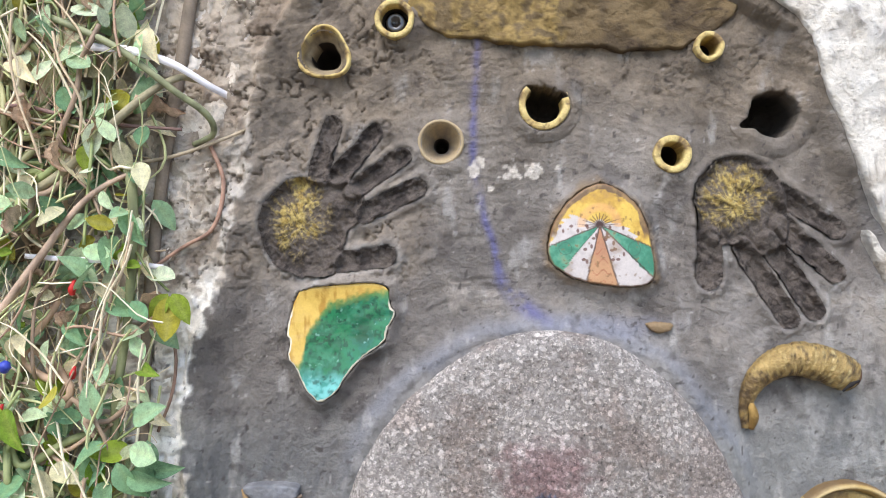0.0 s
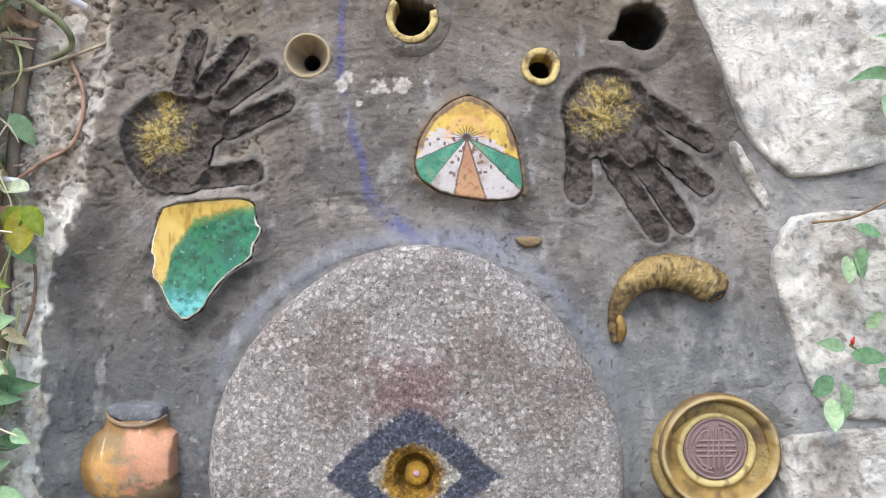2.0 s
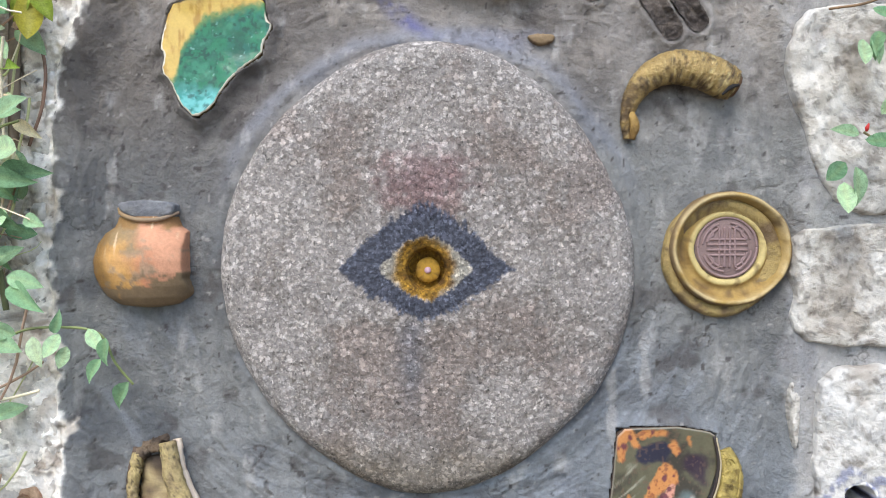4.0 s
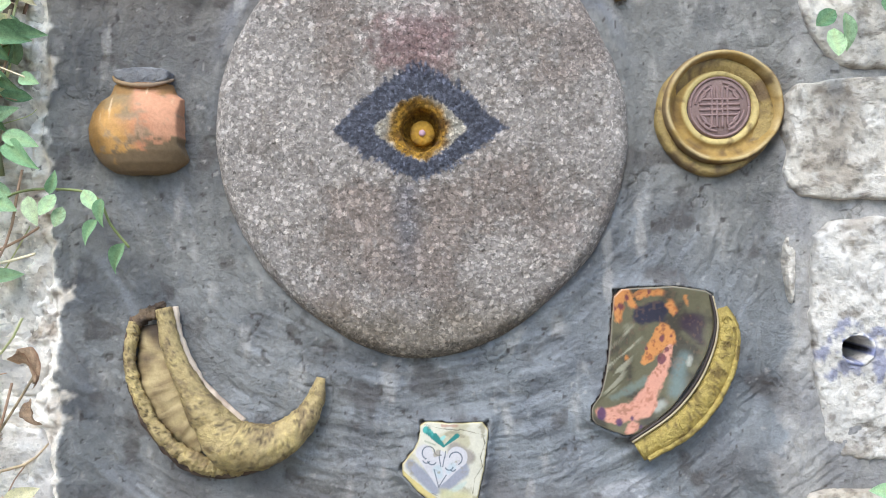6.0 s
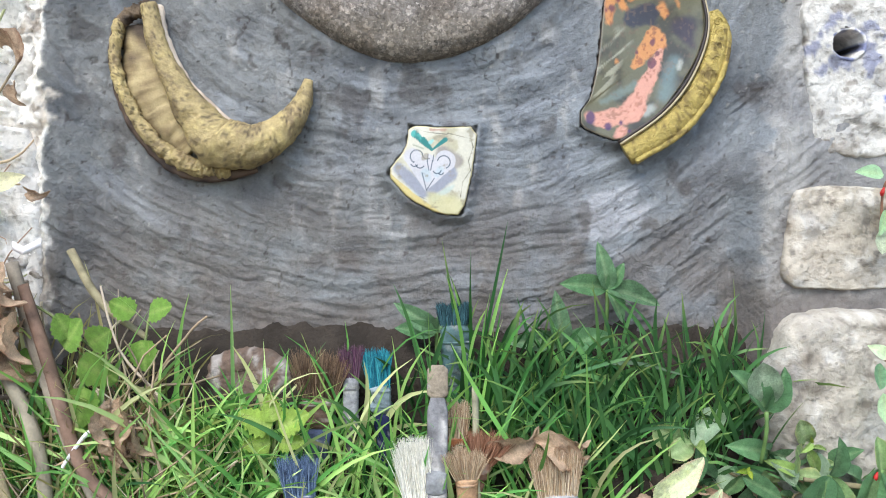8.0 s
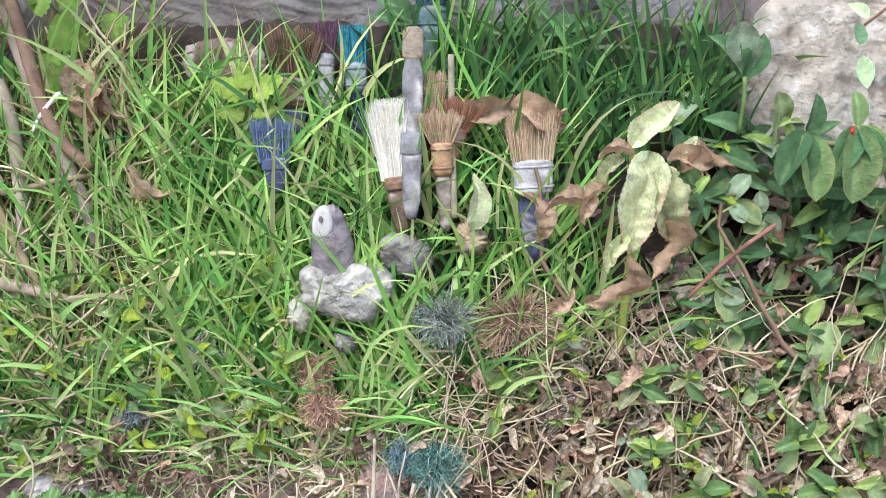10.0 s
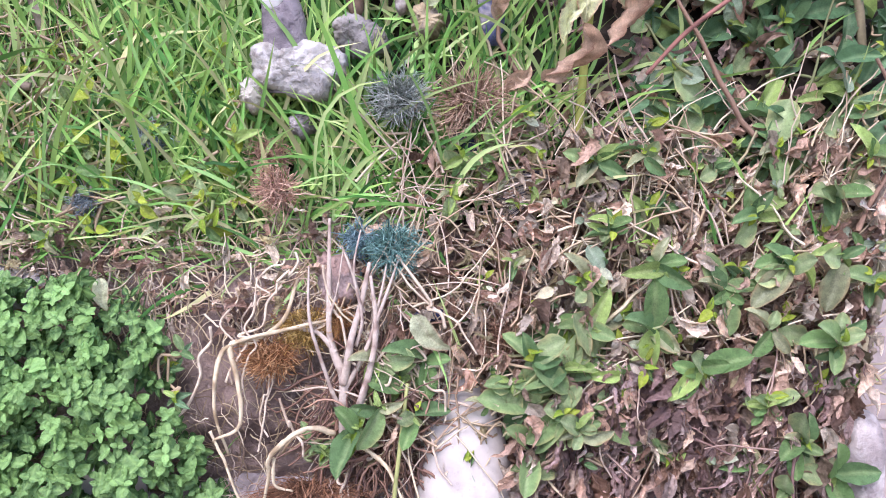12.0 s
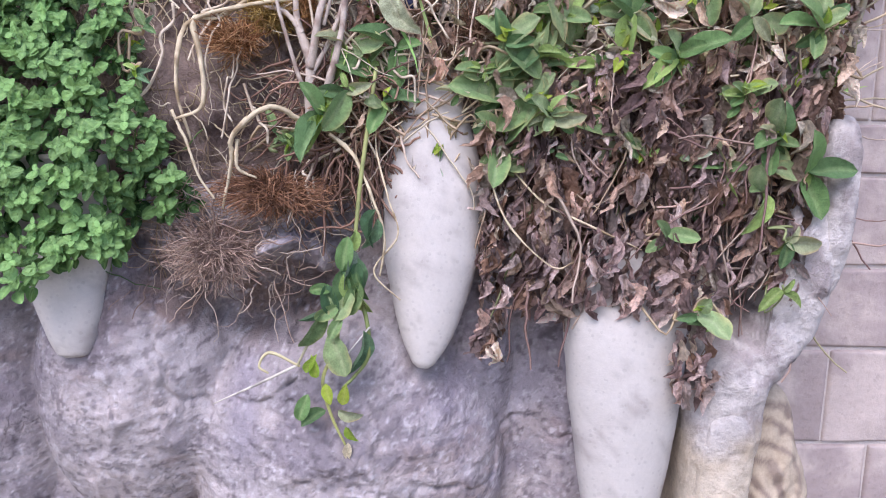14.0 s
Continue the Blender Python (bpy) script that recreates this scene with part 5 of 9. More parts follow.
SHELL = [(-0.085, -0.012, 1.328), (-0.120, -0.016, 1.329), (-0.154, -0.018, 1.350), (-0.180, -0.018, 1.388), (-0.195, -0.016, 1.430), (-0.191, -0.012, 1.474)]
sweep("outer_shell", SHELL, [0.008, 0.0085, 0.0075, 0.0062, 0.0062, 0.0055], GILT, tusk, 24, 0.9, horn_gold, 150, 0.34, 17, fine=0.22)
INNER = [(-0.120, -0.002, 1.350), (-0.148, -0.004, 1.380), (-0.168, -0.004, 1.420), (-0.175, -0.002, 1.470)]
# the lining's top end is painted darker for shade inside the hollow
sweep("hollow_lining", INNER, [0.020, 0.026, 0.024, 0.016], TERRACOTTA, tusk, 16, 0.5, lambda v, t: mix(mix(C(186, 166, 124), C(134, 114, 84), ramp(fbm(v[:, 0], v[:, 2], 110, 5, 6), -0.3, 0.4)), C(84, 70, 58), ramp(t + 0.3 * fbm(v[:, 0], v[:, 2], 60, 3, 8), 0.80, 1.0)), 70, 0.16, 20, fine=0.06)
sweep("plaster_seam", [(-0.152, -0.010, 1.488), (-0.149, -0.012, 1.462), (-0.134, -0.012, 1.425), (-0.112, -0.012, 1.395), (-0.084, -0.010, 1.372)], [0.0045, 0.0055, 0.005, 0.0055, 0.003], PLASTER, tusk, 12, 1.0, lambda v, t: mix(C(226, 206, 186), C(196, 174, 156), ramp(fbm(v[:, 0], v[:, 2], 150, 3, 7), 0, 0.5)), 60, 0.35, 23)


# ---- half pot ----
def pot():
    root = thing("terracotta_pot", (-0.180, 0, 1.668), "half terracotta pot with a broken edge set in cement", "pot")
    prof = [(0.0295, 0.0425), (0.0305, 0.040), (0.0315, 0.037), (0.034, 0.032), (0.043, 0.026), (0.051, 0.015), (0.0555, 0.0), (0.055, -0.013), (0.050, -0.026), (0.042, -0.037), (0.030, -0.045), (0.012, -0.048)]
    pr = np.array(prof)
    t = np.linspace(0, len(pr) - 1, 70)
    r, z = np.interp(t, range(len(pr)), pr[:, 0]), np.interp(t, range(len(pr)), pr[:, 1])
    k = np.linspace(np.pi, 2 * np.pi, 90)
    x = r[:, None] * np.cos(k)
    y = r[:, None] * np.sin(k) * 0.68
    zz = z[:, None] + 0 * x
    lim = 0.040 - 0.12 * np.clip(zz - 0.03, 0, 1) + 0.05 * np.clip(-zz - 0.02, 0, 1) * 6 + 0.0009 * fbm(zz, 0 * zz, 160, 3, 4)
    over = np.maximum(x - lim, 0)
    x, y = x - over, y + over * 1.6
    n1, n2 = fbm(x, zz, 30, 4, 361), fbm(x, zz, 130, 4, 362)
    col = mix(C(206, 150, 118), C(192, 130, 96), ramp(n1, -0.3, 0.4))
    col = mix(col, C(196, 152, 84), 0.8 * ramp(0.004 - x + 0.02 * n1, 0.0, 0.02))
    col = mix(col, C(158, 136, 112), 0.75 * ramp(n2 + 0.4 * n1, 0.05, 0.4))
    col = mix(col, C(140, 122, 92), 0.8 * ramp(zz - 0.008 + 0.02 * n1 + 0.006 * n2, 0.0, 0.014) * ramp(0.012 - x + 0.02 * n1, 0, 0.02))
    col = mix(col, C(128, 96, 52), 0.8 * ramp(-0.028 - x + 0.012 * n1, -0.008, 0.012))
    col = mix(col, C(134, 112, 86), ramp(-0.022 - zz + 0.022 * n2 + 0.3 * np.clip(x, 0, 1), 0, 0.006))
    col = mix(col, C(150, 112, 66), 0.8 * ramp(zz - 0.030 + 0.008 * n2, 0, 0.006))
    col = mix(col, C(226, 196, 160), 0.7 * ramp(fbm(x * 3, zz * 0.4, 60, 3, 364), 0.45, 0.6) * ramp(zz, 0.0, 0.015))
    mesh("pot_body", np.stack([x, y, zz], -1).reshape(-1, 3), sheet_faces(70, 90), TERRACOTTA, root, col.reshape(-1, 3))
    sweep("pot_rim", [(-0.028, -0.008, 0.051), (-0.021, -0.017, 0.0445), (-0.004, -0.0230, 0.0395), (0.016, -0.0205, 0.0395), (0.033, -0.010, 0.0465)], [0.0014, 0.0022, 0.0024, 0.0022, 0.0014], TERRACOTTA, root, 10, 1, lambda v, t: mix(C(150, 122, 84), C(150, 130, 112), t), 40, 0.25)
    fill = [(0.030, 0.056), (0.010, 0.0585), (-0.010, 0.0585), (-0.027, 0.056), (-0.024, 0.0475), (-0.008, 0.0405), (0.014, 0.0400), (0.030, 0.0455)]
    slab("mortar_fill", fill, -0.017, 0.02, CEMENT, root, lambda x, z, d: 1.16 * mix(C(134, 134, 136), C(112, 112, 116), ramp(fbm(x, z, 60, 3, 9), -0.3, 0.4)), 0.001, 0.003, 0.002, 60, n=80, rings=14)


pot()


# ---- dish with a knotwork medallion ----
def dish():
    root = thing("gilt_dish", (0.398, 0, 1.676), "round gold-painted dish with a knotwork medallion", "dish")
    def gold(v):
        r = np.hypot(v[:, 0], v[:, 2] / 0.97)
        n = fbm(v[:, 0], v[:, 2], 70, 4, 371) + 0.35 * fbm(v[:, 0], v[:, 2], 330, 3, 372)
        col = mix(C(178, 146, 84), C(146, 116, 66), ramp(n, -0.2, 0.5))
        col = mix(col, C(206, 182, 134), ramp(r, 0.0515, 0.0545) * ramp(n, -0.6, 0.2))
        col = mix(col, C(214, 192, 130), ramp(0.0395 - r, 0, 0.002))
        col = mix(col, C(104, 80, 54), 0.7 * ramp(fbm(v[:, 0], v[:, 2], 110, 4, 375) + 0.5 * ramp(np.abs(r - 0.047), 0.004, 0.0), 0.25, 0.6))
        return 0.86 * mix(col, C(104, 80, 58), ramp(r, 0.0565, 0.058) * 0.8)

    prof = [(0.057, 0.02), (0.0595, -0.004), (0.0592, -0.013), (0.0580, -0.0175), (0.0562, -0.0190), (0.0545, -0.0182), (0.0530, -0.0155), (0.0500, -0.0085), (0.0460, -0.0045), (0.0415, -0.0035), (0.0395, -0.0055), (0.0375, -0.0070), (0.0345, -0.0068), (0.0328, -0.0050), (0.0322, -0.002), (0.030, -0.001), (0.0, -0.001)]
    lathe("dish_body", prof, (0, 0, 0), TERRACOTTA, root, 96, 0.045, gold, 8, 0.97)
    back = [(0.057, 0.02), (0.0592, 0.004), (0.0594, -0.006), (0.0572, -0.0105), (0.0535, -0.0115), (0.048, -0.0085), (0.040, -0.002), (0.0, 0.0)]
    lathe("second_rim", back, (-0.0055, 0, -0.0085), GILT, root, 80, 0.05, lambda v: mix(C(166, 142, 88), C(112, 90, 62), ramp(fbm(v[:, 0], v[:, 2], 60, 4, 373) + 0.4 * fbm(v[:, 0], v[:, 2], 260, 3, 374), -0.2, 0.4)), 10)
    clay = surface("medallion_clay", C(136, 114, 110), rough=0.8, var=0.15, scale=90, fine=400, fvar=0.25, bump=0.6)
    disc = lathe("medallion", [(0.0315, 0.002), (0.0315, -0.0036), (0.0305, -0.0042), (0.0, -0.0042)], (0, 0, 0.001), clay, root, 60)
    ridge = surface("medallion_relief", C(146, 122, 120), rough=0.8, var=0.15, scale=90, fine=400, fvar=0.2, bump=0.5)

    def strand(pts, r=0.0013):
        sweep("knot_strand", [(x, -0.0046, z + 0.001) for x, z in pts], [r] * len(pts), ridge, disc, 8, 0.9, None, max(10, 6 * len(pts)), 0.1)
    arc = lambda r, a, b: [(r * math.cos(radians(t)), r * math.sin(radians(t))) for t in np.linspace(a, b, 9)]
    strand(arc(0.0295, 0, 180)), strand(arc(0.0295, 180, 360))
    for a in (20, 110, 200, 290):
        strand(arc(0.0245, a, a + 62)), strand(arc(0.0205, a + 6, a + 56))
    for q in (-0.0078, -0.0026, 0.0026, 0.0078):
        m = math.sqrt(0.0205**2 - q * q)
        strand([(q, -m), (q, -0.3 * m), (q, 0.1 * m), (q, m)]), strand([(-m, q), (-0.2 * m, q), (0.3 * m, q), (m, q)])
    for sx in (-1, 1):
        for sz in (-1, 1):
            strand([(sx * 0.0078, sz * 0.019), (sx * 0.012, sz * 0.022), (sx * 0.016, sz * 0.018), (sx * 0.014, sz * 0.013), (sx * 0.019, sz * 0.0078)])


dish()

# ---- the earth bank below the niche ----
BANK_Z = [0.50, 0.56, 0.60, 0.74, 0.80, 0.93, 1.00, 1.08, 1.12, 1.15, 1.20]
BANK_Y = [0.090, 0.115, 0.125, 0.105, 0.092, 0.074, 0.062, 0.042, 0.030, 0.016, -0.03]


def bank_depth(x, z):
    h = np.interp(z, BANK_Z, BANK_Y) + 0.010 * fbm(x, z, 9, 4, 401) + 0.007 * fbm(x, z, 40, 4, 402) + 0.005 * fbm(x, z, 110, 3, 403)
    h = h + 0.02 * ramp(x, 0.42, 0.6) * ramp(z, 1.1, 0.9)
    return h - 0.16 * ramp(x + 0.25 * (0.72 - z) * (z < 0.72) - 0.3 * np.clip(z - 0.72, 0, 1), 0.555, 0.60)


def bank_at(x, z):
    return -float(bank_depth(np.array(x), np.array(z)))


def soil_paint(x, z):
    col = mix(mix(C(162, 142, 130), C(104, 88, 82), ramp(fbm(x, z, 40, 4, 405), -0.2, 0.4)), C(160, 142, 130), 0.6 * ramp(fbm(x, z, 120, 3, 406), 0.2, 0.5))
    # near black where grass grows: shade between the blades painted onto the soil
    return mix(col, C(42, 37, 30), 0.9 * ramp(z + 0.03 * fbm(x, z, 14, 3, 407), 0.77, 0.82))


tagged(relief("ground_bank", np.arange(-0.62, 0.70, 0.0045), np.arange(0.50, 1.21, 0.0045), bank_depth, soil_paint, SOIL), "steep bank of dark crumbly soil under the niche, grass shade painted in", "soil", kind="structure")


# ---- the jaw: cement behind and below the teeth ----
def jaw_depth(x, z):
    h = 0.098 + 0.006 * fbm(x, z, 8, 3, 411) + 0.0024 * fbm(x, z, 34, 5, 412, 0.58) + 0.0010 * ramp(fbm(x, z, 60, 4, 414), 0.1, 0.2) + 0.0010 * fbm(x, z, 150, 4, 413, 0.65) - 0.004 * ramp(np.abs(fbm(x, z * 0.7, 7, 4, 417)), 0.03, 0.0)
    wave = 0.12 * fbm(x, z, 16, 3, 415)
    soft = lambda cx, cz, rx, rz, e=0.35: ramp(1 - np.hypot((x - cx) / rx, (z - cz) / rz) + wave, 0.0, e)
    folds = fbm(x + 0.4 * z, z * 1.7 - 0.5 * x, 20, 4, 416)
    dome = lambda cx, cz, rx, rz: np.sqrt(np.clip(1 - ((x - cx + 0.02 * wave) / rx) ** 2 - ((z - cz + 0.03 * wave) / rz) ** 2, 0, 1))
    forms = [0.078 * dome(-0.092, 0.335, 0.098, 0.150), 0.100 * dome(0.118, 0.250, 0.158, 0.175), 0.030 * dome(0.225, 0.36, 0.060, 0.10), 0.05 * dome(-0.30, 0.30, 0.13, 0.22), 0.012 + 0 * x]
    lobes = sum(f**5 for f in forms) ** (1 / 5) - 0.012
    h = h + lobes + 0.08 * lobes * folds + 0.05 * lobes * ramp(1 - np.abs(fbm(x, z, 15, 4, 418)), 0.80, 1.0)
    h = h - 0.030 * soft(0.045, 0.425, 0.085, 0.045) + 0.034 * soft(0.072, 0.468, 0.045, 0.030) + 0.03 * soft(0.0, 0.50, 0.10, 0.04)
    h = h - 0.012 * soft(0.300, 0.30, 0.035, 0.20, 0.6) + 0.0016 * fbm(x * 1.6, z * 0.35, 34, 4, 419, 0.6)
    return h + 0.014 * ramp(z, 0.52, 0.58)


def jaw_paint(x, z):
    n1, n2, n3 = fbm(x, z, 9, 4, 421), fbm(x, z, 36, 4, 422), fbm(x, z, 130, 3, 423)
    col = mix(C(178, 169, 166), C(142, 133, 136), ramp(n1 + 0.4 * n2, -0.2, 0.5))
    col = mix(col, C(196, 184, 178), 0.7 * ramp(n2 - 0.5 * n1, 0.05, 0.5))
    col = mix(col, C(138, 132, 150), 0.4 * ramp(fbm(x, z * 0.5, 12, 3, 425), 0.1, 0.45))
    # brown stain in the recess under the soil, darkened for its shade
    col = mix(col, C(126, 102, 90), 0.9 * ramp(np.exp(-(((x - 0.02) / 0.12) ** 2 + ((z - 0.435) / 0.045) ** 2)) + 0.4 * n2, 0.2, 0.9))
    col = mix(col, C(150, 130, 122), 0.5 * ramp(fbm(x * 0.6 + z, z - 0.4 * x, 12, 5, 424, 0.6), 0.12, 0.4))
    col = mix(col, C(198, 190, 188), 0.4 * ramp(fbm(x, z, 20, 6, 426, 0.65), 0.05, 0.4))
    col = mix(col, C(120, 104, 98), 0.6 * ramp(fbm(x, z * 0.35, 26, 5, 427), 0.1, 0.4) * ramp(z, 0.30, 0.46))
    col = mix(col, C(214, 208, 208), 0.5 * ramp(fbm(x, z, 210, 3, 428), 0.3, 0.5))
    return mix(col, C(100, 92, 96), 0.6 * ramp(fbm(x, z, 170, 3, 429), 0.22, 0.45))


tagged(relief("wall_jaw", np.arange(-0.62, 0.545, 0.0022), np.arange(0.0, 0.60, 0.0022), jaw_depth, jaw_paint, CEMENT), "lilac-grey moulded cement jaw and tongue under the bank", "wall", kind="structure")


def tooth_paint(v):
    n = fbm(v[:, 0], v[:, 2], 20, 4, 431)
    col = mix(C(212, 206, 196), C(180, 171, 163), ramp(n + 0.4 * fbm(v[:, 0], v[:, 2], 110, 3, 432), -0.1, 0.6))
    return 0.87 * mix(col, C(146, 136, 128), 0.30 * ramp(fbm(v[:, 0], v[:, 2], 90, 4, 433), 0.3, 0.6))


def tooth(pts, radii, label, s):
    v = lambda v, t: tooth_paint(v)
    ob = sweep("tooth", pts, radii, PLASTER, None, 40, 0.72, v, 70, 0.022, s)
    return tagged(ob, label, "tooth", "teeth of the jaw")


tooth([(-0.136, -0.128, 0.560), (-0.133, -0.134, 0.500), (-0.130, -0.142, 0.460), (-0.126, -0.150, 0.420), (-0.123, -0.155, 0.388), (-0.1225, -0.156, 0.381)], [0.042, 0.043, 0.038, 0.028, 0.017, 0.009], "short blunt white plaster tooth under green herbs", 1)
tooth([(0.196, -0.118, 0.640), (0.198, -0.122, 0.615), (0.199, -0.128, 0.580), (0.201, -0.132, 0.530), (0.199, -0.140, 0.470), (0.196, -0.152, 0.415), (0.193, -0.160, 0.384), (0.192, -0.162, 0.375)], [0.022, 0.026, 0.038, 0.0465, 0.0430, 0.028, 0.013, 0.005], "long pointed white plaster tooth hanging from the bank", 2)
tooth([(0.375, -0.120, 0.475), (0.377, -0.130, 0.455), (0.380, -0.138, 0.410), (0.383, -0.142, 0.350), (0.384, -0.145, 0.270), (0.384, -0.147, 0.190), (0.383, -0.149, 0.12), (0.383, -0.150, 0.09)], [0.032, 0.049, 0.0575, 0.0545, 0.043, 0.030, 0.014, 0.004], "broad white plaster tooth under dead leaves", 3)

# ---- plants: shared tools ----
LEAF = surface("leaf_green", attr=True, rough=0.55, var=0.42, scale=5, fine=26, fvar=0.40, bump=0.5, depth=0.03, thin=0.22, random_tint=0.25, spec=0.3)
LITTER = surface("dry_leaf", attr=True, rough=0.9, var=0.4, scale=90, fine=330, fvar=0.5, bump=1.0, depth=0.003, thin=0.25, spec=0.15, flake=0.5, kscale=220)
WILTED = surface("wilted_leaf", attr=True, rough=0.85, var=0.5, scale=5, fine=30, fvar=0.5, bump=0.5, depth=0.03, thin=0.25, random_tint=0.2)
BLADE = surface("grass_blade", attr=True, rough=0.5, var=0.1, scale=40, fine=300, fvar=0.08, bump=0.0, thin=0.22, spec=0.35)
BARK = surface("woody_stem", attr=True, rough=0.85, var=0.2, scale=60, fine=350, fvar=0.25, bump=0.7, depth=0.0012)
GREENSTEM = surface("green_stem", attr=True, rough=0.55, var=0.15, scale=50, fine=300, fvar=0.15, bump=0.3, depth=0.0006)
WHITE_TIE = surface("white_plastic", C(244, 238, 240, 0.95), rough=0.45, var=0.06, scale=60, fine=300, fvar=0.06, bump=0.2)
rng = np.random.default_rng(7)


def leaf_form(w=0.45, p=0.8, q=0.9, fold=0.12, curl=0.2, rows=8, cols=5, crumple=0.0, s=0, teeth=0.0, twist=0.0, crease=2.6):
    """A leaf one unit long that grows along z and faces -y."""
    t = np.linspace(0, 1, rows)[:, None]
    u = np.linspace(-1, 1, cols)[None]
    hw = w / 2 * np.maximum(np.sin(np.pi * t**p), 0) ** q + 0.004
    if teeth:
        hw = hw * (1 + teeth * np.where(np.arange(rows)[:, None] % 2, 1, -0.6))
    x, z = hw * u, t + 0 * u
    y = curl * t**2 - fold * np.abs(u) * hw / (w / 2)
    if crumple:
        y = y + crumple * fbm(x + 3, z, crease, 4, s, 0.6)
        x = x + 0.6 * crumple * fbm(x, z + 5, 2.5, 3, s + 3)
        z = z + 0.3 * crumple * fbm(x + 9, z, 3.0, 3, s + 6)
    if twist:
        a = twist * t
        x, y = x * np.cos(a) - y * np.sin(a), x * np.sin(a) + y * np.cos(a)
    v = np.stack([x, y + 0 * x, z], -1).reshape(-1, 3)
    rib = (np.abs(u) < 0.1) * np.ones_like(t)
    return v, sheet_faces(rows, cols), rib.ravel(), (t + 0 * u).ravel(), (np.abs(u) + 0 * t).ravel()


def leaf_mesh(name, form, base, vein, rim=None, material=None):
    v, f, rib, t, u = form
    col = mix(np.broadcast_to(base, (len(v), 3)), vein, 0.55 * rib)
    col = col * (0.92 + 0.16 * np.sin(38 * (t - 0.5 * u)) * (1 - rib) * 0.5)[:, None] if material is None else col
    if rim is not None:
        col = mix(col, rim, ramp(u + 0.6 * t + 0.5 * fbm(v[:, 0], v[:, 2], 5, 3, 3), 1.0, 1.5))
    me = bpy.data.meshes.new(name)
    me.from_pydata([tuple(map(float, a)) for a in v], [], [tuple(map(int, a)) for a in f])
    layer = me.color_attributes.new("Col", "FLOAT_COLOR", "POINT")
    rgba = np.ones((len(v), 4), np.float32)
    rgba[:, :3] = col
    layer.data.foreach_set("color", rgba.ravel())
    me.polygons.foreach_set("use_smooth", np.ones(len(me.polygons), bool))
    me.materials.append(material or LEAF)
    return me


def basis(d, nrm):
    """Turns for leaves that grow along d and face nrm."""
    d, nrm = np.atleast_2d(d).astype(float), np.atleast_2d(nrm).astype(float)
    zz = d / np.linalg.norm(d, axis=1)[:, None]
    yy = -(nrm - (nrm * zz).sum(1)[:, None] * zz)
    yy /= np.linalg.norm(yy, axis=1)[:, None] + 1e-9
    return np.stack([np.cross(yy, zz), yy, zz], -1)


def put_leaf(parent, me, at, d, nrm, size, name="leaf"):
    ob = new(name, me)
    m = Matrix(basis(d, nrm)[0].tolist()).to_4x4()
    ob.matrix_basis = Matrix.Translation(at) @ m @ Matrix.Diagonal((size, size, size, 1))
    ob.parent = parent
    return ob


def scatter(name, form, at, d, nrm, size, col, material, parent=None, vein=None, tipcol=None):
    """Many leaves in one mesh, for what nobody could count."""
    v, f, rib, t, u = form
    m = basis(d, nrm)
    pts = np.einsum("nij,kj->nki", m, v) * np.asarray(size)[:, None, None] + np.asarray(at)[:, None]
    n, k = len(pts), len(v)
    faces = (f[None] + (np.arange(n) * k)[:, None, None]).reshape(-1, f.shape[1])
    c = np.repeat(np.asarray(col)[:, None], k, 1)
    if vein is not None:
        c = mix(c, vein, 0.5 * np.broadcast_to(rib, (n, k)))
    if tipcol is not None:
        c = mix(c, tipcol, 0.6 * np.broadcast_to(ramp(t, 0.75, 1.0), (n, k)))
    return mesh(name, pts.reshape(-1, 3), faces, material, parent, c.reshape(-1, 3))


def plain(color, dark=None, s=0, f=120):
    dark = tuple(0.6 * v for v in color) if dark is None else dark
    return lambda v, t: mix(color, dark, ramp(fbm(v[:, 0] + 0.7 * v[:, 1], v[:, 2], f, 3, s), -0.1, 0.5))


def wander(a, b, n, amp, s):
    """A wavering line from a to b."""
    r = np.random.default_rng(s)
    t = np.linspace(0, 1, n)[:, None]
    off = r.normal(0, amp, (n, 3)) * np.sin(np.pi * np.clip(t * 0.9 + 0.05, 0, 1))
    off[:, 1] *= 0.5
    return np.array(a) * (1 - t) + np.array(b) * t + off


# leaf kinds
F1, F2, F3 = leaf_form(0.52, 0.8, 0.9, 0.10, 0.18, 9, 5), leaf_form(0.46, 0.75, 0.9, 0.18, 0.35, 9, 5, twist=0.4), leaf_form(0.58, 0.85, 0.8, 0.06, -0.1, 9, 5, 0.05, 4)
ROSE = [leaf_mesh("rose_leaf", F1, C(130, 158, 122, 1.65), C(160, 182, 134, 1.3)), leaf_mesh("rose_leaf", F2, C(110, 142, 106, 1.65), C(140, 166, 118, 1.3)), leaf_mesh("rose_leaf", F3, C(152, 176, 138, 1.65), C(180, 196, 146, 1.3)),
        leaf_mesh("rose_leaf", F1, C(172, 188, 152, 1.65), C(188, 202, 156, 1.3)), leaf_mesh("rose_leaf", F3, C(96, 130, 96, 1.65), C(128, 154, 108, 1.3))]
PALE = [leaf_mesh("pale_leaf", F3, C(184, 194, 164, 1.3), C(208, 212, 184, 1.3)), leaf_mesh("pale_leaf", F1, C(196, 190, 154, 1.3), C(216, 208, 174, 1.3)), leaf_mesh("pale_leaf", F2, C(214, 202, 166, 1.3), C(224, 212, 178, 1.3))]
LIME = [leaf_mesh("lime_leaf", F1, C(172, 194, 66), C(200, 212, 110)), leaf_mesh("lime_leaf", F2, C(150, 184, 60), C(190, 206, 100)), leaf_mesh("lime_leaf", F3, C(196, 186, 70), C(214, 206, 120))]
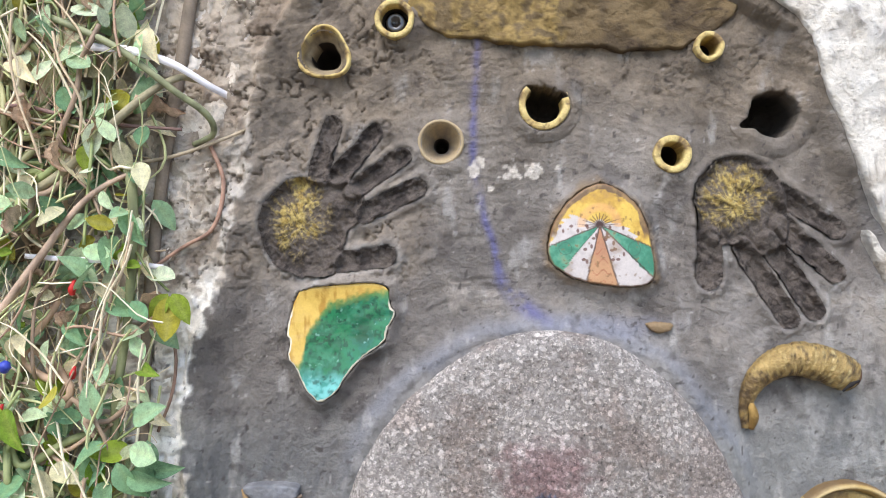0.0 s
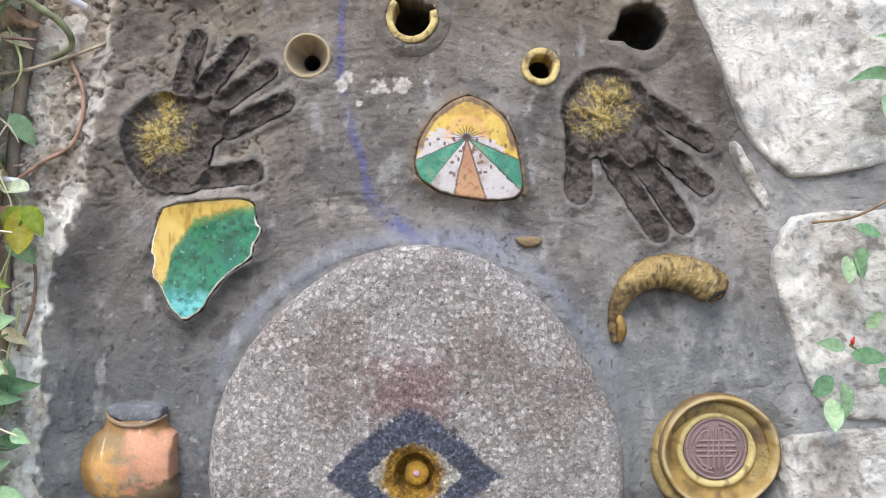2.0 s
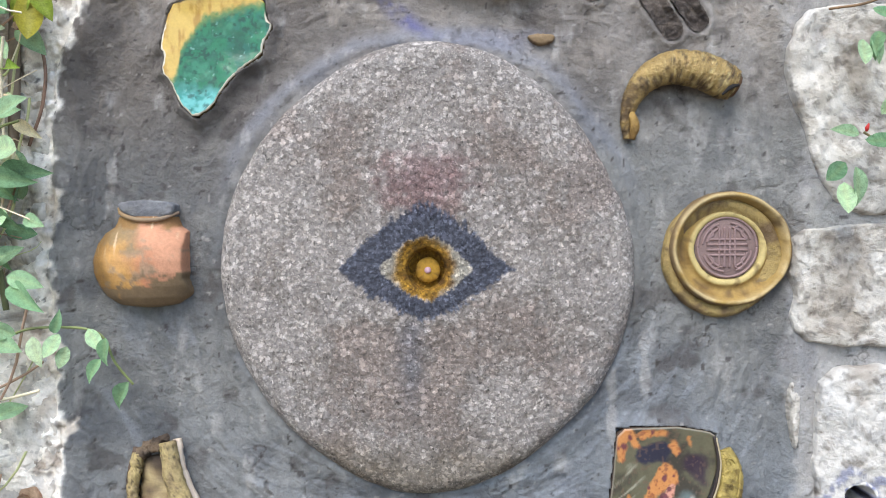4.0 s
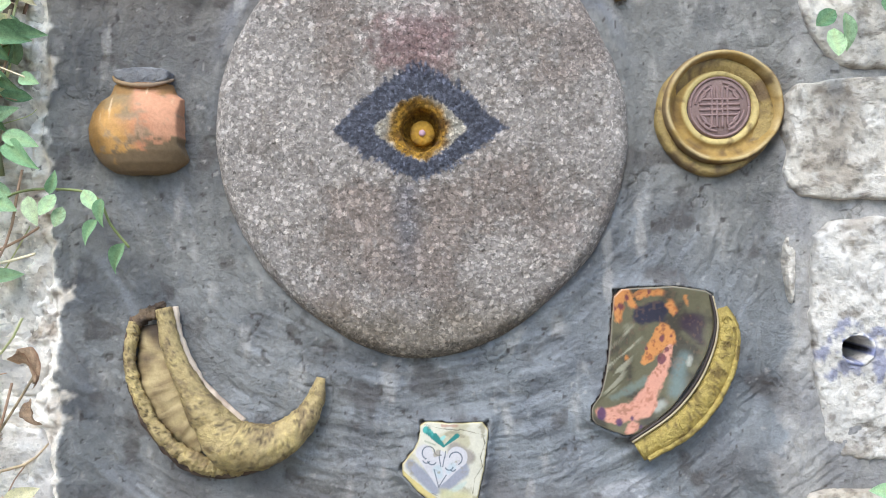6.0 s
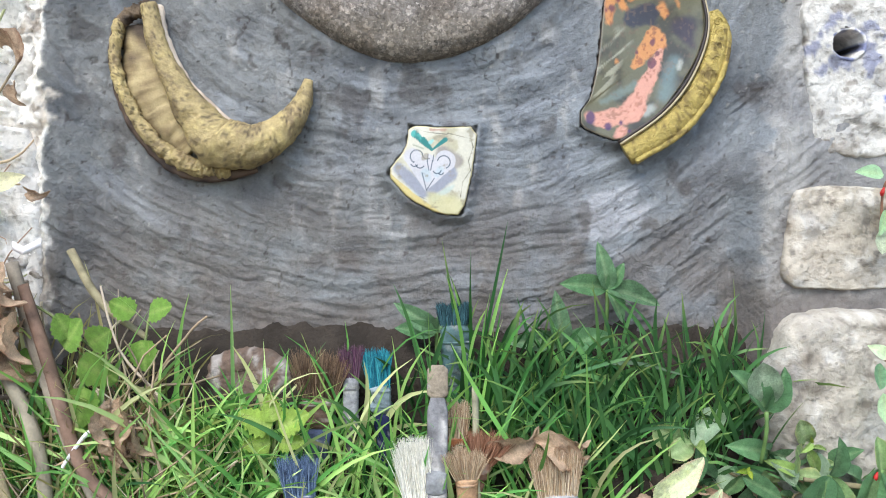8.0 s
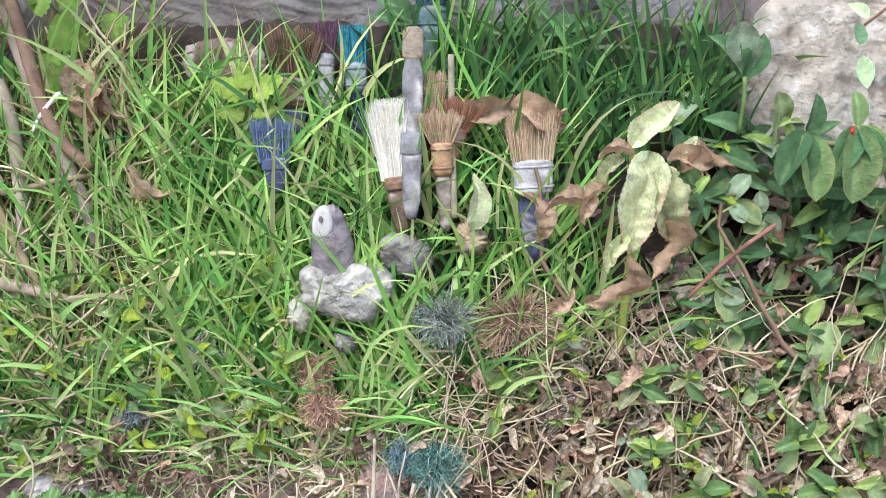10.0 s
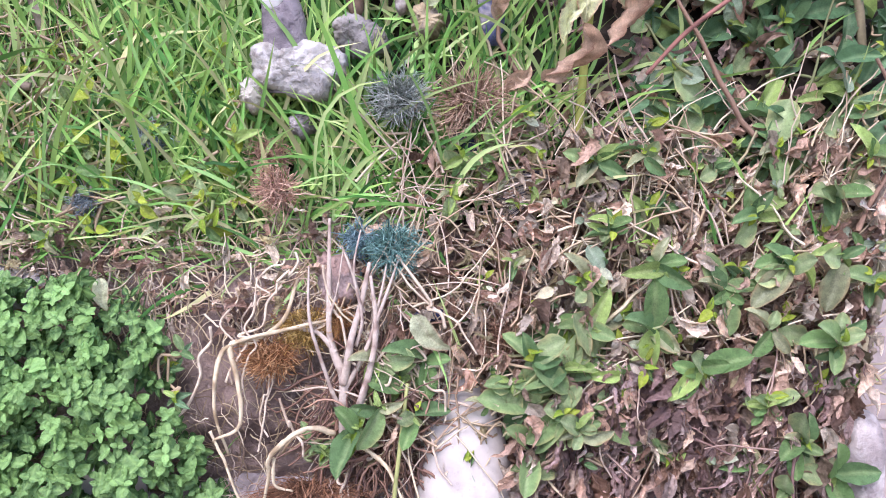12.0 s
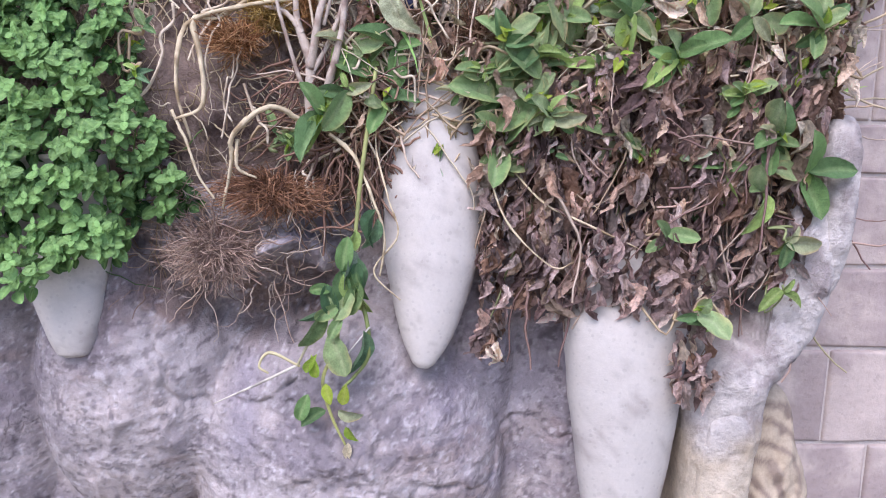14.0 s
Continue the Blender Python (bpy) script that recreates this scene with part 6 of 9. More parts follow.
WILT = [leaf_mesh("wilted_leaf", leaf_form(0.46, 0.8, 0.7, 0.12, 0.25, 22, 11, 0.13, 9), C(206, 214, 172), C(228, 228, 190), C(216, 178, 148), WILTED),
        leaf_mesh("wilted_leaf", leaf_form(0.44, 0.9, 0.6, 0.35, 0.2, 22, 11, 0.26, 12, twist=1.0, crease=4.6), C(212, 182, 154), C(226, 198, 170), C(166, 126, 102), WILTED)]
WILT.append(leaf_mesh("wilted_leaf", leaf_form(0.36, 0.7, 0.7, 0.5, 0.5, 20, 9, 0.28, 15, twist=-1.6, crease=4.6), C(202, 172, 144), C(216, 190, 162), C(156, 118, 94), WILTED))
RAGGED = [leaf_mesh("wilted_leaf", leaf_form(0.38, 0.75, 0.6, 0.30, 0.15, 40, 21, 0.13, 21, crease=4.2, teeth=0.03), C(226, 230, 186, 1.0), C(238, 238, 204, 1.0), C(224, 184, 156, 1.0), WILTED), leaf_mesh("wilted_leaf", leaf_form(0.40, 0.85, 0.6, 0.3, 0.3, 30, 15, 0.22, 24, crease=5, twist=0.6, teeth=0.05), C(212, 218, 170, 1.0), C(230, 232, 194, 1.0), C(216, 176, 146, 1.0), WILTED)]
OBO = [leaf_form(0.52, 1.12, 0.50, 0.16, 0.25, 13, 7, 0.05, 2), leaf_form(0.48, 1.05, 0.52, 0.24, 0.45, 13, 7, 0.08, 4, twist=0.4), leaf_form(0.56, 1.15, 0.48, 0.12, 0.05, 13, 7, 0.09, 6, twist=-0.3), leaf_form(0.44, 1.0, 0.55, 0.3, 0.6, 13, 7, 0.07, 8)]
CREEP = [leaf_mesh("creeper_leaf", OBO[0], C(126, 156, 100, 1.02), C(170, 190, 136, 1.02), C(150, 160, 104, 1.02)), leaf_mesh("creeper_leaf", OBO[1], C(98, 132, 84, 1.02), C(146, 170, 116, 1.02)), leaf_mesh("creeper_leaf", OBO[2], C(148, 172, 118, 1.02), C(186, 200, 150, 1.02), C(176, 176, 120, 1.02)),
         leaf_mesh("creeper_leaf", OBO[3], C(156, 184, 104, 1.02), C(192, 208, 140, 1.02)), leaf_mesh("creeper_leaf", OBO[1], C(166, 174, 132, 1.02), C(196, 200, 164, 1.02), C(186, 164, 120, 1.02)), leaf_mesh("creeper_leaf", OBO[0], C(112, 148, 88, 1.02), C(160, 184, 124, 1.02))]
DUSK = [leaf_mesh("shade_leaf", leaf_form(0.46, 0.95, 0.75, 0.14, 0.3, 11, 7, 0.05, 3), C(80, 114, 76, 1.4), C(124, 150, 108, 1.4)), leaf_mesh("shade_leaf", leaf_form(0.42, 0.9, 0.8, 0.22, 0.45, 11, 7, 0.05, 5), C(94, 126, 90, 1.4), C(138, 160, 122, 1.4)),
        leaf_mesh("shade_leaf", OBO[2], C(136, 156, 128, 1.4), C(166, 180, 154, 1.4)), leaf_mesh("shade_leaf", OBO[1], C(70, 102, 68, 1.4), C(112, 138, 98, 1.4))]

# ---- climbing stems beside the niche ----
STEMCOL = [C(150, 160, 108, 1.1), C(172, 168, 124, 1.1), C(140, 146, 100, 1.1), C(190, 160, 134, 1.1), C(150, 128, 108, 1.1), C(206, 190, 158, 1.1)]


def climber(x0, x1, z0, z1, stems, leaves, label, s, mixw=(0.62, 0.22, 0.08, 0.08), span=0.05, size=(0.026, 0.046)):
    r = np.random.default_rng(s)
    root = thing("climbing_plant", ((x0 + x1) / 2, -0.02, z0), label, "climbing plant", "climbing plants")
    o = np.array(root.location)
    for k in range(stems):
        a = np.array([r.uniform(x0, x1), r.uniform(-0.062, -0.026), z0 + r.uniform(-0.03, 0.15)])
        b = np.array([r.uniform(x0, x1) + r.normal(0, 0.03), r.uniform(-0.075, -0.026), z1 - r.uniform(0, 0.30)])
        line = wander(a, b, 9, 0.014, s * 40 + k) - o
        line[:, 1] = np.minimum(line[:, 1], -0.006)
        rad = r.choice([0.0016, 0.0024, 0.0034, 0.0048], p=[0.40, 0.32, 0.18, 0.10])
        sweep("stem", line, np.linspace(rad, rad * 0.7, 9), GREENSTEM, root, 7, 1, plain(STEMCOL[r.integers(len(STEMCOL))], s=k), 34, 0.12, k)
    kinds = [ROSE, PALE, LIME, WILT]
    for k in range(leaves):
        kind = kinds[r.choice(4, p=mixw)]
        at = np.array([r.uniform(x0 - span, x1 + span * 0.5), r.uniform(-0.066, -0.030), r.uniform(z0, z1)])
        d = np.array([r.normal(0, 0.8), r.normal(-0.15, 0.35), r.normal(-0.35, 0.7)])
        put_leaf(root, kind[r.integers(len(kind))], at - o, d, (r.normal(0, 0.4), -1, r.normal(0.7, 0.4)), r.uniform(*size))
    return root


climber(-0.50, -0.315, 1.98, 2.36, 36, 400, "dense climbing rose with dusty green and pale leaves", 1, (0.40, 0.46, 0.08, 0.06), size=(0.020, 0.040))
climber(-0.49, -0.315, 1.66, 1.98, 30, 310, "climbing rose with green leaves and bare stems", 2, (0.56, 0.30, 0.07, 0.07), size=(0.022, 0.044))
climber(-0.47, -0.325, 1.34, 1.68, 15, 84, "climbing stems with sparse green leaves", 3, (0.76, 0.14, 0.08, 0.02), 0.03)
climber(-0.52, -0.34, 1.00, 1.36, 9, 50, "brown climbing stems with dry curled leaves", 4, (0.35, 0.2, 0.1, 0.35), 0.03)


def dry_stems(x0, x1, z0, z1, count, label, s):
    """A tangle of thin dry shoots that nobody could count."""
    r = np.random.default_rng(s)
    vs, fs, cs, base = [], [], [], 0
    for k in range(count):
        a = np.array([r.uniform(x0, x1), r.uniform(-0.075, -0.02), r.uniform(z0, z1)])
        tilt = r.normal(0, 0.5) if r.random() < 0.7 else r.uniform(-2, 2)
        ln = r.uniform(0.05, 0.22)
        b = a + ln * np.array([math.sin(tilt), r.normal(0, 0.10), math.cos(tilt)])
        b[1] = min(b[1], -0.018)
        b[0] = min(b[0], -0.285 + 0.01 * r.normal())
        q = wander(a, b, 10, 0.026, s * 99 + k)
        for _ in range(4):
            q[1:-1] = (q[:-2] + q[1:-1] + q[2:]) / 3
        rad = r.choice([0.0006, 0.0009, 0.0015])
        ang = np.arange(4) * np.pi / 2
        ring = np.stack([np.cos(ang), np.sin(ang), 0 * ang], -1) if abs(tilt) < 0.9 else np.stack([0 * ang, np.cos(ang), np.sin(ang)], -1)
        vs.append((q[:, None] + rad * ring[None]).reshape(-1, 3))
        fs.append(sheet_faces(10, 4, wrap=True) + base)
        base += 40
        c = [C(230, 214, 184, 1.0), C(206, 182, 152, 1.0), C(190, 192, 142, 1.0), C(236, 224, 196, 1.0), C(176, 146, 124, 1.0)][r.integers(5)]
        cs.append(np.broadcast_to(c, (40, 3)))
    tagged(mesh("dry_shoots", np.vstack(vs), np.vstack(fs), BARK, None, np.vstack(cs)), label, "dry shoots", kind="stuff")


dry_stems(-0.50, -0.30, 1.96, 2.30, 170, "thin tan dry shoots tangled among the rose", 61)
dry_stems(-0.49, -0.31, 1.62, 1.96, 160, "thin dry shoots between the rose stems", 62)
dry_stems(-0.47, -0.33, 1.05, 1.60, 160, "sparse thin dry shoots low in the climber", 63)


def twig(name, pts, rad, col, label, category="twig", s=0, mat=None):
    ob = sweep(name, pts, rad, mat or BARK, None, 9, 1, plain(col, s=s), max(24, 9 * len(pts)), 0.14, s)
    return tagged(ob, label, category, "bare stems")


twig("bare_stem", [(-0.475, -0.05, 1.985), (-0.38, -0.055, 2.03), (-0.30, -0.06, 2.10), (-0.262, -0.05, 2.128), (-0.245, -0.03, 2.13)], [0.005, 0.0045, 0.004, 0.0035, 0.003], C(168, 158, 128), "bare pale stem arching in front of the rose", s=1)
twig("bare_stem", [(-0.39, -0.06, 2.19), (-0.315, -0.07, 2.155), (-0.262, -0.06, 2.115), (-0.235, -0.045, 2.095), (-0.232, -0.03, 2.078), (-0.255, -0.02, 2.068)], [0.0032, 0.0035, 0.0035, 0.0034, 0.003, 0.003], C(150, 152, 116), "smooth green-grey stem bent into a loop", s=2, mat=GREENSTEM)
twig("bare_stem", [(-0.33, -0.03, 2.22), (-0.335, -0.04, 2.12), (-0.305, -0.05, 2.02), (-0.31, -0.045, 1.90), (-0.325, -0.04, 1.78), (-0.31, -0.03, 1.62)], [0.004, 0.005, 0.005, 0.0045, 0.004, 0.003], C(150, 154, 112), "long upright green-grey stem of the climber", s=3, mat=GREENSTEM)
twig("bare_stem", [(-0.245, -0.012, 2.35), (-0.262, -0.016, 2.20), (-0.285, -0.02, 2.05), (-0.30, -0.022, 1.9), (-0.305, -0.02, 1.75)], [0.006, 0.007, 0.0065, 0.006, 0.005], C(150, 134, 118), "thick old brown stem against the wall", s=4)
twig("bare_stem", [(-0.335, -0.03, 2.045), (-0.275, -0.028, 2.055), (-0.22, -0.022, 2.075), (-0.19, -0.012, 2.092)], [0.0016, 0.0018, 0.0018, 0.0012], C(190, 172, 146), "thin dry side shoot reaching over the cement", s=5)
twig("bare_stem", [(-0.24, -0.018, 2.07), (-0.225, -0.02, 2.03), (-0.235, -0.02, 1.985), (-0.265, -0.022, 1.965), (-0.30, -0.026, 1.94)], [0.0022, 0.0022, 0.002, 0.0018, 0.0016], C(184, 146, 126), "thin pinkish looping shoot", s=6)
twig("bare_stem", [(-0.45, -0.06, 1.87), (-0.39, -0.065, 1.95), (-0.345, -0.06, 2.01), (-0.30, -0.05, 2.04)], [0.004, 0.0038, 0.003, 0.002], C(196, 168, 146), "thin pale tan stem slanting upward", s=7)
twig("bare_stem", [(-0.285, -0.018, 1.90), (-0.272, -0.022, 1.86), (-0.275, -0.022, 1.82), (-0.29, -0.02, 1.78)], [0.0016] * 4, C(150, 120, 104), "thin brown tendril hanging on the border stone", s=8)
twig("bare_stem", [(-0.50, -0.05, 2.08), (-0.42, -0.06, 2.10), (-0.34, -0.055, 2.085), (-0.26, -0.04, 2.08)], [0.002, 0.0022, 0.002, 0.0015], C(140, 112, 104), "thin purple-brown shoot across the stems", s=9)


def tie(pts, w, label, s):
    """A flat plastic strap."""
    p = np.array(pts, float)
    t = np.linspace(0, len(p) - 1, 40)
    q = np.stack([np.interp(t, range(len(p)), p[:, k]) for k in range(3)], 1)
    for _ in range(6):
        q[1:-1] = (q[:-2] + 2 * q[1:-1] + q[2:]) / 4
    up = np.array([0.1, 0, 1.0])
    v = np.stack([q + up * w / 2, q + up * w / 2 + (0, 0.0012, 0), q - up * w / 2 + (0, 0.0012, 0), q - up * w / 2], 1).reshape(-1, 3)
    tagged(mesh("plastic_tie", v, sheet_faces(40, 4, wrap=True), WHITE_TIE), label, "cable tie", "white plastic ties")


tie([(-0.372, -0.050, 2.150), (-0.35, -0.062, 2.157), (-0.30, -0.068, 2.152), (-0.26, -0.06, 2.140), (-0.232, -0.04, 2.122), (-0.222, -0.02, 2.118)], 0.0075, "white plastic tie arched round the rose stems", 1)
tie([(-0.41, -0.050, 1.956), (-0.38, -0.060, 1.954), (-0.32, -0.058, 1.951), (-0.278, -0.040, 1.945)], 0.005, "white plastic tie pulled across the stems", 2)
tie([(-0.345, -0.05, 1.612), (-0.325, -0.055, 1.613), (-0.310, -0.045, 1.607)], 0.005, "short white plastic tie on a stem", 3)
tie([(-0.285, -0.05, 1.255), (-0.270, -0.06, 1.25), (-0.255, -0.055, 1.258)], 0.008, "white plastic tag beside dry leaves", 4)
tie([(-0.222, -0.10, 1.055), (-0.212, -0.105, 1.068), (-0.200, -0.10, 1.085), (-0.192, -0.09, 1.09)], 0.006, "white plastic tie on a brown stem", 5)


def sprig(stem, leaves, kinds, label, s, rad=0.0013, col=C(140, 150, 96), face=(0.1, -1, 0.3)):
    """A thin hanging shoot: leaves as x, z, direction in degrees and length."""
    r = np.random.default_rng(s)
    root = thing("ivy_sprig", stem[0], label, "ivy sprig", "ivy sprigs")
    o = np.array(stem[0])
    sweep("stem", np.array(stem) - o, rad, GREENSTEM, root, 6, 1, plain(col, s=s), 8 * len(stem), 0.1, s)
    for x, z, a, size in leaves:
        near = min(stem, key=lambda p: math.hypot(p[0] - x, p[2] - z))
        d = (math.cos(radians(a)), r.normal(-0.25, 0.2), math.sin(radians(a)))
        put_leaf(root, kinds[r.integers(len(kinds))], np.array((x, near[1] - 0.008, z)) - o, d, (face[0] + r.normal(0, 0.25), -1, face[2] + r.normal(0, 0.25)), size)
    return root

MIXED = ROSE
sprig([(0.60, -0.05, 1.955), (0.547, -0.055, 1.922), (0.511, -0.055, 1.904), (0.475, -0.05, 1.899)], [(0.500, 1.868, -100, 0.028), (0.508, 1.870, -70, 0.026), (0.508, 1.896, -30, 0.024), (0.543, 1.885, -20, 0.030), (0.547, 1.868, -95, 0.034), (0.56, 1.90, -60, 0.034), (0.515, 1.875, -110, 0.026)], MIXED, "ivy shoot with green leaves over pale stone", 31, col=C(150, 120, 90))
sprig([(0.60, -0.05, 1.78), (0.545, -0.055, 1.772), (0.520, -0.055, 1.776), (0.508, -0.05, 1.785)], [(0.500, 1.782, 165, 0.026), (0.505, 1.777, -10, 0.030), (0.488, 1.756, -140, 0.028), (0.494, 1.752, -85, 0.036), (0.484, 1.738, -95, 0.032), (0.53, 1.765, -70, 0.026), (0.539, 1.80, 80, 0.026), (0.52, 1.80, 60, 0.022)], ROSE[2:] + ROSE[:1], "light green ivy shoot with a red bud", 32, col=C(140, 130, 90))
sprig([(0.62, -0.05, 2.10), (0.575, -0.06, 2.06), (0.553, -0.058, 2.03), (0.54, -0.05, 2.01)], [(0.542, 2.03, 170, 0.036), (0.545, 2.015, -120, 0.036), (0.553, 2.01, -60, 0.034), (0.56, 2.055, 150, 0.036), (0.57, 2.085, 160, 0.036), (0.585, 2.06, -40, 0.034), (0.57, 2.02, -20, 0.030)], ROSE, "dark green ivy leaves hanging over the boulder", 33)
sprig([(0.60, -0.07, 1.33), (0.56, -0.072, 1.32), (0.535, -0.07, 1.305), (0.532, -0.068, 1.27)], [(0.528, 1.312, 170, 0.028), (0.536, 1.29, -70, 0.032), (0.55, 1.30, -30, 0.028), (0.545, 1.325, 60, 0.024), (0.532, 1.28, -110, 0.026), (0.53, 1.262, -100, 0.024)], ROSE[:3] + LIME[2:] + PALE[:1], "ivy shoot with green and reddish leaves", 34, col=C(140, 100, 80))
sprig([(0.58, -0.10, 1.19), (0.545, -0.102, 1.165), (0.520, -0.10, 1.145)], [(0.512, 1.145, -110, 0.026), (0.515, 1.118, -80, 0.030), (0.52, 1.15, 150, 0.024), (0.54, 1.14, -60, 0.030), (0.55, 1.17, 30, 0.028)], ROSE + LIME[2:], "green and bronze ivy leaves by the lowest block", 35, col=C(140, 100, 80))
sprig([(-0.33, -0.05, 1.57), (-0.29, -0.05, 1.60), (-0.25, -0.045, 1.605), (-0.215, -0.04, 1.598), (-0.20, -0.04, 1.57), (-0.185, -0.035, 1.548)], [(-0.247, 1.60, -110, 0.026), (-0.222, 1.604, -60, 0.024), (-0.205, 1.595, -95, 0.026), (-0.210, 1.575, -125, 0.026), (-0.186, 1.552, -125, 0.034), (-0.252, 1.60, 70, 0.022), (-0.27, 1.598, -70, 0.030), (-0.285, 1.60, 160, 0.030), (-0.24, 1.588, -100, 0.022)], ROSE + PALE[:1], "trailing ivy shoot reaching over the grey cement", 36)
sprig([(-0.36, -0.05, 1.70), (-0.31, -0.055, 1.73), (-0.285, -0.05, 1.745)], [(-0.298, 1.752, 0, 0.044), (-0.30, 1.72, -50, 0.034), (-0.275, 1.71, -20, 0.026), (-0.29, 1.655, -15, 0.034), (-0.285, 1.648, -40, 0.040), (-0.31, 1.665, 30, 0.036), (-0.315, 1.60, -20, 0.040)], ROSE[:2], "glossy dark rose leaves over the border stone", 37)
sprig([(-0.30, -0.05, 1.96), (-0.285, -0.055, 1.94), (-0.268, -0.05, 1.922)], [(-0.266, 1.920, -125, 0.034), (-0.262, 1.920, -55, 0.034), (-0.265, 1.918, -95, 0.044), (-0.29, 1.945, 170, 0.024)], LIME, "fresh lime-green rose shoot beside the border", 38)
sprig([(-0.47, -0.06, 1.84), (-0.44, -0.07, 1.83), (-0.42, -0.065, 1.815)], [(-0.42, 1.815, -100, 0.048), (-0.415, 1.812, -60, 0.044), (-0.425, 1.81, -140, 0.042)], LIME, "yellow-green rose shoot on the climber", 39)
sprig([(-0.34, -0.05, 1.76), (-0.30, -0.06, 1.79), (-0.28, -0.055, 1.80)], [(-0.295, 1.80, 30, 0.042), (-0.298, 1.775, -10, 0.040), (-0.31, 1.762, -60, 0.046), (-0.30, 1.75, -15, 0.040), (-0.325, 1.77, -120, 0.046), (-0.33, 1.80, 100, 0.040)], ROSE[:3], "large dark rose leaves low on the climber", 40)
sprig([(-0.33, -0.05, 1.34), (-0.29, -0.05, 1.40), (-0.27, -0.045, 1.435)], [(-0.285, 1.44, -10, 0.034), (-0.275, 1.405, -60, 0.026), (-0.30, 1.395, -150, 0.034), (-0.30, 1.31, 20, 0.034), (-0.265, 1.305, -10, 0.024)], PALE + WILT[1:], "withered grey-brown leaves on the border stone", 41, col=C(170, 150, 120))
sprig([(-0.30, -0.06, 1.22), (-0.24, -0.07, 1.19), (-0.19, -0.075, 1.15)], [(-0.225, 1.16, 60, 0.034), (-0.21, 1.15, -30, 0.040), (-0.205, 1.125, -100, 0.038), (-0.24, 1.15, 170, 0.030), (-0.22, 1.17, 110, 0.026), (-0.20, 1.165, 30, 0.030), (-0.218, 1.11, -70, 0.036)], [leaf_mesh("lobed_leaf", leaf_form(0.85, 0.7, 0.6, 0.05, 0.1, 13, 7, 0.03, 5, teeth=0.12), C(128, 168, 74), C(176, 200, 110))], "lobed light green weed at the foot of the wall", 42)
sprig([(-0.20, -0.06, 1.08), (-0.165, -0.06, 1.14), (-0.155, -0.055, 1.185)], [(-0.165, 1.19, 150, 0.026), (-0.152, 1.19, 20, 0.028), (-0.160, 1.165, -80, 0.030)], [bpy.data.meshes["lobed_leaf"]], "small lobed weed against the cement", 43)
sprig([(-0.045, -0.07, 1.02), (-0.035, -0.075, 1.06), (-0.03, -0.078, 1.095)], [(-0.032, 1.092, 100, 0.026), (-0.035, 1.085, 150, 0.034), (-0.027, 1.086, 30, 0.034), (-0.036, 1.07, 175, 0.026), (-0.028, 1.072, 5, 0.026)], [leaf_mesh("lobed_leaf", leaf_form(0.7, 0.6, 0.6, 0.05, 0.1, 13, 7, 0.03, 5, teeth=0.18), C(176, 206, 96), C(204, 222, 134))], "bright lobed chrysanthemum-like weed in the grass", 44)
red = surface("red_bud", C(190, 44, 40), rough=0.5)
for x, y, z, q in ((-0.352, -0.07, 1.925, 0.006), (-0.352, -0.068, 1.845, 0.005), (-0.42, -0.07, 1.81, 0.0045), (0.508, -0.055, 1.788, 0.003), (0.530, -0.072, 1.296, 0.0032), (0.497, -0.13, 1.05, 0.003)):
    tagged(sweep("rose_bud", [(x, y, z - q), (x, y - 0.001, z), (x + 0.002, y, z + 1.4 * q)], [q * 0.4, q * 0.7, q * 0.25], red, None, 8, 1, None, 10, 0.1), "small red bud among the leaves", "bud", "red buds")
tagged(sweep("blue_bead", [(-0.414, -0.075, 1.848), (-0.412, -0.077, 1.853), (-0.411, -0.075, 1.857)], [0.004, 0.006, 0.003], surface("blue_plastic", C(58, 72, 170), rough=0.35), None, 10), "small bright blue plastic scrap in the climber", "plastic scrap")

# brown stems leaning at the foot of the climber
for k, (pts, rad, col) in enumerate([
    ([(-0.275, -0.07, 1.24), (-0.25, -0.08, 1.16), (-0.215, -0.09, 1.07), (-0.185, -0.095, 1.0), (-0.17, -0.095, 0.95)], [0.006, 0.0072, 0.007, 0.0065, 0.006], C(160, 148, 132)),
    ([(-0.26, -0.08, 1.22), (-0.235, -0.09, 1.15), (-0.205, -0.10, 1.06), (-0.17, -0.105, 1.02)], [0.005, 0.006, 0.006, 0.005], C(140, 112, 96)),
    ([(-0.29, -0.08, 1.16), (-0.25, -0.09, 1.08), (-0.235, -0.10, 0.98), (-0.24, -0.105, 0.90)], [0.0055, 0.0065, 0.006, 0.005], C(172, 160, 140)),
    ([(-0.32, -0.09, 1.03), (-0.26, -0.10, 1.00), (-0.20, -0.10, 1.01), (-0.14, -0.09, 1.02)], [0.003, 0.0035, 0.003, 0.002], C(156, 140, 116)),
    ([(-0.31, -0.06, 1.11), (-0.25, -0.065, 1.115), (-0.20, -0.06, 1.105)], [0.0028, 0.003, 0.002], C(134, 116, 104)),
    ([(-0.32, -0.07, 1.20), (-0.28, -0.10, 1.06), (-0.25, -0.11, 0.98), (-0.21, -0.11, 0.90)], [0.004, 0.0045, 0.004, 0.003], C(166, 150, 118)),
    ([(-0.23, -0.05, 1.25), (-0.20, -0.055, 1.20), (-0.16, -0.05, 1.165)], [0.004, 0.004, 0.003], C(168, 156, 124)),
    ([(-0.32, -0.10, 0.93), (-0.24, -0.11, 0.915), (-0.18, -0.11, 0.90)], [0.006, 0.006, 0.004], C(170, 152, 134))]):
    twig("bare_stem", pts, rad, col, "brown woody stem leaning over the bank", s=60 + k)
dry_clump = thing("dry_leaf_cluster", (-0.298, -0.085, 1.215), "cluster of curled brown dry leaves on the climber", "dry leaves")
